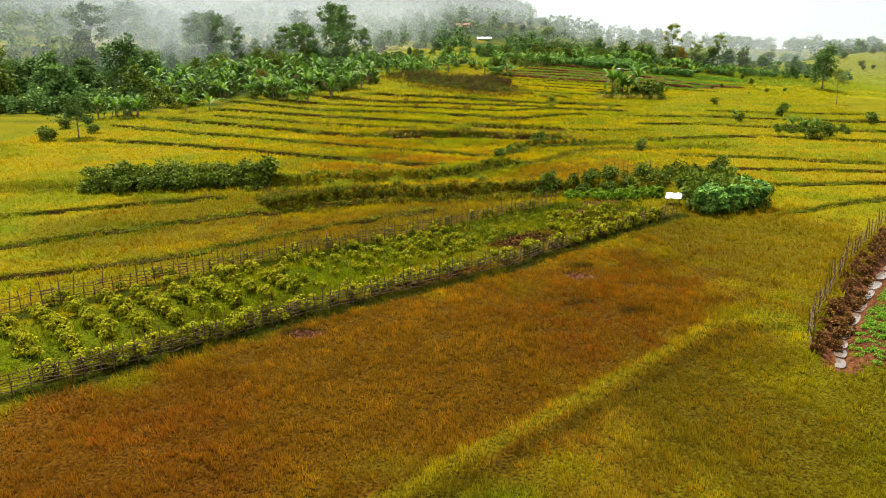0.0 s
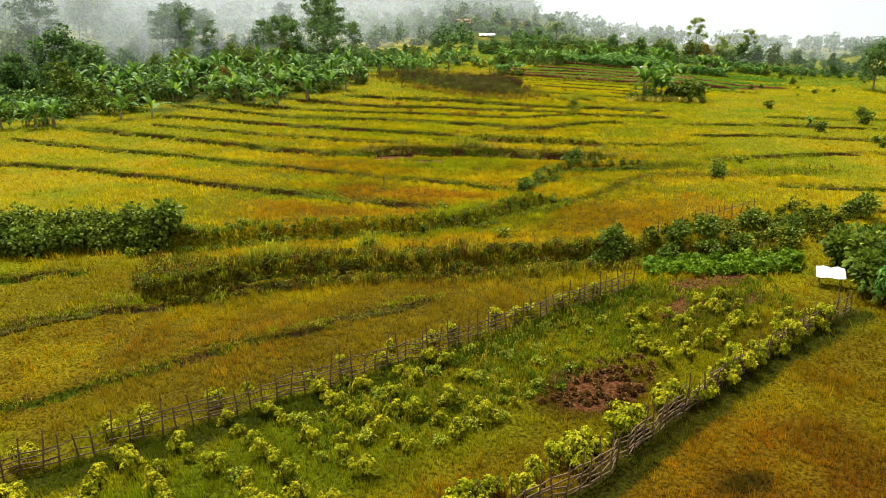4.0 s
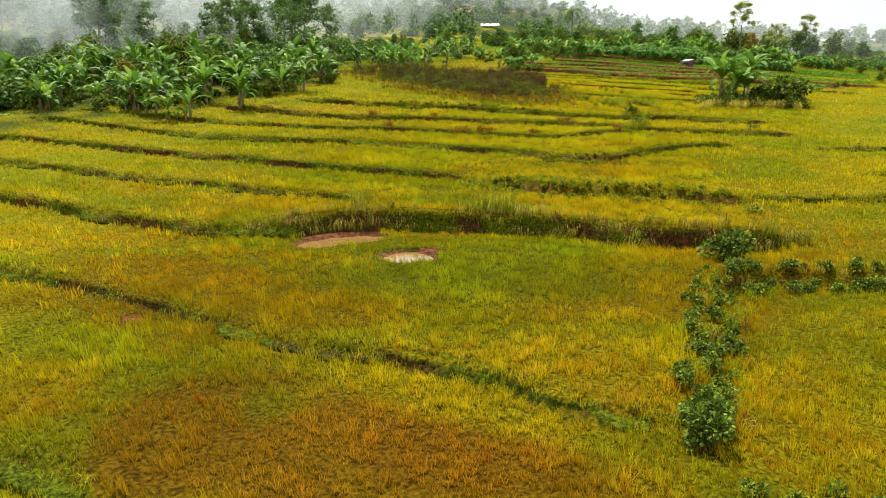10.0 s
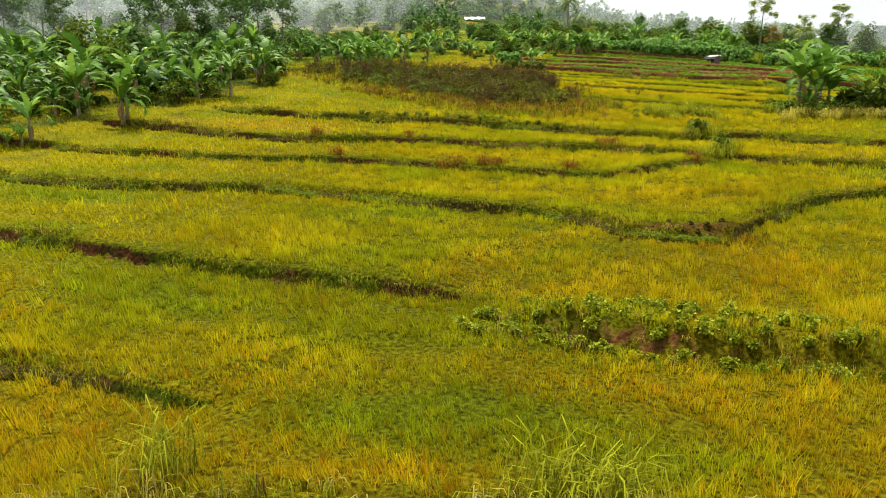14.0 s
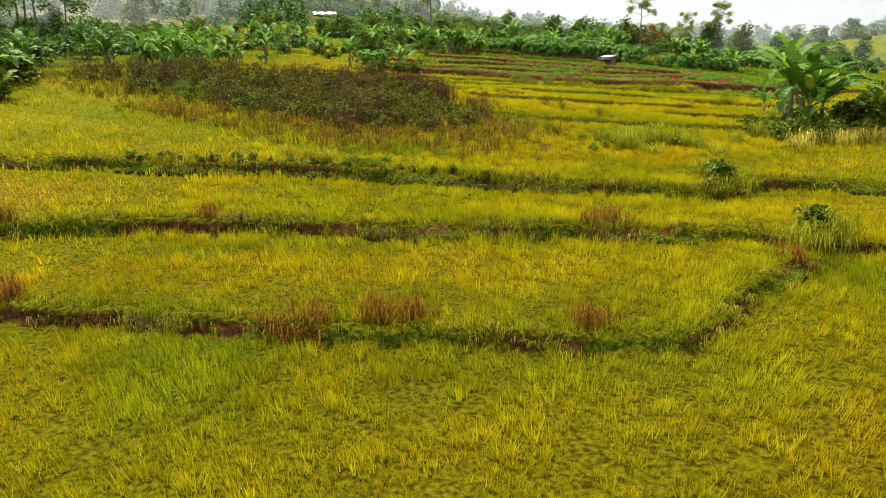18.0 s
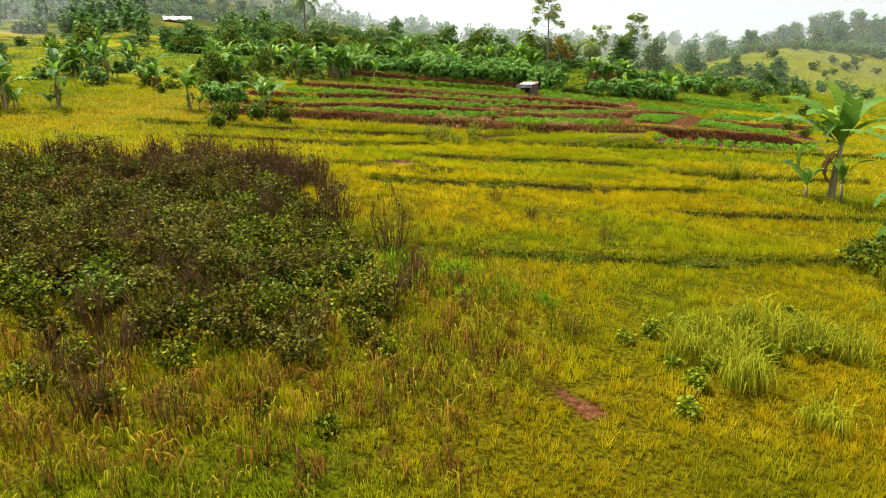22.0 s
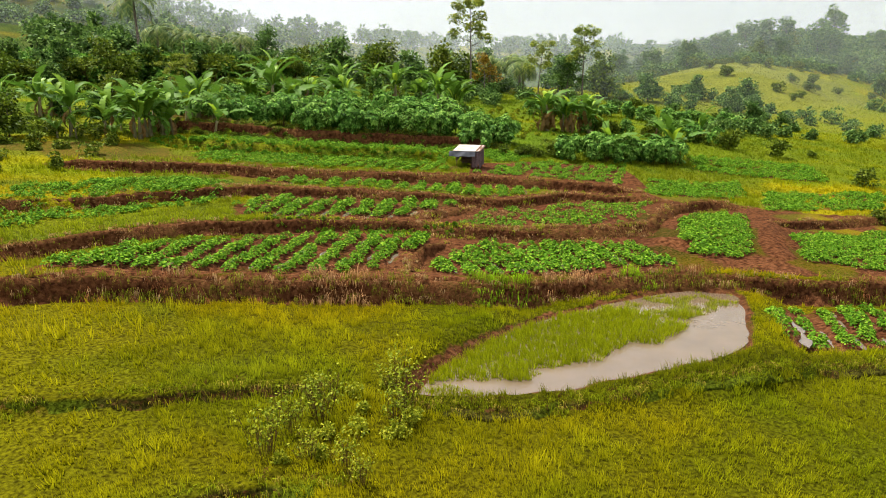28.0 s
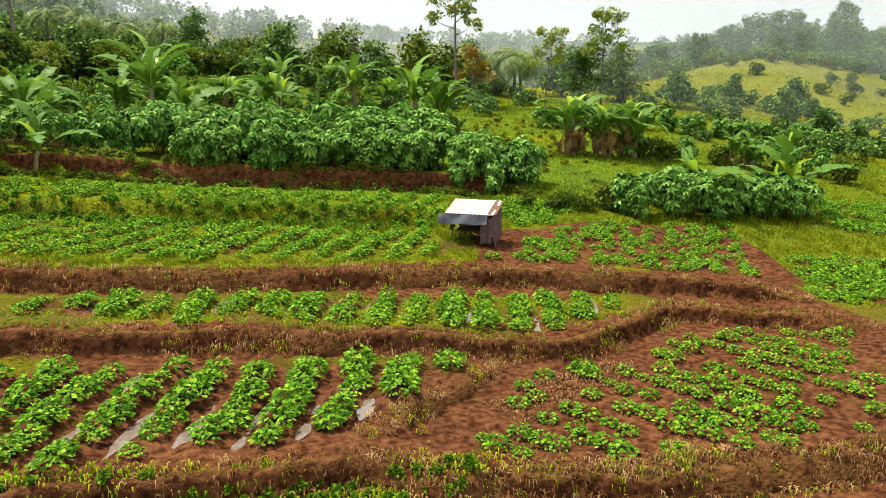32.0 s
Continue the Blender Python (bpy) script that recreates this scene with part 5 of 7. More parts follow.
# water lying in the furrows
def furrow_water():
    r = np.random.default_rng(77)
    for ring, spacing, turn, fill_share, size, raised, damp, weedy in BEDS:
        if damp < 0.5:
            continue
        ux, uy = math.cos(turn), math.sin(turn)
        u = ring[:, 0] * ux + ring[:, 1] * uy
        v = -ring[:, 0] * uy + ring[:, 1] * ux
        bm = bmesh.new()
        for row in range(math.ceil(v.min() / spacing - 0.5), math.floor(v.max() / spacing - 0.5) + 1):
            w0 = (row + 0.5) * spacing
            run = np.arange(u.min(), u.max(), 0.2)
            wet_run = inside(run * ux - w0 * uy, run * uy + w0 * ux, ring)
            i0 = 0
            while i0 < len(run) - 6:
                n = int(r.integers(6, 22))
                part_of = run[i0:i0 + n + 1]
                if len(part_of) > 5 and wet_run[i0:i0 + n + 1].all() and r.uniform() < min(0.85, 0.85 * damp):
                    n = len(part_of) - 1
                    x, y = part_of * ux - w0 * uy, part_of * uy + w0 * ux
                    z = float(np.median(land(x, y)[0])) + 0.012
                    ph = r.uniform(0, 6.28)
                    half = [0.02 + min(1, 0.4 * min(k, n - k)) * (0.21 + 0.08 * math.sin(k * 0.9 + ph) + 0.05 * math.sin(k * 2.3 + ph)) for k in range(n + 1)]
                    left = [bm.verts.new((a - uy * h, b + ux * h, z)) for a, b, h in zip(x, y, half)]
                    right = [bm.verts.new((a + uy * h, b - ux * h, z)) for a, b, h in zip(x, y, half)]
                    for k in range(n):
                        bm.faces.new((right[k], right[k + 1], left[k + 1], left[k]))
                    i0 += n + 1
                else:
                    i0 += 2
        if bm.faces:
            solid = bmesh.ops.extrude_face_region(bm, geom=list(bm.faces))
            for g in solid["geom"]:
                if isinstance(g, bmesh.types.BMVert):
                    g.co.z -= 0.05
            bmesh.ops.recalc_face_normals(bm, faces=bm.faces)
            tagged(new("furrow_water", bm_mesh("furrow_water", bm, M_FURROW)), "rain water lying in the furrows between crop rows", "water", kind="structure")
        else:
            bm.free()


furrow_water()

# ---- plants that are built once and then copied ----


def limbs(r, n, high, spread, radius, sides=5, fork=2):
    """A few crooked stems from the ground that fork once."""
    bm = bmesh.new()
    tips = []
    for k in range(n):
        a = 2 * math.pi * k / n + r.uniform(-0.5, 0.5)
        d = Vector((math.cos(a), math.sin(a), 0)) * spread
        mid = d * 0.35 + Vector((r.uniform(-0.1, 0.1), r.uniform(-0.1, 0.1), high * 0.5))
        tube(bm, [(0.04 * math.cos(a), 0.04 * math.sin(a), -0.15), mid, d * 0.8 + Vector((0, 0, high * 0.85))], [radius, radius * 0.7, radius * 0.3], sides)
        for j in range(fork):
            b = a + r.uniform(-1.2, 1.2)
            tip = mid + Vector((math.cos(b) * spread * 0.5, math.sin(b) * spread * 0.5, high * 0.38))
            tube(bm, [mid, (mid + tip) / 2 + Vector((0, 0, 0.05)), tip], [radius * 0.55, radius * 0.4, radius * 0.2], 4)
            tips.append(tip)
        tips.append(d * 0.8 + Vector((0, 0, high * 0.85)))
    return bm, tips


def shrub(seed, label, material, radius=1.0, leaf=0.16, count=700, flat=0.75, category="shrub", name="shrub"):
    r = np.random.default_rng(seed)
    ob = thing(name, label, category)
    bm, tips = limbs(r, 5, radius * 1.0, radius * 0.7, 0.035)
    part("stem", bm_mesh("stem", bm, M_TWIG), ob)
    p, d = blob_points(r, count, radius, flat, 9)
    p[:, 2] += radius * flat * 0.85
    m = p[:, 2] > 0.02
    v, f = leaves(p[m], d[m], leaf * 1.15, leaf * 0.85, r, 0.5)
    part("foliage", raw_mesh("foliage", v, f, material), ob)
    return ob


def twiggy(seed, label, high=1.3, count=16, leafy=60, material=None):
    """A thin leafless or half-bare weed of upright stalks."""
    r = np.random.default_rng(seed)
    ob = thing("dry_weed", label, "weed")
    bm = bmesh.new()
    spots = []
    for k in range(count):
        a, q = r.uniform(0, 6.28), r.uniform(0.1, 0.55)
        top = Vector((math.cos(a) * q * 1.4, math.sin(a) * q * 1.4, high * r.uniform(0.55, 1.1)))
        foot = Vector((math.cos(a) * q * 0.6, math.sin(a) * q * 0.6, -0.08))
        tube(bm, [foot, (foot + top) / 2 + Vector((r.uniform(-0.06, 0.06), r.uniform(-0.06, 0.06), 0)), top], [0.014, 0.011, 0.006], 3)
        for j in range(3):
            s = r.uniform(0.45, 0.95)
            p = foot.lerp(top, s)
            b = r.uniform(0, 6.28)
            e = p + Vector((math.cos(b) * 0.22, math.sin(b) * 0.22, 0.2))
            tube(bm, [p, e], [0.008, 0.004], 3)
            spots.append(e)
    part("stalk", bm_mesh("stalk", bm, M_TWIG), ob)
    if leafy:
        k = r.integers(0, len(spots), leafy)
        p = np.array([spots[i] for i in k]) + r.normal(0, 0.07, (leafy, 3))
        v, f = leaves(p, unit(r.normal(0, 1, (leafy, 3))), 0.13, 0.08, r, 0.5)
        part("foliage", raw_mesh("foliage", v, f, material or M_DRYWEED), ob)
    return ob


def banana_leaf(r, long, wide, stiff, torn=0.35):
    """An arched blade with a folded midrib, its sides torn into hanging strips."""
    n = 16
    vs, fs = [], []
    curve = [np.array([0.0, 0.0, 0.0])]
    pitch, bend = stiff, r.uniform(0.07, 0.12) * (1.75 - stiff * 0.62)
    for k in range(n):
        pitch -= bend * (0.4 + 1.2 * k / n)
        curve.append(curve[-1] + long / n * np.array([math.cos(pitch), 0, math.sin(pitch)]))
    curve = np.array(curve)
    t = np.linspace(0, 1, n + 1)
    shape = wide / 2 * np.clip(np.minimum((t - 0.08) / 0.22, 1.0), 0.06, 1) ** 0.7 * np.sqrt(np.clip(1.02 - t ** 4, 0.0, 1))
    fold = r.uniform(0.15, 0.5)
    for s in (-1, 1):
        sag, cut = 0.0, 1.0
        for k in range(n):
            a, b = curve[k], curve[k + 1]
            gap = 0.0
            if r.uniform() < torn:
                gap, sag, cut = 0.22, r.uniform(-0.7, 0.05) * torn, r.uniform(0.72, 1.0)
            back = (b - a) * r.uniform(-0.1, 0.35)
            o1 = a + (b - a) * gap + back + np.array([0, s * shape[k] * cut, shape[k] * (fold + sag)])
            o2 = b + back + np.array([0, s * shape[k + 1] * cut, shape[k + 1] * (fold + sag)])
            i = len(vs)
            vs += [a, b, o2, o1]
            fs.append([i, i + 1, i + 2, i + 3] if s < 0 else [i, i + 3, i + 2, i + 1])
    return np.array(vs), np.array(fs)


def banana_leaf_whole(r, long, wide, stiff, torn, material):
    v, f = banana_leaf(r, long, wide, stiff, torn)
    me = raw_mesh("leaf", v, f, material)
    bm = bmesh.new()
    bm.from_mesh(me)
    bmesh.ops.remove_doubles(bm, verts=bm.verts, dist=0.004)
    bm.to_mesh(me)
    bm.free()
    return me


_r = np.random.default_rng(5)
BLADES = [banana_leaf_whole(_r, 2.5 * k, 0.6 * k, s, t, M_BANANA) for k, s, t in ((1.0, 1.2, 0.35), (1.05, 1.1, 0.5), (0.9, 1.35, 0.2), (1.1, 0.95, 0.6), (0.85, 0.75, 0.75))]
NEW_BLADES = [banana_leaf_whole(_r, 1.9, 0.5, 1.5, 0.0, M_BANANA_NEW), banana_leaf_whole(_r, 1.7, 0.55, 1.42, 0.1, M_BANANA_NEW)]
DRY_BLADES = [banana_leaf_whole(_r, 1.7, 0.35, 0.1, 0.8, M_BANANA_DRY), banana_leaf_whole(_r, 1.5, 0.3, -0.4, 0.8, M_BANANA_DRY)]


def banana(seed, label, high=2.0, stems=1, fronds=8, fresh=1, dry=2, suckers=0, skirt=0, joined=False):
    r = np.random.default_rng(seed)
    ob = thing("banana_plant", label, "banana plant", "banana plants")
    for k in range(stems):
        a = r.uniform(0, 6.28)
        foot = Vector((math.cos(a), math.sin(a), 0)) * (0.0 if k == 0 else r.uniform(0.4, 0.8))
        h = high * (1.0 if k == 0 else r.uniform(0.45, 0.85))
        lean = Vector((r.uniform(-0.2, 0.2), r.uniform(-0.2, 0.2), 0))
        top = foot + lean + Vector((0, 0, h))
        bm = bmesh.new()
        tube(bm, [foot - Vector((0, 0, 0.3)), foot + Vector((0, 0, 0.05)), foot + lean * 0.4 + Vector((0, 0, h * 0.55)), top], [0.19, 0.16, 0.12, 0.07], 8)
        part("pseudostem", bm_mesh("pseudostem", bm, M_STEM, True), ob)
        for j in range(fronds):
            leaf = part("leaf", BLADES[int(r.integers(0, len(BLADES)))], ob)
            s = (0.95 + 0.35 * r.uniform()) * (0.7 + 0.3 * h / high)
            leaf.matrix_local = Matrix.LocRotScale(top - Vector((0, 0, r.uniform(0, 0.25))), Euler((r.uniform(-0.3, 0.3), r.uniform(-0.3, 0.45) - 0.25 * (j < 3), 2.4 * j + r.uniform(-0.5, 0.5))), (s, s, s))
        for j in range(fresh):
            leaf = part("leaf", NEW_BLADES[j % 2], ob, "upright young yellow-green leaf")
            leaf.matrix_local = Matrix.LocRotScale(top - Vector((0, 0, 0.1)), Euler((0, r.uniform(-0.15, 0.1), r.uniform(0, 6.28))), (0.9, 0.9, 0.9))
        for j in range(dry):
            leaf = part("leaf", DRY_BLADES[j % 2], ob, "hanging dry brown leaf")
            leaf.matrix_local = Matrix.LocRotScale(top - Vector((0, 0, r.uniform(0.15, 0.4))), Euler((0, r.uniform(0.3, 0.9), r.uniform(0, 6.28))), (0.9, 0.9, 0.9))
    for j in range(skirt):
        a, q, h = 2.4 * j, r.uniform(0.1, 0.75), high * r.uniform(0.45, 1.05)
        leaf = part("leaf", DRY_BLADES[j % 2], ob, "hanging dry brown leaf")
        leaf.matrix_local = Matrix.LocRotScale((math.cos(a) * q, math.sin(a) * q, h), Euler((r.uniform(-0.4, 0.4), r.uniform(0.8, 1.35), a)), (1.05, 1.2, 1.0))
    for k in range(suckers):
        a, q, h = r.uniform(0, 6.28), r.uniform(0.5, 1.1), r.uniform(0.25, 0.8)
        foot = Vector((math.cos(a) * q, math.sin(a) * q, 0))
        bm = bmesh.new()
        tube(bm, [foot - Vector((0, 0, 0.25)), foot + Vector((0, 0, h))], [0.1, 0.05], 6)
        part("sucker", bm_mesh("sucker", bm, M_STEM, True), ob)
        for j in range(5):
            leaf = part("leaf", BLADES[int(r.integers(0, 3))], ob)
            s = r.uniform(0.45, 0.7)
            leaf.matrix_local = Matrix.LocRotScale(foot + Vector((0, 0, h)), Euler((r.uniform(-0.3, 0.3), r.uniform(-0.35, 0.1), 2.4 * j + r.uniform(-0.5, 0.5))), (s, s, s))
    if joined:
        # plants of the far grove: one mesh for all the leaves of a colour
        for kind in (M_BANANA, M_BANANA_NEW, M_BANANA_DRY):
            vs, fs, n = [], [], 0
            for leaf in [c for c in ob.children if c.data and c.name.startswith("leaf") and c.data.materials[0] == kind]:
                v = np.array([leaf.matrix_basis @ w.co for w in leaf.data.vertices])
                fs += [[i + n for i in p.vertices] for p in leaf.data.polygons]
                vs.append(v)
                n += len(v)
                bpy.data.objects.remove(leaf)
            if vs:
                me = bpy.data.meshes.new("leaves")
                me.from_pydata(np.concatenate(vs).tolist(), [], fs)
                me.materials.append(kind)
                part("leaves", me, ob)
    return ob


def cassava(seed, label, high=1.9, material=None, count=120, leaf=0.34, spread=0.8, name="cassava_plant"):
    r = np.random.default_rng(seed)
    ob = thing(name, label, name.replace("_", " "), name.replace("_", " ") + "s")
    bm, tips = limbs(r, 4, high * 0.85, spread * 0.7, 0.025)
    part("stem", bm_mesh("stem", bm, M_TWIG), ob)
    p, d = blob_points(r, count, spread, high * 0.52 / spread, 9, 0.6)
    p[:, 2] = np.maximum(p[:, 2] + high * 0.5, 0.12)
    v, f = palmate(p, d, leaf, r)
    part("foliage", raw_mesh("foliage", v, f, material or M_CASSAVA), ob)
    return ob


def crop(seed, count=16, high=0.34, spread=0.36):
    r = np.random.default_rng(seed)
    a = r.uniform(0, 6.28, count)
    q = spread * np.sqrt(r.uniform(0.03, 1, count))
    p = np.stack([np.cos(a) * q * 0.6, np.sin(a) * q * 0.6, high * (1.0 - 0.7 * (q / spread) ** 2) * r.uniform(0.6, 1.1, count)], 1)
    d = np.stack([np.cos(a), np.sin(a), np.full(count, 0.25)], 1)
    return leaves(p, d, 0.13, 0.10, r, 0.7)


def trunk_mesh(r, high, radius, lean=0.3, boughs=6, start=0.5, reach=0.35):
    bm = bmesh.new()
    lx, ly = r.uniform(-lean, lean), r.uniform(-lean, lean)
    pts = [Vector((lx * t * t * high * 0.3, ly * t * t * high * 0.3, high * t - (0.4 if t == 0 else 0))) for t in (0, 0.1, 0.35, 0.65, 1.0)]
    tube(bm, pts, [radius * 1.3, radius, radius * 0.8, radius * 0.55, radius * 0.15], 7)
    ends = []
    for k in range(boughs):
        t = start + (0.95 - start) * k / max(boughs - 1, 1)
        p = pts[2].lerp(pts[4], max(0, (t - 0.35) / 0.65)) if t > 0.35 else pts[1].lerp(pts[2], t / 0.35)
        a = 2.4 * k + r.uniform(-0.4, 0.4)
        n = reach * high * (1.15 - 0.5 * t) * r.uniform(0.7, 1.2)
        e = p + Vector((math.cos(a) * n, math.sin(a) * n, n * r.uniform(0.3, 0.7)))
        tube(bm, [p, p.lerp(e, 0.5) + Vector((0, 0, -0.04 * n)), e], [radius * 0.4, radius * 0.28, radius * 0.1], 5)
        ends.append(e)
    ends.append(pts[4])
    return bm, ends


def tree(seed, label, high=9.0, radius=0.16, start=0.45, reach=0.32, clump=1.3, leaf=0.3, count=900, material=None, boughs=8, flat=0.7, name="tree", core=0):
    r = np.random.default_rng(seed)
    ob = thing(name, label, "tree")
    bm, ends = trunk_mesh(r, high, radius, 0.3, boughs, start, reach)
    part("trunk", bm_mesh("trunk", bm, M_BARK, True), ob)
    per = count // len(ends)
    vs, fs, n = [], [], 0
    for e in ends:
        p, d = blob_points(r, per, clump * r.uniform(0.75, 1.3), flat, 5, 0.4)
        v, f = leaves(p + np.array(e) + np.array([0, 0, clump * 0.15]), d, leaf, leaf * 0.75, r, 0.5)
        vs.append(v)
        fs.append(f + n)
        n += len(v)
    if core:
        p, d = blob_points(r, core, high * 0.62, 0.7, 14, 0.6)
        p[:, 2] = np.maximum(p[:, 2] + high * 0.44, 0.1)
        v, f = leaves(p, d, leaf, leaf * 0.75, r, 0.5)
        vs.append(v)
        fs.append(f + n)
    part("crown", raw_mesh("crown", np.concatenate(vs), np.concatenate(fs), material or M_TREE), ob)
    return ob


def palm(seed, label, high=7.0, fronds=18):
    r = np.random.default_rng(seed)
    ob = thing("palm_tree", label, "palm tree")
    bm = bmesh.new()
    tube(bm, [(0, 0, -0.4), (0.1, 0, high * 0.4), (0.25, 0.1, high)], [0.24, 0.17, 0.13], 8)
    part("trunk", bm_mesh("trunk", bm, M_BARK, True), ob)
    for k in range(fronds):
        a, pitch = 2.4 * k, r.uniform(0.1, 1.2)
        n, vs = 12, []
        p = np.array([0.25, 0.1, high])
        for j in range(n):
            pitch -= 0.16
            d = np.array([math.cos(a) * math.cos(pitch), math.sin(a) * math.cos(pitch), math.sin(pitch)])
            s = np.array([-math.sin(a), math.cos(a), 0])
            q = p + d * 0.3
            w = 0.75 * math.sin(math.pi * (j + 1.2) / (n + 1.5)) + 0.1
            for sg in (-1, 1):
                tip = q + s * sg * w + d * 0.3 + np.array([0, 0, -0.35 * w])
                vs += [p, q, tip]
            p = q
        vs = np.array(vs)
        part("frond", raw_mesh("frond", vs, np.arange(len(vs)).reshape(-1, 3), M_PALM), ob)
    return ob


def planter(ob):
    """Puts a finished plant at its first place, and copies of it at all later ones."""
    first = []

    def put(x, y, turn=0.0, size=1.0, sink=0.0, tilt=0.0):
        k = size / first[0] if first else size
        m = Matrix.LocRotScale((x, y, height(x, y) - sink), Euler((tilt, 0, turn)), (k, k, k))
        if first:
            return copy_thing(ob, m)
        first.append(size)
        ob.matrix_basis = m
        return ob
    return put


def sow(makers, spots, seed, small=0.8, large=1.2, sink=0.05):
    r = np.random.default_rng(seed)
    for x, y in spots:
        makers[int(r.integers(0, len(makers)))](x, y, r.uniform(0, 6.28), r.uniform(small, large), sink)


def along(line, gap, jitter, seed):
    r = np.random.default_rng(seed)
    line = pairs(line)
    got = []
    for a, b in zip(line[:-1], line[1:]):
        n = max(1, int(np.hypot(*(b - a)) / gap))
        for k in range(n):
            got.append(a + (b - a) * (k + r.uniform(0, 1)) / n + r.normal(0, jitter, 2))
    return got


SHRUBS = [planter(shrub(11 + k, "dense dark green shrub with small leaves on a terrace bank", M_SHRUB, 1.0, 0.17, 750)) for k in range(4)]
WEEDS = [planter(shrub(21 + k, "low leafy yellow-green weed clump on a bank", M_WEED, 0.6, 0.12, 260, 0.6, "weed", "weed_clump")) for k in range(3)]
BROWNS = [planter(shrub(31 + k, "half-dry brown and olive bush among tall weeds", M_DRYWEED, 1.0, 0.085, 1100, 0.8)) for k in range(2)]
STALKS = [planter(twiggy(41 + k, "brown upright dry weed stalks with few leaves", 1.6, 30, 40 * k)) for k in range(3)]
BANANAS = [planter(banana(51, "leafy banana plant with arching torn green leaves", 1.6, 1, 11, 2, 2, 2)),
           planter(banana(52, "banana clump of two stems with broad green leaves", 1.8, 2, 9, 2, 2)),
           planter(banana(53, "banana clump with arching leaves and hanging dry ones", 1.4, 3, 7, 1, 3)),
           planter(banana(54, "tall banana plant with drooping torn leaves", 2.2, 1, 12, 2, 3, 2))]
GROVE = [planter(banana(58, "banana plant of a crowded grove with torn arching leaves", 1.9, 2, 9, 1, 3, 2, joined=True)),
         planter(banana(59, "tall banana plant in a crowded grove", 2.4, 1, 11, 1, 4, 2, joined=True)),
         planter(banana(60, "banana clump of several stems in a crowded grove", 1.6, 3, 8, 1, 3, joined=True))]
SUCKERS = [planter(banana(55, "small banana plant with upright yellow-green leaves", 1.0, 1, 4, 2, 0))]
CASSAVAS = [planter(cassava(61 + k, "dense green cassava bush with hand-shaped leaves", 2.0, M_CASSAVA, 220, 0.3, 1.0)) for k in range(4)]
TALL_CASSAVAS = [planter(cassava(66 + k, "tall green cassava hedge plant above a red earth bank", 3.0, M_CASSAVA, 400, 0.43, 1.35)) for k in range(3)]
GARDENS = [planter(cassava(64 + k, "low bright green garden plant", 1.6, M_GARDEN, 200, 0.24, 0.9, "garden_plant")) for k in range(2)]
YOUNGS = [planter(cassava(71 + k, "young yellow-green cassava plant inside the bamboo fence", 1.0, M_YOUNG, 150, 0.14, 0.52, "young_cassava")) for k in range(3)]
LOOSE = [planter(twiggy(47 + k, "loose leafy yellow-green weed with thin bare branches", 1.5, 18, 230, M_WEED)) for k in range(2)]
TREES = [planter(tree(81, "broad dark green tree with a dense rounded crown", 7.0, 0.17, 0.22, 0.30, 2.1, 0.46, 3000, M_TREE, 10, 0.9)),
         planter(tree(82, "dark green tree with an uneven layered crown", 9.5, 0.18, 0.18, 0.22, 2.0, 0.46, 3200, M_TREE, 12, 0.85)),
         planter(tree(83, "spreading green tree with gaps in its crown", 8.0, 0.16, 0.3, 0.34, 2.1, 0.46, 2900, M_TREE, 11, 0.65))]
ROUNDS = [planter(tree(101, "dense rounded bushy tree with leaves to the ground", 3.6, 0.10, 0.08, 0.3, 1.0, 0.42, 650, M_TREE, 11, 0.85, core=850)),
          planter(tree(102, "broad bushy tree with a thick dark crown", 4.4, 0.12, 0.06, 0.28, 1.15, 0.46, 700, M_TREE, 12, 0.85, core=900)),
          planter(tree(103, "bushy green tree with an uneven thick crown", 5.2, 0.12, 0.08, 0.25, 1.2, 0.46, 700, M_SHRUB, 13, 0.9, core=900))]
LIGHTS = [planter(tree(84, "tall thin tree with a light open yellow-green crown", 11.5, 0.15, 0.55, 0.2, 1.25, 0.24, 4000, M_TREE_LIGHT, 9, 0.7)),
          planter(tree(85, "slender pale-trunked tree with sparse light leaves", 10.0, 0.12, 0.5, 0.24, 1.15, 0.22, 3400, M_TREE_LIGHT, 9, 0.7)),
          planter(tree(86, "feathery flat-topped tree with fine light foliage", 13.0, 0.17, 0.42, 0.26, 2.1, 0.4, 3000, M_TREE, 13, 0.6))]
RUSTY = planter(tree(87, "small bushy tree with rusty yellow-brown leaves", 5.0, 0.12, 0.25, 0.3, 1.2, 0.26, 1300, M_TREE_RUST))
PALMS = [planter(palm(91, "coconut palm with long feathered fronds", 7.5, 18)), planter(palm(92, "short palm with long arching fronds", 4.5, 16))]

def bushes(ring, count, seed, low, high, leaf, material, gap, label="dense green undergrowth of bushes"):
    r = np.random.default_rng(seed)
    spots = np.array(fill(ring, count, seed, gap))
    z = land(spots[:, 0], spots[:, 1])[0]
    vs, fs, n = [], [], 0
    for (x, y), g in zip(spots, z):
        k = r.uniform(low, high)
        p, d = blob_points(r, int(150 * (k / leaf) ** 0.6), k, 0.7, 8, 0.5)
        p[:, 2] = np.maximum(p[:, 2] + k * 0.5, 0.05)
        v, f = leaves(p + np.array([x, y, g]), d, leaf * 1.15, leaf * 0.95, r, 0.5)
        vs.append(v)
        fs.append(f + n)
        n += len(v)
    tagged(new("undergrowth", raw_mesh("undergrowth", np.concatenate(vs), np.concatenate(fs), material)), label, "bushes", kind="stuff")


# ---- the first fields: hedges, fence gardens ----
sow(SHRUBS, along((-31, 66.3, -26.3, 67.6, -21.0, 68.8, -17.2, 69.4, -17.0, 69.6), 1.3, 0.6, 1), 1, 1.1, 1.7)
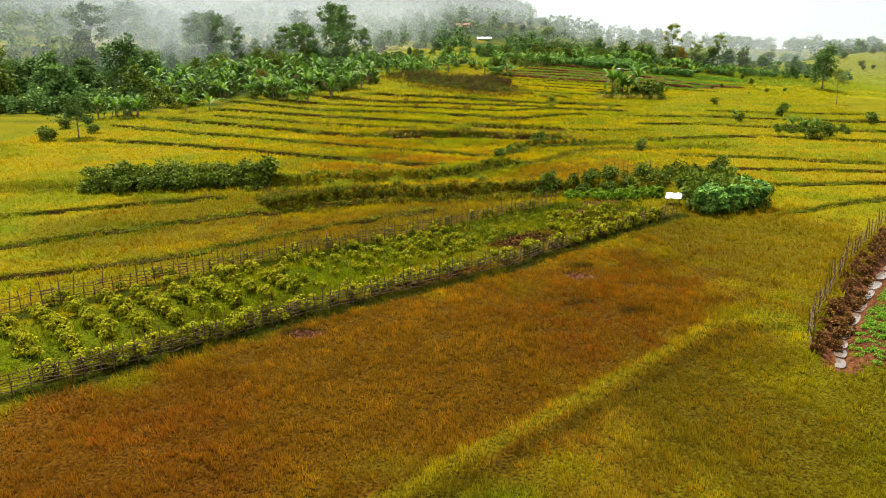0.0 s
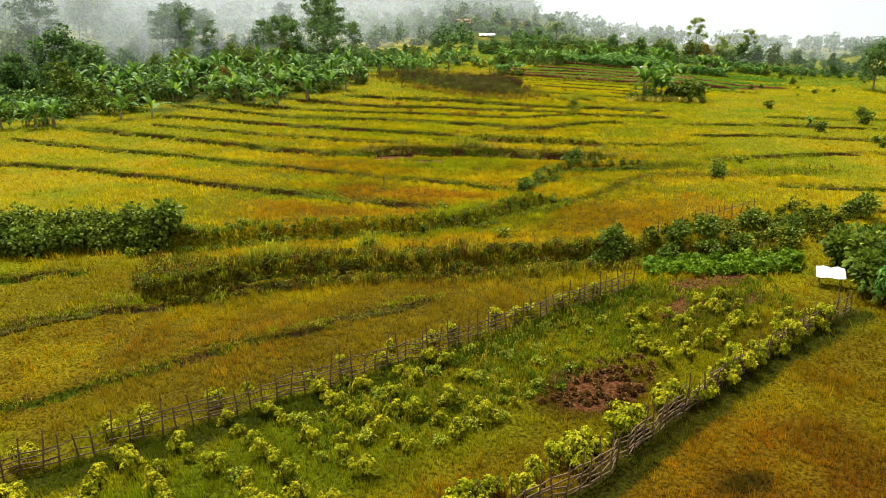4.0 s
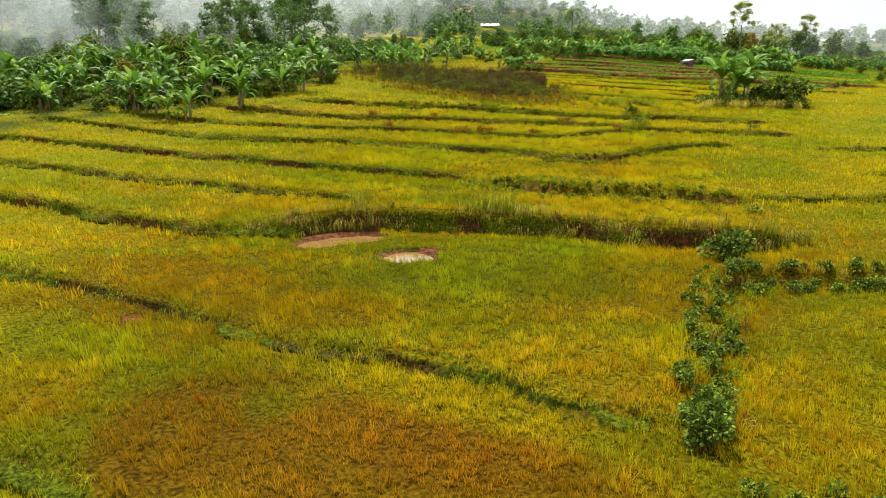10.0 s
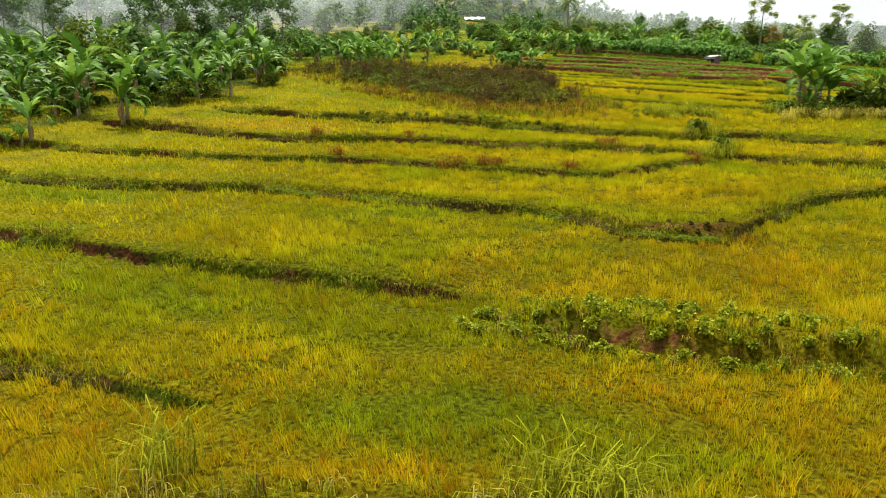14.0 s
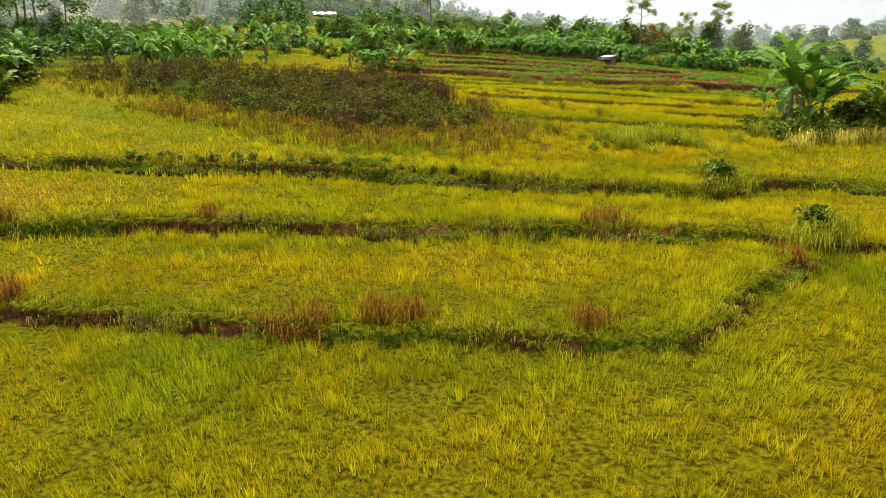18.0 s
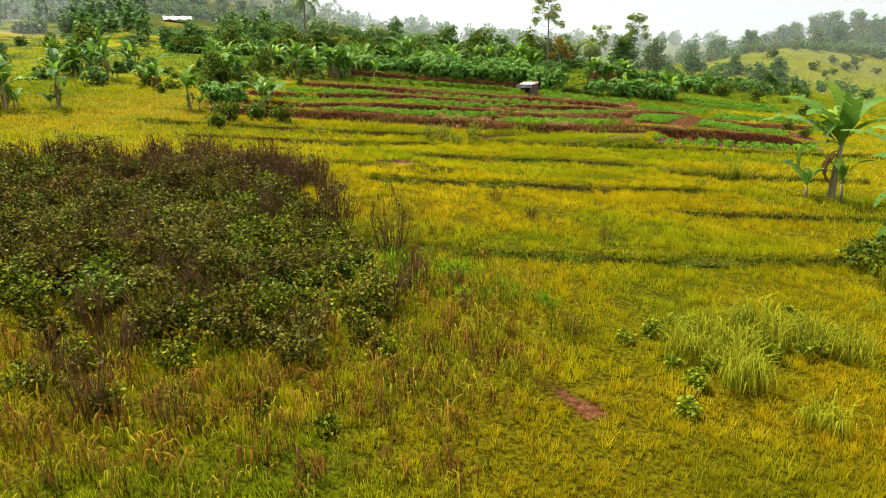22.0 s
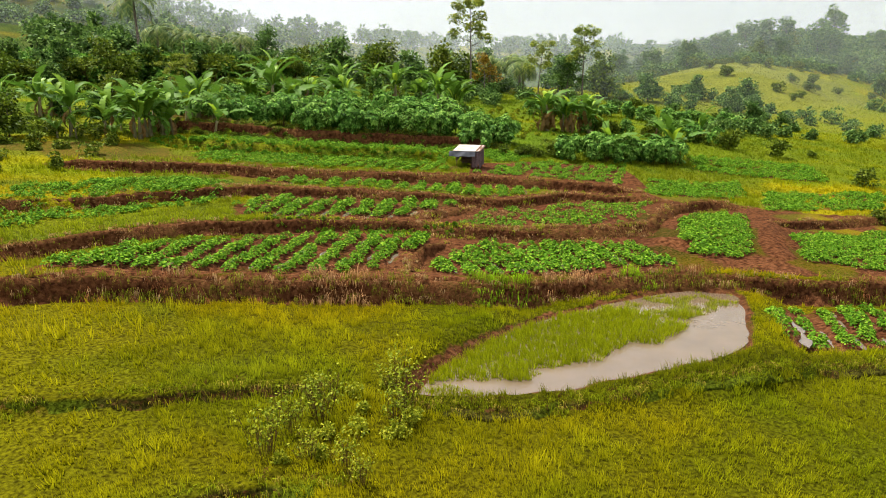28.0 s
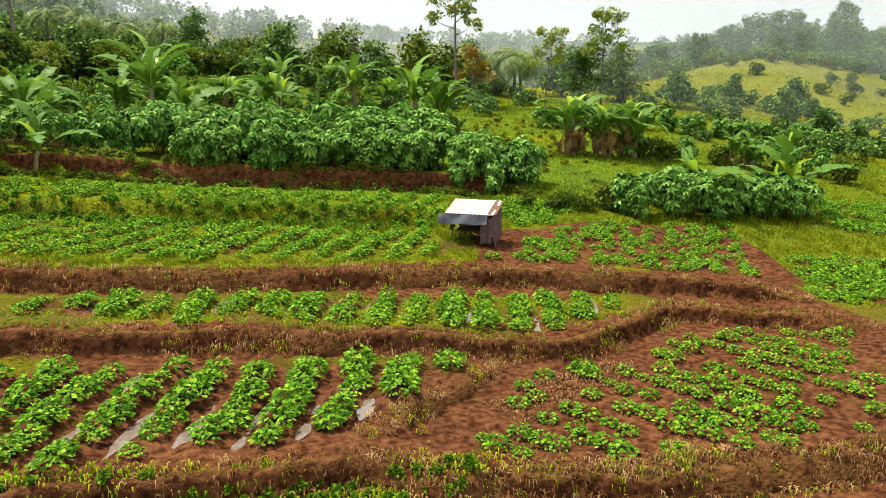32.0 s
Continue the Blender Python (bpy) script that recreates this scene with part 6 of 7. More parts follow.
sow(SHRUBS, along((-33, 67.6, -30, 68.2), 1.2, 0.4, 2), 2, 0.9, 1.3)
sow(SHRUBS, along((8.6, 66.4, 12, 67.2, 18, 68.4, 21, 69), 1.3, 0.4, 4), 4, 0.7, 1.15)
sow(WEEDS, along((-9.4, 71.2, -1.7, 72.4, 0.5, 73.3, 2.9, 74.2, 5.2, 77.2, 7.0, 78.7, 9.8, 78.8), 2.6, 0.4, 5), 5, 0.4, 0.65)
sow(WEEDS, along((-20, 69, -9.4, 71), 1.3, 0.5, 6), 6, 0.7, 1.2)
sow(SHRUBS, [(6.9, 82.3), (7.3, 83.4), (6.4, 81.6)], 7, 0.5, 0.75)
sow(WEEDS, along((8.2, 85.5, 10.5, 91.4, 12.5, 94.2, 18, 94), 1.3, 0.4, 8), 8, 0.3, 0.5)
sow(SHRUBS[2:] + WEEDS, [(0.1, 75.7), (4.0, 71.0), (-4.3, 68.3), (18.2, 106.2), (20.0, 82.6), (29.8, 97.6), (25.0, 90.4), (27, 96), (14.6, 99.8), (13.2, 97.2)], 9, 0.7, 1.2)
sow(SHRUBS, [(22.6, 61.6), (23.5, 60.6), (24.6, 62.0), (26.0, 61.5), (25.2, 63.4), (23.4, 63.6), (22.6, 65.2), (25.4, 65.6), (27.2, 64.2)], 10, 1.5, 2.0)
sow(CASSAVAS, [(22.4, 59.4), (23.0, 59.0), (23.9, 59.9), (24.8, 60.2), (25.6, 60.0), (26.4, 60.8), (27.4, 61.4), (27.6, 62.6), (23.2, 60.8), (25.2, 61.6), (26.4, 62.4)], 11, 1.0, 1.45)
sow(GARDENS, fill((11.5, 64.6, 19.6, 64.8, 21, 66.6, 12.2, 66.6), 20, 12, 0.9), 12, 0.45, 0.65)
sow(SHRUBS, along((20, 70, 24, 73, 29, 75), 1.8, 0.5, 13), 13, 0.8, 1.3)
sow(YOUNGS, along((-17.0, 28.8, -13.8, 31.0, -9.9, 34.6, -5.0, 39.2, 1.4, 44.4, 9.6, 51.0, 18.0, 57.8), 0.62, 0.22, 14), 14, 0.8, 1.35)
sow(YOUNGS, along((-23.0, 37.6, -19.0, 41.6, -13.8, 46.2, -7.0, 50.9, 1.0, 56.6, 9.2, 61.6), 1.5, 0.3, 15), 15, 0.6, 1.0)
for k in range(9):
    fx, fy = -18.6 + 1.28 * k, 30.6 + 1.15 * k
    sow(YOUNGS, along((fx, fy, fx - 4.4, fy + 4.9), 0.5, 0.12, 20 + k), 20 + k, 0.7, 1.1)
for k in range(9, 18):
    fx, fy = -18.6 + 1.28 * k, 30.6 + 1.15 * k
    sow(YOUNGS, along((fx, fy, fx - 4.4, fy + 4.9), 0.8, 0.25, 20 + k), 20 + k, 0.5, 0.9)
sow(YOUNGS, fill((9, 53, 16.5, 58, 14, 61, 8, 57.5), 26, 16, 0.7), 16, 0.6, 1.0)
sow(WEEDS, fill((-8, 44, 2, 48.5, 10, 57, 6, 58.5, -4, 51), 34, 17, 0.9), 17, 0.4, 0.8)

bushes((-16, 61.4, -13.7, 61.0, -6, 64.0, 5, 65.6, 13, 66.8, 13, 68.4, 4.9, 67.4, -6.2, 65.8, -14, 63.2, -16, 63.4), 150, 151, 0.2, 0.5, 0.075, M_SCRUB, 0.5, "dark tangled scrub on a steep terrace bank")
bushes((-16, 61.0, -13.7, 60.6, -6, 63.4, 5, 65.0, 13, 66.2, 13, 68.4, -6.2, 66.2, -14, 63.8, -16, 63.6), 56, 152, 0.25, 0.55, 0.08, M_DRYWEED, 0.9, "brown dry weeds on a steep terrace bank")
bushes((-31, 67.6, -15, 68.6, -9.4, 70.4, -1.7, 71.7, 2.9, 73.4, 6.0, 76.8, 9.8, 77.8, 9.8, 79.8, 6, 79.2, 3.4, 75.6, 0.5, 74.2, -9.4, 72.2, -31, 70.4), 200, 153, 0.12, 0.32, 0.065, M_SHRUB, 0.55, "green creeping weeds covering a field bank")
bushes((-34, 67.4, -26, 68.0, -17, 69.0, -16.4, 70.6, -26, 70.2, -34, 69.8), 46, 351, 0.9, 1.6, 0.2, M_SHRUB, 0.8, "tall dark green hedge bushes between two fields")
bushes((3.4, 50.6, 6.0, 49.6, 9.0, 52.4, 8.6, 54.4, 5.2, 53.4), 60, 352, 0.08, 0.2, 0.09, M_RUSTWEED, 0.25, "heaps of dead brown leaves on a garden bed")
bushes((11.6, 64.2, 20, 64.6, 20.6, 66.6, 12, 66.6), 60, 154, 0.3, 0.5, 0.14, M_GARDEN, 0.5, "low bright green crop in a garden plot")
bushes((22.2, 60.4, 22.6, 58.6, 28, 60.0, 29, 64.6, 24, 66, 22.6, 64.4), 34, 155, 0.8, 1.5, 0.2, M_SHRUB, 1.2, "dense dark bushes round the garden lean-to")
bushes((12, 66.8, 20.5, 66.9, 29, 75, 26, 77, 20, 73, 13, 69.2), 60, 156, 0.4, 1.0, 0.14, M_SCRUB, 1.2, "dark tangled scrub on a field bank")
bushes((17.2, 31, 19.4, 34.6, 27.4, 46.2, 35, 55, 36.2, 54, 28.4, 45.4, 20.4, 33.8), 70, 157, 0.25, 0.55, 0.11, M_RUSTWEED, 0.6, "rusty red weeds on the ditch bank")
bushes((1.2, 112.4, 4.6, 111.6, 10.7, 109.8, 17.5, 108.0, 18, 109.6, 8, 113.4, 3, 114.4), 110, 158, 0.12, 0.28, 0.08, M_WEED, 0.4, "low creeping green weeds on a bank")
bushes((6.4, 82, 8.6, 85, 11, 91, 12.4, 93.6, 19, 93.2, 19, 95, 11, 95, 9.4, 91.4, 6.6, 84), 70, 159, 0.18, 0.45, 0.09, M_SHRUB, 0.6, "green weeds along a field bank")
bushes((-5, 155.6, 2, 154.4, 8, 152.6, 12, 151.2, 12, 152.4, 7, 154.4, 2, 155.8, -5, 157.2), 70, 160, 0.12, 0.3, 0.075, M_SHRUB, 0.42, "leafy green weeds on a terrace bank")
bushes((19.5, 158.6, 24.5, 160.4, 28.5, 160.4, 28.5, 163.4, 22, 164.4), 20, 161, 0.25, 0.5, 0.1, M_WEED, 0.9, "mound of tangled green weeds")
bushes((29, 198.4, 31.4, 197.6, 34.4, 199.6, 34.8, 202.2, 31.8, 201.8), 9, 162, 0.25, 0.5, 0.07, M_WEED, 0.8, "loose yellow-green weeds beside the pond")
bushes((35.4, 160, 42, 162.4, 49.5, 161.4, 51.5, 166.4, 44, 169.4, 36, 166.4), 34, 163, 0.8, 1.6, 0.2, M_SHRUB, 1.6, "dark bushes round the banana clump on a mound")

# ---- west: the lone trees, the banana grove and the wood behind it ----
TREES[2](-49.7, 98.9, 1.0, 0.62)
sow(SHRUBS, [(-52.2, 96.2), (-53.5, 97.2), (-50, 104), (-56, 108)], 31, 1.0, 1.5)
sow(BANANAS, [(-52.3, 119.7), (-54.5, 121.5), (-50.5, 121.0), (-56, 118.6), (-53, 124)], 32, 0.8, 1.0)
SUCKERS[0](-45.9, 130.6, 0, 1.3), SUCKERS[0](-42.3, 132.7, 2, 1.1)
TREES[1](-68.3, 156.2, 0, 1.05)
TREES[0](-80, 165, 2, 0.8), TREES[0](-62, 160, 4, 0.6), TREES[2](-88, 150, 1, 0.8)
bushes((-110, 118, -62, 125, -48, 134, -42, 150, -62, 158, -110, 150), 70, 33, 1.2, 2.6, 0.34, M_SHRUB, 2.6)
bushes((-150, 112, -64, 122, -50, 136, -44, 150, -64, 165, -62, 205, -150, 205), 150, 133, 1.4, 3.0, 0.5, M_TREE, 3.4, "misty green bushes of a wood edge")
sow(ROUNDS, fill((-140, 120, -70, 128, -52, 142, -64, 165, -62, 205, -140, 205), 22, 134, 7), 134, 1.2, 1.8)
sow(BANANAS, [(-28.3, 143.4), (-26.3, 144.0), (-22.8, 152.2), (-28.1, 155.4), (-20.6, 164.0), (-18.2, 166.8), (-39.4, 151.4), (-34.4, 149.2), (-31, 146.8)], 34, 0.85, 1.15)
sow(GROVE, fill((-62, 148, -34, 148, -24, 156, -20, 168, -15, 177, -17, 190, -30, 196, -62, 190), 70, 35, 2.7), 35, 0.8, 1.45)
sow(SHRUBS, fill((-62, 146, -34, 147, -23, 156, -19, 168, -14, 178, -17, 190, -62, 190), 34, 235, 3.4), 235, 1.2, 2.2)
sow(ROUNDS, fill((-60, 152, -38, 156, -26, 168, -22, 184, -60, 184), 9, 236, 6), 236, 0.6, 0.9)
RUSTY(-38.4, 157.6, 0, 0.8)
sow(ROUNDS, fill((-64, 178, -36, 178, -24, 190, -24, 200, -64, 204), 12, 36, 5), 36, 0.8, 1.2)
bushes((-60, 150, -34, 150, -26, 156, -21, 168, -16, 178, -18, 198, -60, 205), 130, 37, 0.7, 1.5, 0.24, M_SHRUB, 1.6)
sow(LIGHTS[2:] + ROUNDS, fill((-110, 190, -30, 205, -18, 225, -14, 275, -60, 300, -120, 270), 44, 38, 6.0), 38, 0.85, 1.3)
sow(LIGHTS[2:], fill((-75, 205, -25, 212, -22, 250, -75, 250), 9, 39, 7), 39, 0.75, 0.95)
sow(PALMS, [(-104, 205), (-96, 212), (-110, 216), (-90, 220)], 40, 1.1, 1.5)
bushes((-120, 160, -60, 160, -24, 196, -12, 225, -8, 250, -60, 290, -130, 260), 260, 41, 1.5, 3.2, 0.42, M_TREE, 3.0)

# ---- the middle: scrub, bananas on the brown slope ----
bushes((-12, 192, 4, 190, 14, 189, 16, 180, 15, 167, 11.5, 164, 5, 167, -5, 178, -14, 186), 95, 142, 0.6, 1.4, 0.11, M_DRYWEED, 1.35, "tangle of brown and olive weeds and bushes")
bushes((-8, 188, 4, 187, 14, 185, 15, 170, 11, 166, 5, 169, -4, 180), 70, 143, 0.6, 1.5, 0.12, M_SCRUB, 1.6, "dark leafy weeds grown into a tangle")
bushes((-10, 186, 0, 184, 8, 180, 14, 176, 13.6, 168, 9, 166.6, 2, 171, -8, 181), 46, 148, 0.5, 1.25, 0.12, M_SHRUB, 1.5, "green leafy bushes in a tangle of weeds")
bushes((-18, 192, -6, 176, 4, 164, 12, 160, 16.5, 168, 16, 180, 8, 184, -6, 192), 60, 145, 0.3, 0.75, 0.1, M_SCRUB, 1.5, "yellow-green weeds grown into a tangle")
bushes((4, 178, 10, 166, 14.5, 165, 16, 172, 15.5, 178, 10, 180), 40, 147, 0.5, 1.2, 0.11, M_SCRUB, 1.3, "dark olive scrub thinning into the field")
bushes((4, 190, 15, 190, 17, 187, 15, 182, 4, 183), 40, 146, 0.5, 1.0, 0.08, M_RUSTWEED, 1.0, "rusty brown dying weeds")
sow(BROWNS, fill((-7, 190, 4, 189, 14, 188, 15, 178, 14.5, 167, 11.5, 164, 5, 167, -3.5, 178), 46, 42, 1.5), 42, 0.9, 1.5)
sow(STALKS, fill((-9, 190, 4, 191, 17, 191, 17.5, 176, 17.5, 164, 11.5, 161, 4, 164, -5, 176), 60, 43, 0.9), 43, 0.8, 1.25)
sow(STALKS[:2], fill((0, 185, 8, 181.6, 13, 183.4, 16.6, 181.6, 18.4, 186, 16.0, 189, 9, 191, 4, 189.6), 52, 144, 0.62), 144, 0.8, 1.3)
sow(STALKS[:2], fill((-14, 187, -6, 184, 4, 187, 4, 193, -10, 194), 22, 244, 0.9), 244, 0.9, 1.2)
sow(STALKS[:2], fill((16, 160, 28, 170, 30, 182, 20, 186, 17, 170), 7, 44, 1.5), 44, 0.4, 0.6)
sow(WEEDS + SHRUBS[:1], [(22.4, 149.4), (21.6, 149), (23, 148.6), (21.2, 141.8), (21.8, 142.6), (32.5, 140.3), (26.6, 160.5), (45.6, 183.6), (40.6, 181)], 45, 0.55, 1.0)
BANANAS[3](47.2, 177.0, 1, 1.6), BANANAS[3](38.6, 165.2, 3, 1.6), BANANAS[1](40.6, 165.8, 2, 1.5), BANANAS[0](42.4, 166.6, 0, 1.4)
SHRUBS[0](46.0, 164, 0, 3.0), SHRUBS[1](48.2, 165.6, 1, 2.6), SHRUBS[2](44.6, 166.0, 2, 2.0), SHRUBS[3](43.8, 163.4, 2, 1.3)
sow(SHRUBS, [(49.6, 120.2), (52.6, 101.7), (54.6, 102.6), (58.2, 155.1), (60, 128), (66, 140), (70, 118)], 47, 0.9, 1.5)
sow(BANANAS, [(50.6, 125.6), (53.5, 110.5), (55.6, 111.4), (57, 109.6)], 471, 0.45, 0.65)
bushes((50, 107.4, 60, 106, 62, 111, 52, 113), 26, 472, 0.4, 0.9, 0.16, M_SHRUB, 1.4, "low dark bushes on a field bank")
TREES[1](112.8, 216.9, 0, 1.15), LIGHTS[1](88.4, 163.0, 0, 0.72)
sow(BANANAS, [(-3.1, 194.8), (-6.0, 197.0), (-4.6, 199.8), (12.8, 217.2), (19.2, 216.2), (20.5, 219.8), (0.1, 238.8), (2.4, 240), (-8.0, 203), (41.9, 257.4), (49.6, 261.1), (10.4, 232), (31.0, 244.4), (28.6, 246)], 48, 0.85, 1.15)
sow(TALL_CASSAVAS, [(16.3, 219.8), (17.4, 220.6), (15.4, 221.0)], 348, 0.7, 0.95)
sow(GROVE, fill((-24, 199, -9, 197, -1, 206, 4, 224, -14, 230, -28, 215), 16, 171, 3.0), 171, 0.9, 1.2)
sow(SHRUBS, [(18, 212), (20, 209.4), (15.4, 210.6), (14, 206)], 49, 0.9, 1.3)
bushes((-16, 216, 4, 226, 14, 240, 28, 258, 20, 290, -20, 280), 26, 50, 0.9, 2.0, 0.34, M_TREE, 2.6)
sow(ROUNDS, fill((-14, 226, 6, 236, 24, 256, 34, 274, 24, 290, -20, 280), 10, 51, 6.5), 51, 0.55, 0.9)
sow(GROVE, fill((-10, 228, 8, 232, 22, 250, 20, 275, -14, 262), 7, 52, 5.0), 52, 0.85, 1.15)

sow(LOOSE, fill((27.6, 197.6, 31.4, 196.6, 34.4, 198.8, 35.0, 202.4, 31.8, 202.0), 10, 262, 0.8), 262, 0.55, 0.95)

bushes((34, 243.4, 38.5, 239.8, 47.4, 236, 55.9, 232.4, 56.2, 233.8, 47.6, 237.6, 38.8, 241.4, 34.6, 244.6), 150, 263, 0.1, 0.26, 0.09, M_POTATO, 0.3, "bright green creeping weeds on a terrace bank")
bushes((36, 250, 46.6, 244.8, 58, 240.6, 64, 236.4, 64.4, 237.6, 58.4, 241.8, 47, 246.2, 37, 251.4), 150, 264, 0.15, 0.42, 0.09, M_SHRUB, 0.35, "green weeds on the earth bank under the hedge")

bushes((36.0, 220.9, 38.3, 220.2, 40.3, 219.4, 44.4, 218.2, 46.8, 217.0, 46.6, 216.6, 42.2, 218.4, 38.3, 219.6, 36, 220.3), 46, 265, 0.08, 0.2, 0.075, M_GARDEN, 0.25, "leafy green weeds at the brow of an earth bank")
bushes((8, 121.4, 14, 120.4, 15.5, 122.6, 9, 123.4), 22, 266, 0.08, 0.2, 0.05, M_DRYWEED, 0.5, "low dry scrub on a bare patch of bund")
bushes((5.4, 156.0, 7.7, 155.2, 7.5, 154.7, 5.8, 155.4), 8, 267, 0.15, 0.3, 0.08, M_GARDEN, 0.3, "leafy green weeds on a bund")

# ---- the crop slope: cassava hedge, bananas, trees ----
sow(TALL_CASSAVAS, along((47.0, 248.4, 53.6, 246.4, 60.3, 243.4, 62.6, 242.0), 0.8, 0.25, 53), 53, 1.0, 1.25)
sow(CASSAVAS, along((46.6, 246.3, 52.8, 244.0, 59.8, 241.4), 0.8, 0.2, 153), 153, 0.95, 1.25)
sow(TALL_CASSAVAS, along((46.8, 250.0, 53.6, 248.2, 60.3, 245.4, 63.4, 243.8), 1.0, 0.35, 54), 54, 1.15, 1.45)
sow(TALL_CASSAVAS, along((40.6, 252.0, 44.0, 250.6, 46.4, 249.4), 1.1, 0.4, 55), 55, 0.8, 1.1)
for kind, x, y, turn, size in ((3, 47.8, 254.6, 0.3, 1.6), (0, 50.4, 257.0, 2.0, 1.2), (2, 59.6, 264.0, 1.0, 1.5), (1, 69.4, 268.9, 2.5, 1.4), (3, 66.4, 252.4, 4.0, 1.5), (1, 69.0, 253.8, 1.2, 1.4), (0, 71.4, 256.3, 5.0, 1.3)):
    BANANAS[kind](x, y, turn, size, 0.05)
sow(BANANAS, [(40.6, 255.4), (41.8, 257.6), (36.6, 248), (35.4, 250), (66.6, 281), (73.3, 283), (56.6, 268), (74, 270)], 57, 1.1, 1.4)
SUCKERS[0](40.6, 249.0, 0, 1.2), SUCKERS[0](38.6, 251.0, 2, 1.3), SUCKERS[0](41.6, 253.4, 4, 1.3)
DRYC = planter(banana(57, "cluster of banana stems skirted with hanging dry brown leaves", 2.1, 4, 5, 2, 2, 0, 26))
DRYC(77.2, 246.6, 0, 1.4), DRYC(79.8, 245.8, 2, 1.25), DRYC(81.6, 245.4, 4, 1.35)
SUCKERS[0](72.0, 231.6, 0, 1.25), SUCKERS[0](78.0, 229.2, 1, 1.45), SUCKERS[0](78.6, 230.0, 3, 1.2), SUCKERS[0](93, 238, 3, 1.3)
sow(TALL_CASSAVAS, [(63.2, 239.2), (65.0, 238.8), (64.2, 240.6), (66.4, 239.8), (62.4, 240.2)], 156, 0.95, 1.2)
sow(CASSAVAS, [(62.6, 237.6), (64.4, 237.4), (61.8, 239.2), (65.4, 238.8)], 58, 1.0, 1.3)
sow(CASSAVAS, along((66.0, 231.4, 70.4, 230.0, 74.4, 228.6, 78.0, 227.8), 0.8, 0.3, 59), 59, 0.95, 1.3)
sow(SHRUBS + CASSAVAS, along((66.4, 232.8, 70.8, 231.6, 74.8, 230.2, 78.6, 229.4), 1.0, 0.4, 60), 60, 1.0, 1.35)
sow(SHRUBS, along((61.8, 234.4, 64.6, 232.6, 66.4, 231.8), 0.8, 0.3, 61), 61, 0.5, 0.8)
sow(CASSAVAS + SHRUBS, along((82, 246, 86.0, 242.6, 89.4, 239.4, 92.4, 235), 1.2, 0.6, 62), 62, 1.0, 1.4)
sow(BANANAS, [(88.0, 240.2), (89.4, 239.4), (91, 240.6)], 63, 0.7, 0.85)
SHRUBS[0](91.4, 233.0, 0, 1.7), SHRUBS[1](94.0, 229.0, 0, 1.3), SHRUBS[2](92.4, 218.4, 0, 1.3)
sow(CASSAVAS, along((36, 262, 44, 267, 52, 272, 60, 274), 1.5, 0.8, 64), 64, 0.8, 1.1)
sow(ROUNDS, along((14, 282, 28, 284, 42, 288, 54, 296, 66, 306, 80, 324), 2.8, 1.0, 65), 65, 0.75, 1.1)
sow(SHRUBS, along((14, 279, 28, 281, 42, 285, 54, 293, 66, 303, 80, 321), 2.4, 0.8, 66), 66, 1.8, 2.6)
LIGHTS[0](85.6, 275.4, 0, 1.2), LIGHTS[1](90.8, 265.6, 2, 0.85), LIGHTS[0](99.6, 266.0, 3, 0.95), TREES[2](98.5, 268.4, 1, 0.75)
RUSTY(90.6, 279, 0, 1.1)
sow(ROUNDS, [(88, 288), (93.8, 296), (78, 292), (104, 298), (72, 294), (110, 284), (80, 284), (84, 300), (98, 304), (74, 302), (92, 286)], 67, 1.0, 1.5)
sow(TREES, [(84, 306), (120, 440), (66, 312)], 671, 0.6, 0.75)
bushes((72, 266, 84, 266, 100, 277, 112, 300, 84, 306, 70, 288), 60, 68, 1.0, 2.2, 0.3, M_TREE, 2.2)
sow(PALMS, [(44, 308), (52, 314), (58, 318), (48, 316), (64, 322)], 69, 1.0, 1.3)
sow(PALMS[1:], [(100, 281), (103, 286), (97, 287)], 70, 1.0, 1.3)

bushes((14, 278, 28, 280, 42, 284, 56, 293, 68, 303, 84, 322, 80, 336, 60, 314, 40, 300, 14, 292), 130, 166, 1.4, 2.5, 0.36, M_CASSAVA, 2.1, "tall dense hedge of bushes along the slope")
sow(CASSAVAS, fill((34, 254, 46, 258, 56, 254, 68, 250, 76, 262, 70, 276, 50, 280, 32, 270), 26, 167, 3.0), 167, 0.5, 1.0)
sow(BANANAS, [(33.2, 245.5), (34.6, 246.6), (32, 248.8), (46.3, 258.1), (48.7, 256.8), (24, 252), (27, 256), (20, 246), (17.6, 236)], 168, 1.0, 1.3)
sow(ROUNDS, [(17.0, 233.6), (20, 240), (31.6, 251.6), (28.6, 256.4), (33.4, 259), (24.4, 246)], 169, 0.5, 0.75)
bushes((30, 253, 46, 258, 56, 256, 70, 254, 78, 262, 74, 280, 60, 290, 44, 282, 30, 274), 260, 172, 0.3, 0.75, 0.17, M_CASSAVA, 1.1, "low bright green crops and weeds on the slope")
bushes((30, 253, 46, 258, 56, 256, 72, 254, 78, 262, 74, 284, 60, 292, 44, 283, 30, 276), 110, 173, 0.4, 1.3, 0.2, M_SHRUB, 1.6, "mixed green shrubs on the slope")
bushes((65, 242, 76, 240, 90, 246, 96, 256, 84, 264, 74, 258), 110, 174, 0.15, 0.4, 0.12, M_WEED, 1.0, "low green weeds on the slope above the plots")
bushes((10, 226, 20, 228, 30, 238, 32, 246, 24, 256, 8, 242), 60, 175, 0.4, 1.1, 0.18, M_SHRUB, 1.3, "dark green weeds under the banana plants")
sow(LIGHTS[1:2], [(39.6, 262), (44, 275)], 170, 0.35, 0.45)

bushes((30, 314, 80, 343, 74, 420, 34, 420), 90, 176, 2.0, 3.6, 0.6, M_TREE, 3.6, "dense green wood on the slope behind the hedge")
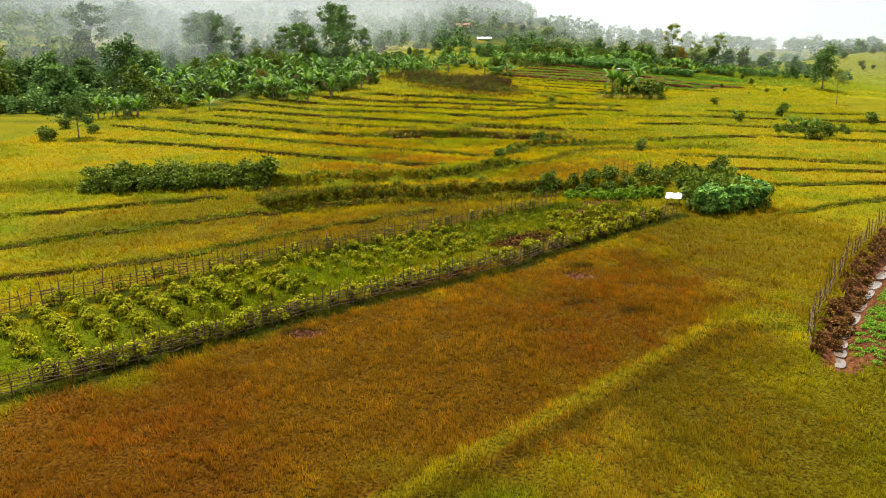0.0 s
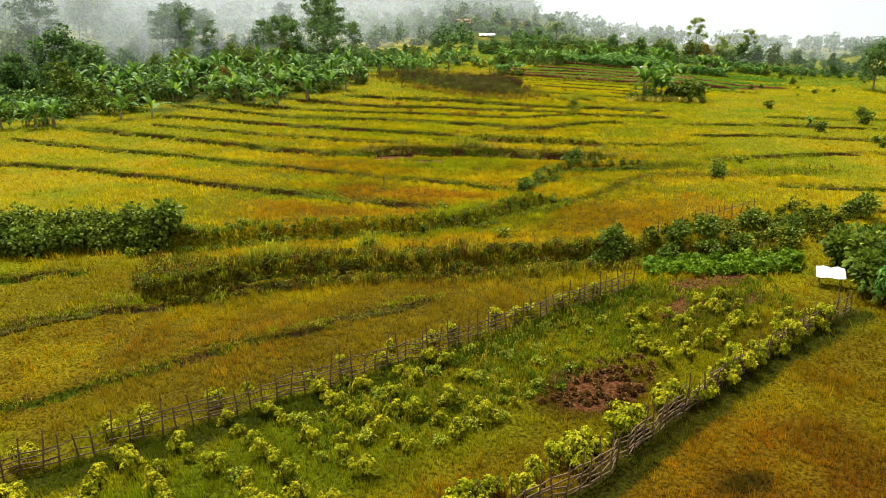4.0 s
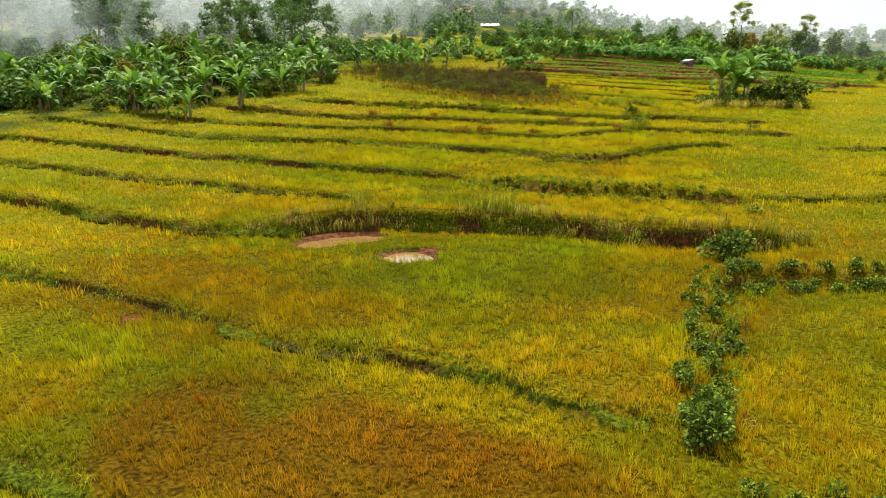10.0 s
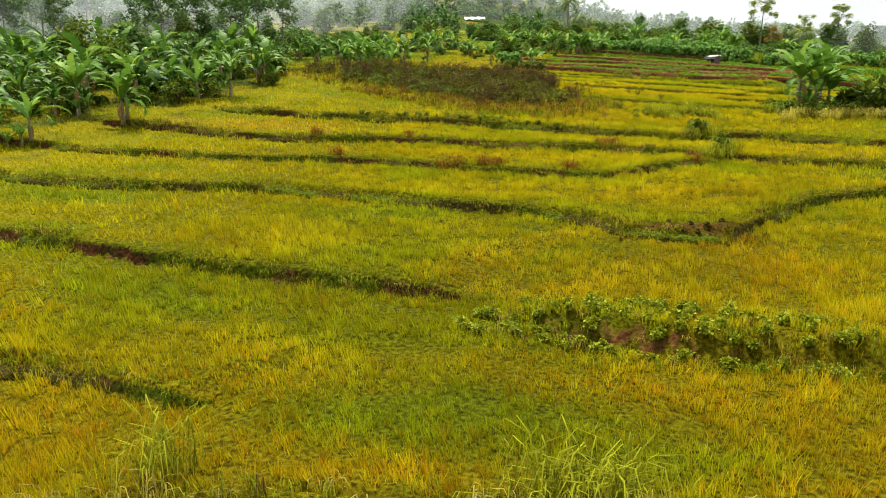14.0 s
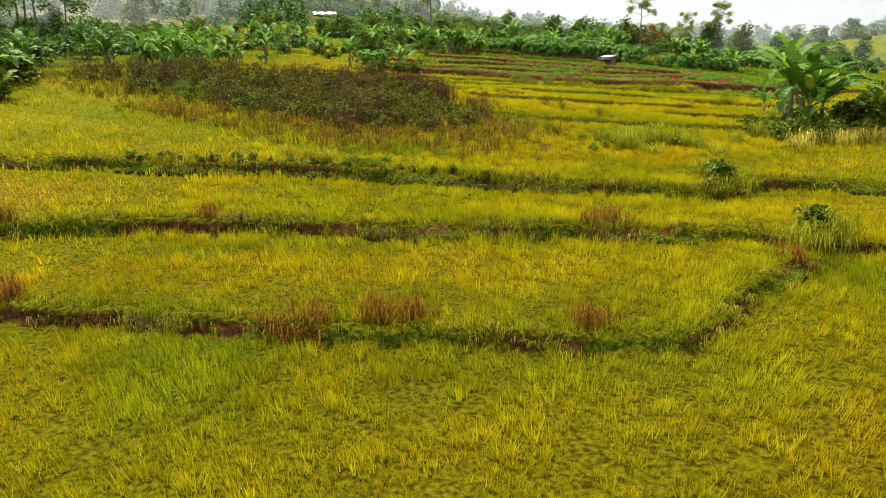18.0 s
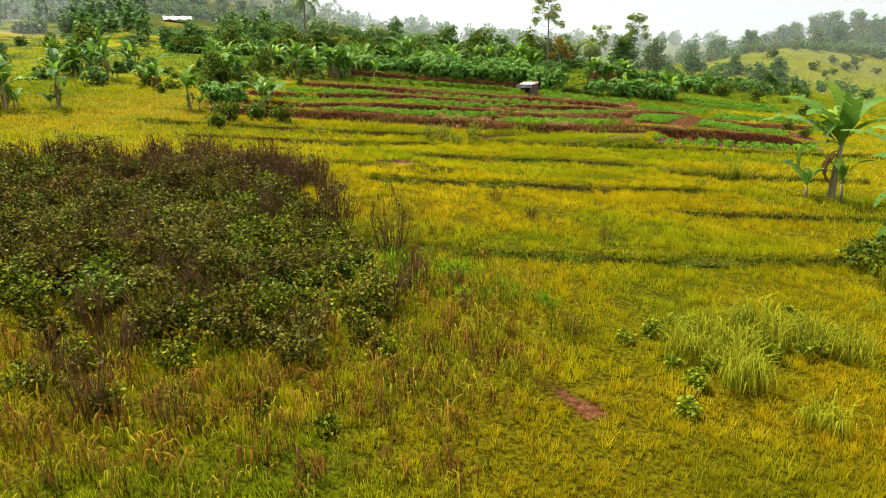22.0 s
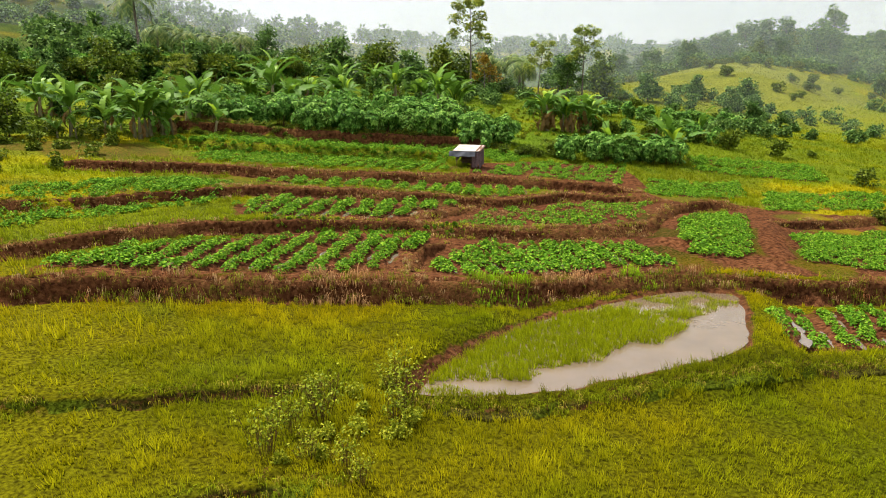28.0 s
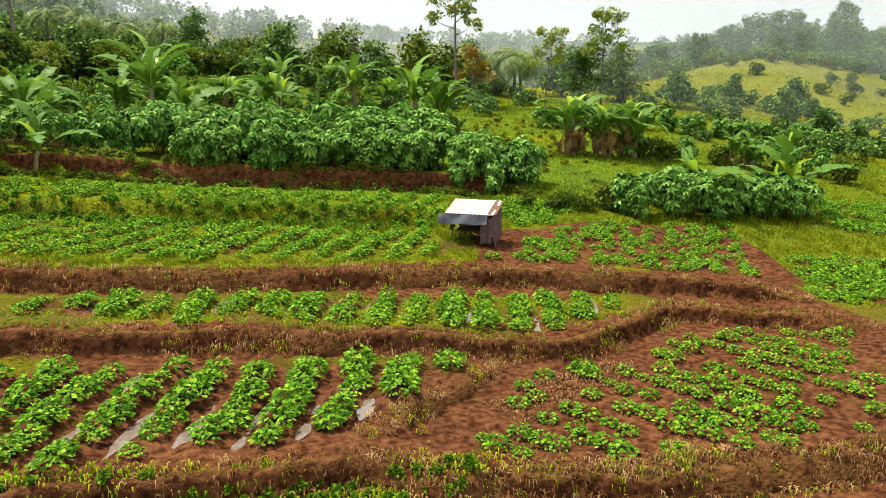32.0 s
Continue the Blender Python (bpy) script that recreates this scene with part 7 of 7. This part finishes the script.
bushes((-34, 298, 4, 302, 4, 420, -34, 420), 70, 177, 2.0, 3.6, 0.6, M_TREE, 3.8, "dense green wood on the slope behind the hedge")
bushes((4, 362, 34, 362, 34, 420, 4, 420), 30, 178, 2.0, 3.6, 0.6, M_TREE, 3.8, "dense green wood on the slope behind the hedge")

# ---- east: bushy slope and wooded rise ----
sow(ROUNDS + SHRUBS, fill((100, 250, 112, 242, 132, 250, 138, 268, 126, 285, 104, 276), 14, 71, 4.6), 71, 0.7, 1.2)
sow(CASSAVAS, along((84, 258, 90, 258, 99, 256, 103.8, 249, 110, 244), 1.1, 0.5, 271), 271, 0.9, 1.3)
bushes((98, 240, 112, 234, 135, 238, 142, 262, 120, 290, 98, 270), 60, 72, 0.9, 2.0, 0.3, M_TREE, 2.4)
bushes((150, 236, 176, 240, 190, 262, 170, 262), 34, 73, 1.2, 2.4, 0.34, M_TREE, 2.8)
sow(ROUNDS, fill((140, 240, 190, 235, 230, 280, 215, 296, 195, 268), 20, 74, 6.0), 74, 0.9, 1.3)
sow(SHRUBS, fill((150, 262, 190, 270, 200, 310, 160, 320, 142, 295), 30, 75, 4.0), 75, 0.7, 1.8)
sow(TREES + LIGHTS[2:], fill((130, 310, 170, 330, 220, 310, 300, 290, 360, 330, 280, 380, 160, 380), 44, 76, 8.0), 76, 0.6, 0.95)
bushes((205, 270, 300, 270, 330, 330, 250, 325, 200, 305), 120, 77, 2.0, 3.6, 0.5, M_TREE, 4.0)
sow(TREES + LIGHTS[2:], fill((90, 320, 130, 300, 190, 400, 120, 420, 60, 360), 18, 78, 8.0), 78, 0.4, 0.7)
sow(SHRUBS, fill((60, 190, 78, 180, 100, 205, 120, 215, 100, 232), 7, 79, 8.0), 79, 0.4, 0.9)

bushes((178, 296, 205, 290, 262, 296, 290, 330, 240, 352, 190, 345, 150, 335, 146, 318), 210, 277, 1.8, 3.4, 0.5, M_TREE, 3.2, "blue-green wood on the misty rise")
sow(ROUNDS + TREES, fill((180, 300, 215, 296, 270, 310, 280, 340, 230, 352, 160, 336), 26, 278, 7.0), 278, 0.8, 1.2)

# ---- far wood on the slopes behind ----
def far_wood(name, ring, count, seed, low, high, clump):
    r = np.random.default_rng(seed)
    spots = np.array(fill(ring, count, seed, 5.5))
    z = land(spots[:, 0], spots[:, 1])[0]
    vs, fs, n = [], [], 0
    for (x, y), g in zip(spots, z):
        h = r.uniform(low, high)
        p, d = blob_points(r, 130, h * 0.42, 1.05, 6, 0.5)
        v, f = leaves(p + np.array([x, y, g + h * 0.55]), d, clump, clump * 0.7, r, 0.4)
        vs.append(v)
        fs.append(f + n)
        n += len(v)
    tagged(new(name, raw_mesh(name, np.concatenate(vs), np.concatenate(fs), M_TREE)), "misty green wood covering the slope behind the fields", "wood", kind="stuff")


far_wood("far_wood", (-130, 285, -60, 300, -14, 290, 14, 300, 12, 335, -4, 352, -10, 420, -150, 400), 170, 81, 5, 9, 1.0)
far_wood("far_wood", (42, 345, 120, 400, 190, 400, 420, 400, 420, 480, 60, 460, 24, 375, 2, 385, -20, 470, 50, 490), 220, 82, 4, 8, 1.2)
far_wood("far_wood", (-500, 420, -150, 400, -20, 470, 60, 490, 420, 480, 420, 640, -500, 640), 420, 83, 7, 12, 2.0)
far_wood("far_wood", (-300, 160, -115, 150, -125, 280, -150, 400, -400, 400), 170, 84, 7, 13, 1.4)

far_wood("far_wood", (-230, 640, 80, 640, 80, 800, -230, 800), 260, 85, 10, 17, 2.8)

# ---- mist before the far slopes: curved see-through sheets that stand in for haze ----
def mist(radius, low, high, amount, start=-62, end=118):
    a = np.linspace(radians(start), radians(end), 61)
    ring = np.stack([20 + np.sin(a) * radius, 195 + np.cos(a) * radius], 1)
    ups = np.array([0.0, 0.12, 0.3, 0.6, 1.0])
    dens = np.array([0.25, 0.75, 1.0, 0.9, 0.0])
    v = np.concatenate([np.column_stack([ring, np.full(len(ring), low + (high - low) * u)]) for u in ups])
    n = len(ring)
    c = (np.arange(len(ups) - 1)[:, None] * n + np.arange(n - 1)[None]).ravel()
    edge = np.minimum(1, np.minimum(np.arange(n), n - 1 - np.arange(n)) / 6)
    d = np.concatenate([edge * k for k in dens])
    me = raw_mesh("mist", v, np.stack([c, c + 1, c + n + 1, c + n], 1), mist_material("mist", amount), np.repeat(d[:, None], 3, 1), False, "veil")
    tagged(new("mist", me), "thin white mist drifting before the wooded slopes", "mist", kind="structure")


mist(88, 9, 45, 0.17, -125, -18)
mist(108, 9, 55, 0.2, -120, -8)
mist(135, 6, 60, 0.24, -118, -2)
mist(118, 6, 34, 0.07, 30, 84)
mist(165, 6, 70, 0.12)
mist(210, 6, 100, 0.24)
mist(300, 6, 150, 0.26)
mist(420, 6, 210, 0.22)

# ---- bamboo fences ----
def fence(label, flat, seed, gap=0.5, high=1.15, rails=5):
    r = np.random.default_rng(seed)
    line = pairs(flat)
    ob = thing("bamboo_fence", label, "fence", "bamboo fences")
    x0, y0 = line[0]
    z0 = height(x0, y0)
    ob.location = (x0, y0, z0)
    posts = []
    for a, b in zip(line[:-1], line[1:]):
        n = max(1, int(np.hypot(*(b - a)) / gap))
        for k in range(n):
            posts.append(a + (b - a) * k / n + r.normal(0, 0.04, 2))
    px = np.array(posts)
    pz = land(px[:, 0], px[:, 1])[0] - z0
    made = []
    for k in range(5):
        bm = bmesh.new()
        h = high * (0.85 + 0.12 * k)
        tube(bm, [(0, 0, -0.25), (0.01, 0.01, h * 0.5), (r.uniform(-0.05, 0.05), r.uniform(-0.05, 0.05), h)], [0.034, 0.03, 0.022], 5)
        made.append(bm_mesh("post", bm, M_BAMBOO))
    for (x, y), z in zip(px, pz):
        p = part("post", made[int(r.integers(0, 5))], ob)
        p.matrix_local = Matrix.LocRotScale((x - x0, y - y0, z), Euler((r.normal(0, 0.07), r.normal(0, 0.07), r.uniform(0, 6.28))), None)
    for j in range(rails):
        level = high * (0.16 + 0.62 * j / (rails - 1))
        for k in range(0, len(px) - 1, 5):
            seg = range(k, min(k + 7, len(px)))
            if r.uniform() < 0.08:
                continue
            pts = [(px[i, 0] - x0 + (0.035 if (i + j) % 2 else -0.035), px[i, 1] - y0, pz[i] + level + r.normal(0, 0.03)) for i in seg]
            bm = bmesh.new()
            tube(bm, pts, [0.026] * len(pts), 4)
            part("rail", bm_mesh("rail", bm, M_BAMBOO), ob)
    return ob


fence("woven bamboo fence along a cassava garden", (-25.8, 34.0, -23.6, 36.3, -19.4, 40.5, -14.1, 45.1, -7.3, 49.8, 0.8, 55.3, 5.5, 58.8, 10.4, 62.4), 1)
fence("leaning woven bamboo fence beside the brown rice field", (-18.0, 26.9, -14.5, 29.6, -10.6, 33.2, -5.7, 37.6, 0.7, 42.4, 4.8, 45.6, 8.9, 49.9, 14, 54.4, 20.0, 59.2), 2)
fence("sparse bamboo post fence above a ditch", (17.6, 32.2, 18.2, 33.6, 22.0, 39.1, 27.6, 47.0, 35.0, 55.7, 41, 61), 3, 0.9, 1.3, 3)
fence("broken row of bamboo posts on a weedy bank", (13.2, 68.4, 16.5, 71.5, 19.5, 74.5, 23, 77), 4, 0.8, 0.9, 2)

# ---- the field shelter ----
M_RUSTROOF = plain_material("rusty_sheet", (0.10, 0.045, 0.025), (0.24, 0.12, 0.07), 5.0, 0.7, 0.3, 0.3)
M_ROOF = plain_material("weathered_white_sheet", (0.34, 0.27, 0.21), (0.66, 0.58, 0.50), 3.0, 0.6, 0.3, 0.2)
M_TARP = plain_material("grey_plastic_tarp", (0.035, 0.038, 0.05), (0.10, 0.105, 0.125), 3.0, 0.45, 0.5, 0.3)
M_NET = plain_material("brown_woven_sheet", (0.03, 0.016, 0.018), (0.20, 0.13, 0.13), 26.0, 0.8, 0.2, 0.5)
M_WHITE = plain_material("white_plastic_sheet", (0.62, 0.65, 0.68), (0.88, 0.89, 0.90), 2.0, 0.45, 0.4, 0.2)


def cloth(name, corner, across, down, material, seed, wave=0.05, nu=8, nv=6):
    """A hanging or lying sheet with folds and a little thickness."""
    r = np.random.default_rng(seed)
    bm = bmesh.new()
    c, a, d = Vector(corner), Vector(across), Vector(down)
    n = a.cross(d).normalized()
    ph = r.uniform(0, 6)
    rows = []
    for back in (0, 1):
        grid = []
        for i in range(nv + 1):
            grid.append([bm.verts.new(c + a * (j / nu) + d * (i / nv) * (1 + 0.05 * math.sin(j * 1.9 + ph)) + n * (wave * math.sin(j * 1.35 + ph + i * 0.4) + 0.012 * back)) for j in range(nu + 1)])
        rows.append(grid)
        for i in range(nv):
            for j in range(nu):
                q = (grid[i][j], grid[i][j + 1], grid[i + 1][j + 1], grid[i + 1][j])
                bm.faces.new(q if not back else q[::-1])
    return bm_mesh(name, bm, material, True)


hut = thing("field_shelter", "small pole shelter with a pale sheet roof and tarpaulin sides", "shelter")
hut.matrix_basis = Matrix.Translation((55.9, 230.3, height(55.9, 230.3) - 0.05)) @ Matrix.Rotation(radians(-50), 4, "Z")
for x, y, h in ((-0.8, -0.7, 1.36), (0.8, -0.7, 1.36), (-0.8, 0.6, 1.58), (0.8, 0.6, 1.58)):
    bm = bmesh.new()
    tube(bm, [(x, y, -0.3), (x + 0.02, y, h * 0.5), (x, y, h)], [0.05, 0.045, 0.04], 6)
    part("post", bm_mesh("post", bm, M_BAMBOO), hut)
bm = bmesh.new()
top = [[bm.verts.new((-1.07 + 2.14 * k / 24, y, z + 0.018 * (k % 2))) for k in range(25)] for y, z in ((-0.95, 1.36), (0.0, 1.52), (0.8, 1.68))]
low = [[bm.verts.new(v.co - Vector((0, 0, 0.012))) for v in row] for row in top]
for g, flip in ((top, 1), (low, -1)):
    for i in range(2):
        for k in range(24):
            bm.faces.new((g[i][k], g[i][k + 1], g[i + 1][k + 1], g[i + 1][k])[::flip])
for a_, b_ in ((top[0], low[0]), (top[2], low[2])):
    for k in range(24):
        bm.faces.new((a_[k], a_[k + 1], b_[k + 1], b_[k]))
part("roof_sheet", bm_mesh("roof_sheet", bm, M_ROOF), hut, "stained pale corrugated roof sheet")
bm = bmesh.new()
slab(bm, [(0.82, -0.9, 1.41), (1.16, -0.8, 1.36), (1.16, 0.84, 1.66), (0.82, 0.82, 1.72)], 0.02)
part("edge_sheet", bm_mesh("edge_sheet", bm, M_RUSTROOF), hut, "rusty brown sheet along the roof edge")
for y, z in ((-0.7, 1.34), (0.6, 1.58)):
    bm = bmesh.new()
    tube(bm, [(-1.1, y, z), (1.1, y, z)], [0.035, 0.035], 6)
    part("beam", bm_mesh("beam", bm, M_BAMBOO), hut)
part("front_tarp", cloth("front_tarp", (-1.32, -0.98, 1.33), (2.15, 0, 0.03), (0.0, -0.14, -0.40), M_TARP, 1), hut, "grey plastic tarp hanging from the eave")
part("side_sheet", cloth("side_sheet", (1.0, -0.95, 1.2), (0.05, 1.6, 0.3), (0.12, 0, -1.2), M_NET, 2, 0.09), hut, "brown woven sheet hung on the side")
part("side_sheet", cloth("side_sheet", (0.5, -0.96, 1.15), (0.5, -0.02, 0.05), (0.02, 0, -1.05), M_NET, 3), hut, "brown woven sheet hung on the side")
part("back_sheet", cloth("back_sheet", (-0.85, 0.66, 1.55), (1.7, 0, 0), (0, 0, -1.4), M_NET, 4), hut, "dark woven back sheet")
part("side_sheet", cloth("side_sheet", (-0.88, -0.6, 1.3), (0, 1.2, 0.2), (0, 0, -0.8), M_TARP, 5), hut, "grey plastic side sheet")
bm = bmesh.new()
for k in range(6):
    slab(bm, [(-0.75, -0.4 + 0.2 * k, 0.5), (0.75, -0.4 + 0.2 * k, 0.5), (0.75, -0.24 + 0.2 * k, 0.5), (-0.75, -0.24 + 0.2 * k, 0.5)], 0.03)
part("bench", bm_mesh("bench", bm, M_BAMBOO), hut)

lean = thing("lean_to", "low garden lean-to roofed with a white plastic sheet", "shelter")
lean.matrix_basis = Matrix.Translation((20.5, 62.4, height(20.5, 62.4))) @ Matrix.Rotation(radians(-24), 4, "Z") @ Matrix.Scale(0.72, 4)
for x, y, h in ((-0.7, -0.55, 0.75), (0.7, -0.55, 0.75), (-0.7, 0.5, 1.2), (0.7, 0.5, 1.2)):
    bm = bmesh.new()
    tube(bm, [(x, y, -0.25), (x, y, h)], [0.04, 0.035], 6)
    part("post", bm_mesh("post", bm, M_BAMBOO), lean)
part("roof_sheet", cloth("roof_sheet", (-0.95, -0.75, 0.74), (1.9, 0, 0), (0, 1.4, 0.5), M_WHITE, 6, 0.04), lean)

far_tarp = tagged(new("plastic_sheet", cloth("plastic_sheet", (-3.5, -2.0, 0.5), (7, 1, 0.2), (0, 3.6, 1.0), M_WHITE, 7, 0.12, 14, 8)), "crumpled white plastic sheet spread on the far slope", "plastic sheet")
far_tarp.location = (20, 348, height(20, 348))

M_WALL = plain_material("plank_wall", (0.16, 0.11, 0.08), (0.30, 0.22, 0.16), 3.0, 0.85, 0.2, 0.3)
M_TILE = plain_material("clay_roof", (0.16, 0.07, 0.045), (0.33, 0.17, 0.11), 4.0, 0.85, 0.2, 0.4)
house = thing("farm_house", "small farm house with a brown pitched roof", "house")
house.matrix_basis = Matrix.Translation((11, 380, height(11, 380))) @ Matrix.Rotation(radians(-12), 4, "Z")
for c in ([(-3, -2.2), (3, -2.2)], [(3, -2.2), (3, 2.2)], [(3, 2.2), (-3, 2.2)], [(-3, 2.2), (-3, -2.2)]):
    bm = bmesh.new()
    (ax, ay), (bx_, by_) = c
    slab(bm, [(ax, ay, -0.8), (bx_, by_, -0.8), (bx_, by_, 2.6), (ax, ay, 2.6)], 0.12)
    part("wall", bm_mesh("wall", bm, M_WALL), house)
for sg in (-1, 1):
    bm = bmesh.new()
    slab(bm, [(-3.6, sg * 2.9, 2.3), (3.6, sg * 2.9, 2.3), (3.6, 0, 4.3), (-3.6, 0, 4.3)][::sg], 0.12)
    part("roof", bm_mesh("roof", bm, M_TILE), house)

# ---- crops ----
def crop_spots():
    got = []
    r = np.random.default_rng(99)
    for ring, spacing, turn, fill_share, size, raised, damp, weedy in BEDS:
        ux, uy = math.cos(turn), math.sin(turn)
        u = ring[:, 0] * ux + ring[:, 1] * uy
        v = -ring[:, 0] * uy + ring[:, 1] * ux
        for row in range(math.ceil(v.min() / spacing), math.floor(v.max() / spacing) + 1):
            s = np.arange(u.min(), u.max(), (0.62 if fill_share < 0.65 else 0.34) * size + 0.02)
            s = s + r.normal(0, 0.09, len(s))
            w = row * spacing + r.normal(0, 0.22 if spacing <= 1.0 else 0.10, len(s))
            x, y = s * ux - w * uy, s * uy + w * ux
            thrive = vnoise(x * 0.8, y * 0.8, 53)
            k = inside(x, y, ring) & (r.uniform(0, 1, len(s)) < (1.35 * fill_share if fill_share < 0.65 else fill_share) * (1 - 0.15 * weedy) * (0.88 + 0.35 * thrive)) & (near(x, y, np.vstack([ring, ring[:1]]))[0] > 0.16)
            got += [(a, b, size * (0.72 + 0.5 * g) * (1 - 0.1 * weedy) * r.uniform(0.75, 1.25)) for a, b, g in zip(x[k], y[k], thrive[k])]
    return np.array(got)


plants = crop_spots()
plants_z = land(plants[:, 0], plants[:, 1])[0]
close = np.hypot(plants[:, 0] - 47.5, plants[:, 1] - 219.5)
order = np.argsort(close)
CROPS = [crop(200 + k, 84, 0.33, 0.5) for k in range(6)]
CROP_MESHES = [raw_mesh("crop_plant", v, f, M_POTATO) for v, f in CROPS]
r_crop = np.random.default_rng(123)
for i in order[:290]:
    ob = tagged(new("crop_plant", CROP_MESHES[int(r_crop.integers(0, 6))]), "leafy green bean plant in a red earth bed", "crop plant", "crop plants in the beds")
    k = plants[i, 2] * 1.08
    ob.matrix_basis = Matrix.LocRotScale((plants[i, 0], plants[i, 1], plants_z[i] - 0.02), Euler((0, 0, r_crop.uniform(0, 6.28))), (k, k, k * r_crop.uniform(0.8, 1.2)))
vs, fs, n = [], [], 0
for i in order[290:]:
    v, f = CROPS[int(r_crop.integers(0, 6))]
    a = r_crop.uniform(0, 6.28)
    ca, sa = math.cos(a) * plants[i, 2], math.sin(a) * plants[i, 2]
    vs.append(np.stack([v[:, 0] * ca - v[:, 1] * sa + plants[i, 0], v[:, 0] * sa + v[:, 1] * ca + plants[i, 1], v[:, 2] * plants[i, 2] + plants_z[i] - 0.02], 1))
    fs.append(f + n)
    n += len(v)
tagged(new("crop_rows", raw_mesh("crop_rows", np.concatenate(vs), np.concatenate(fs), M_POTATO)), "rows of leafy green crops in red earth plots", "crops", kind="stuff")
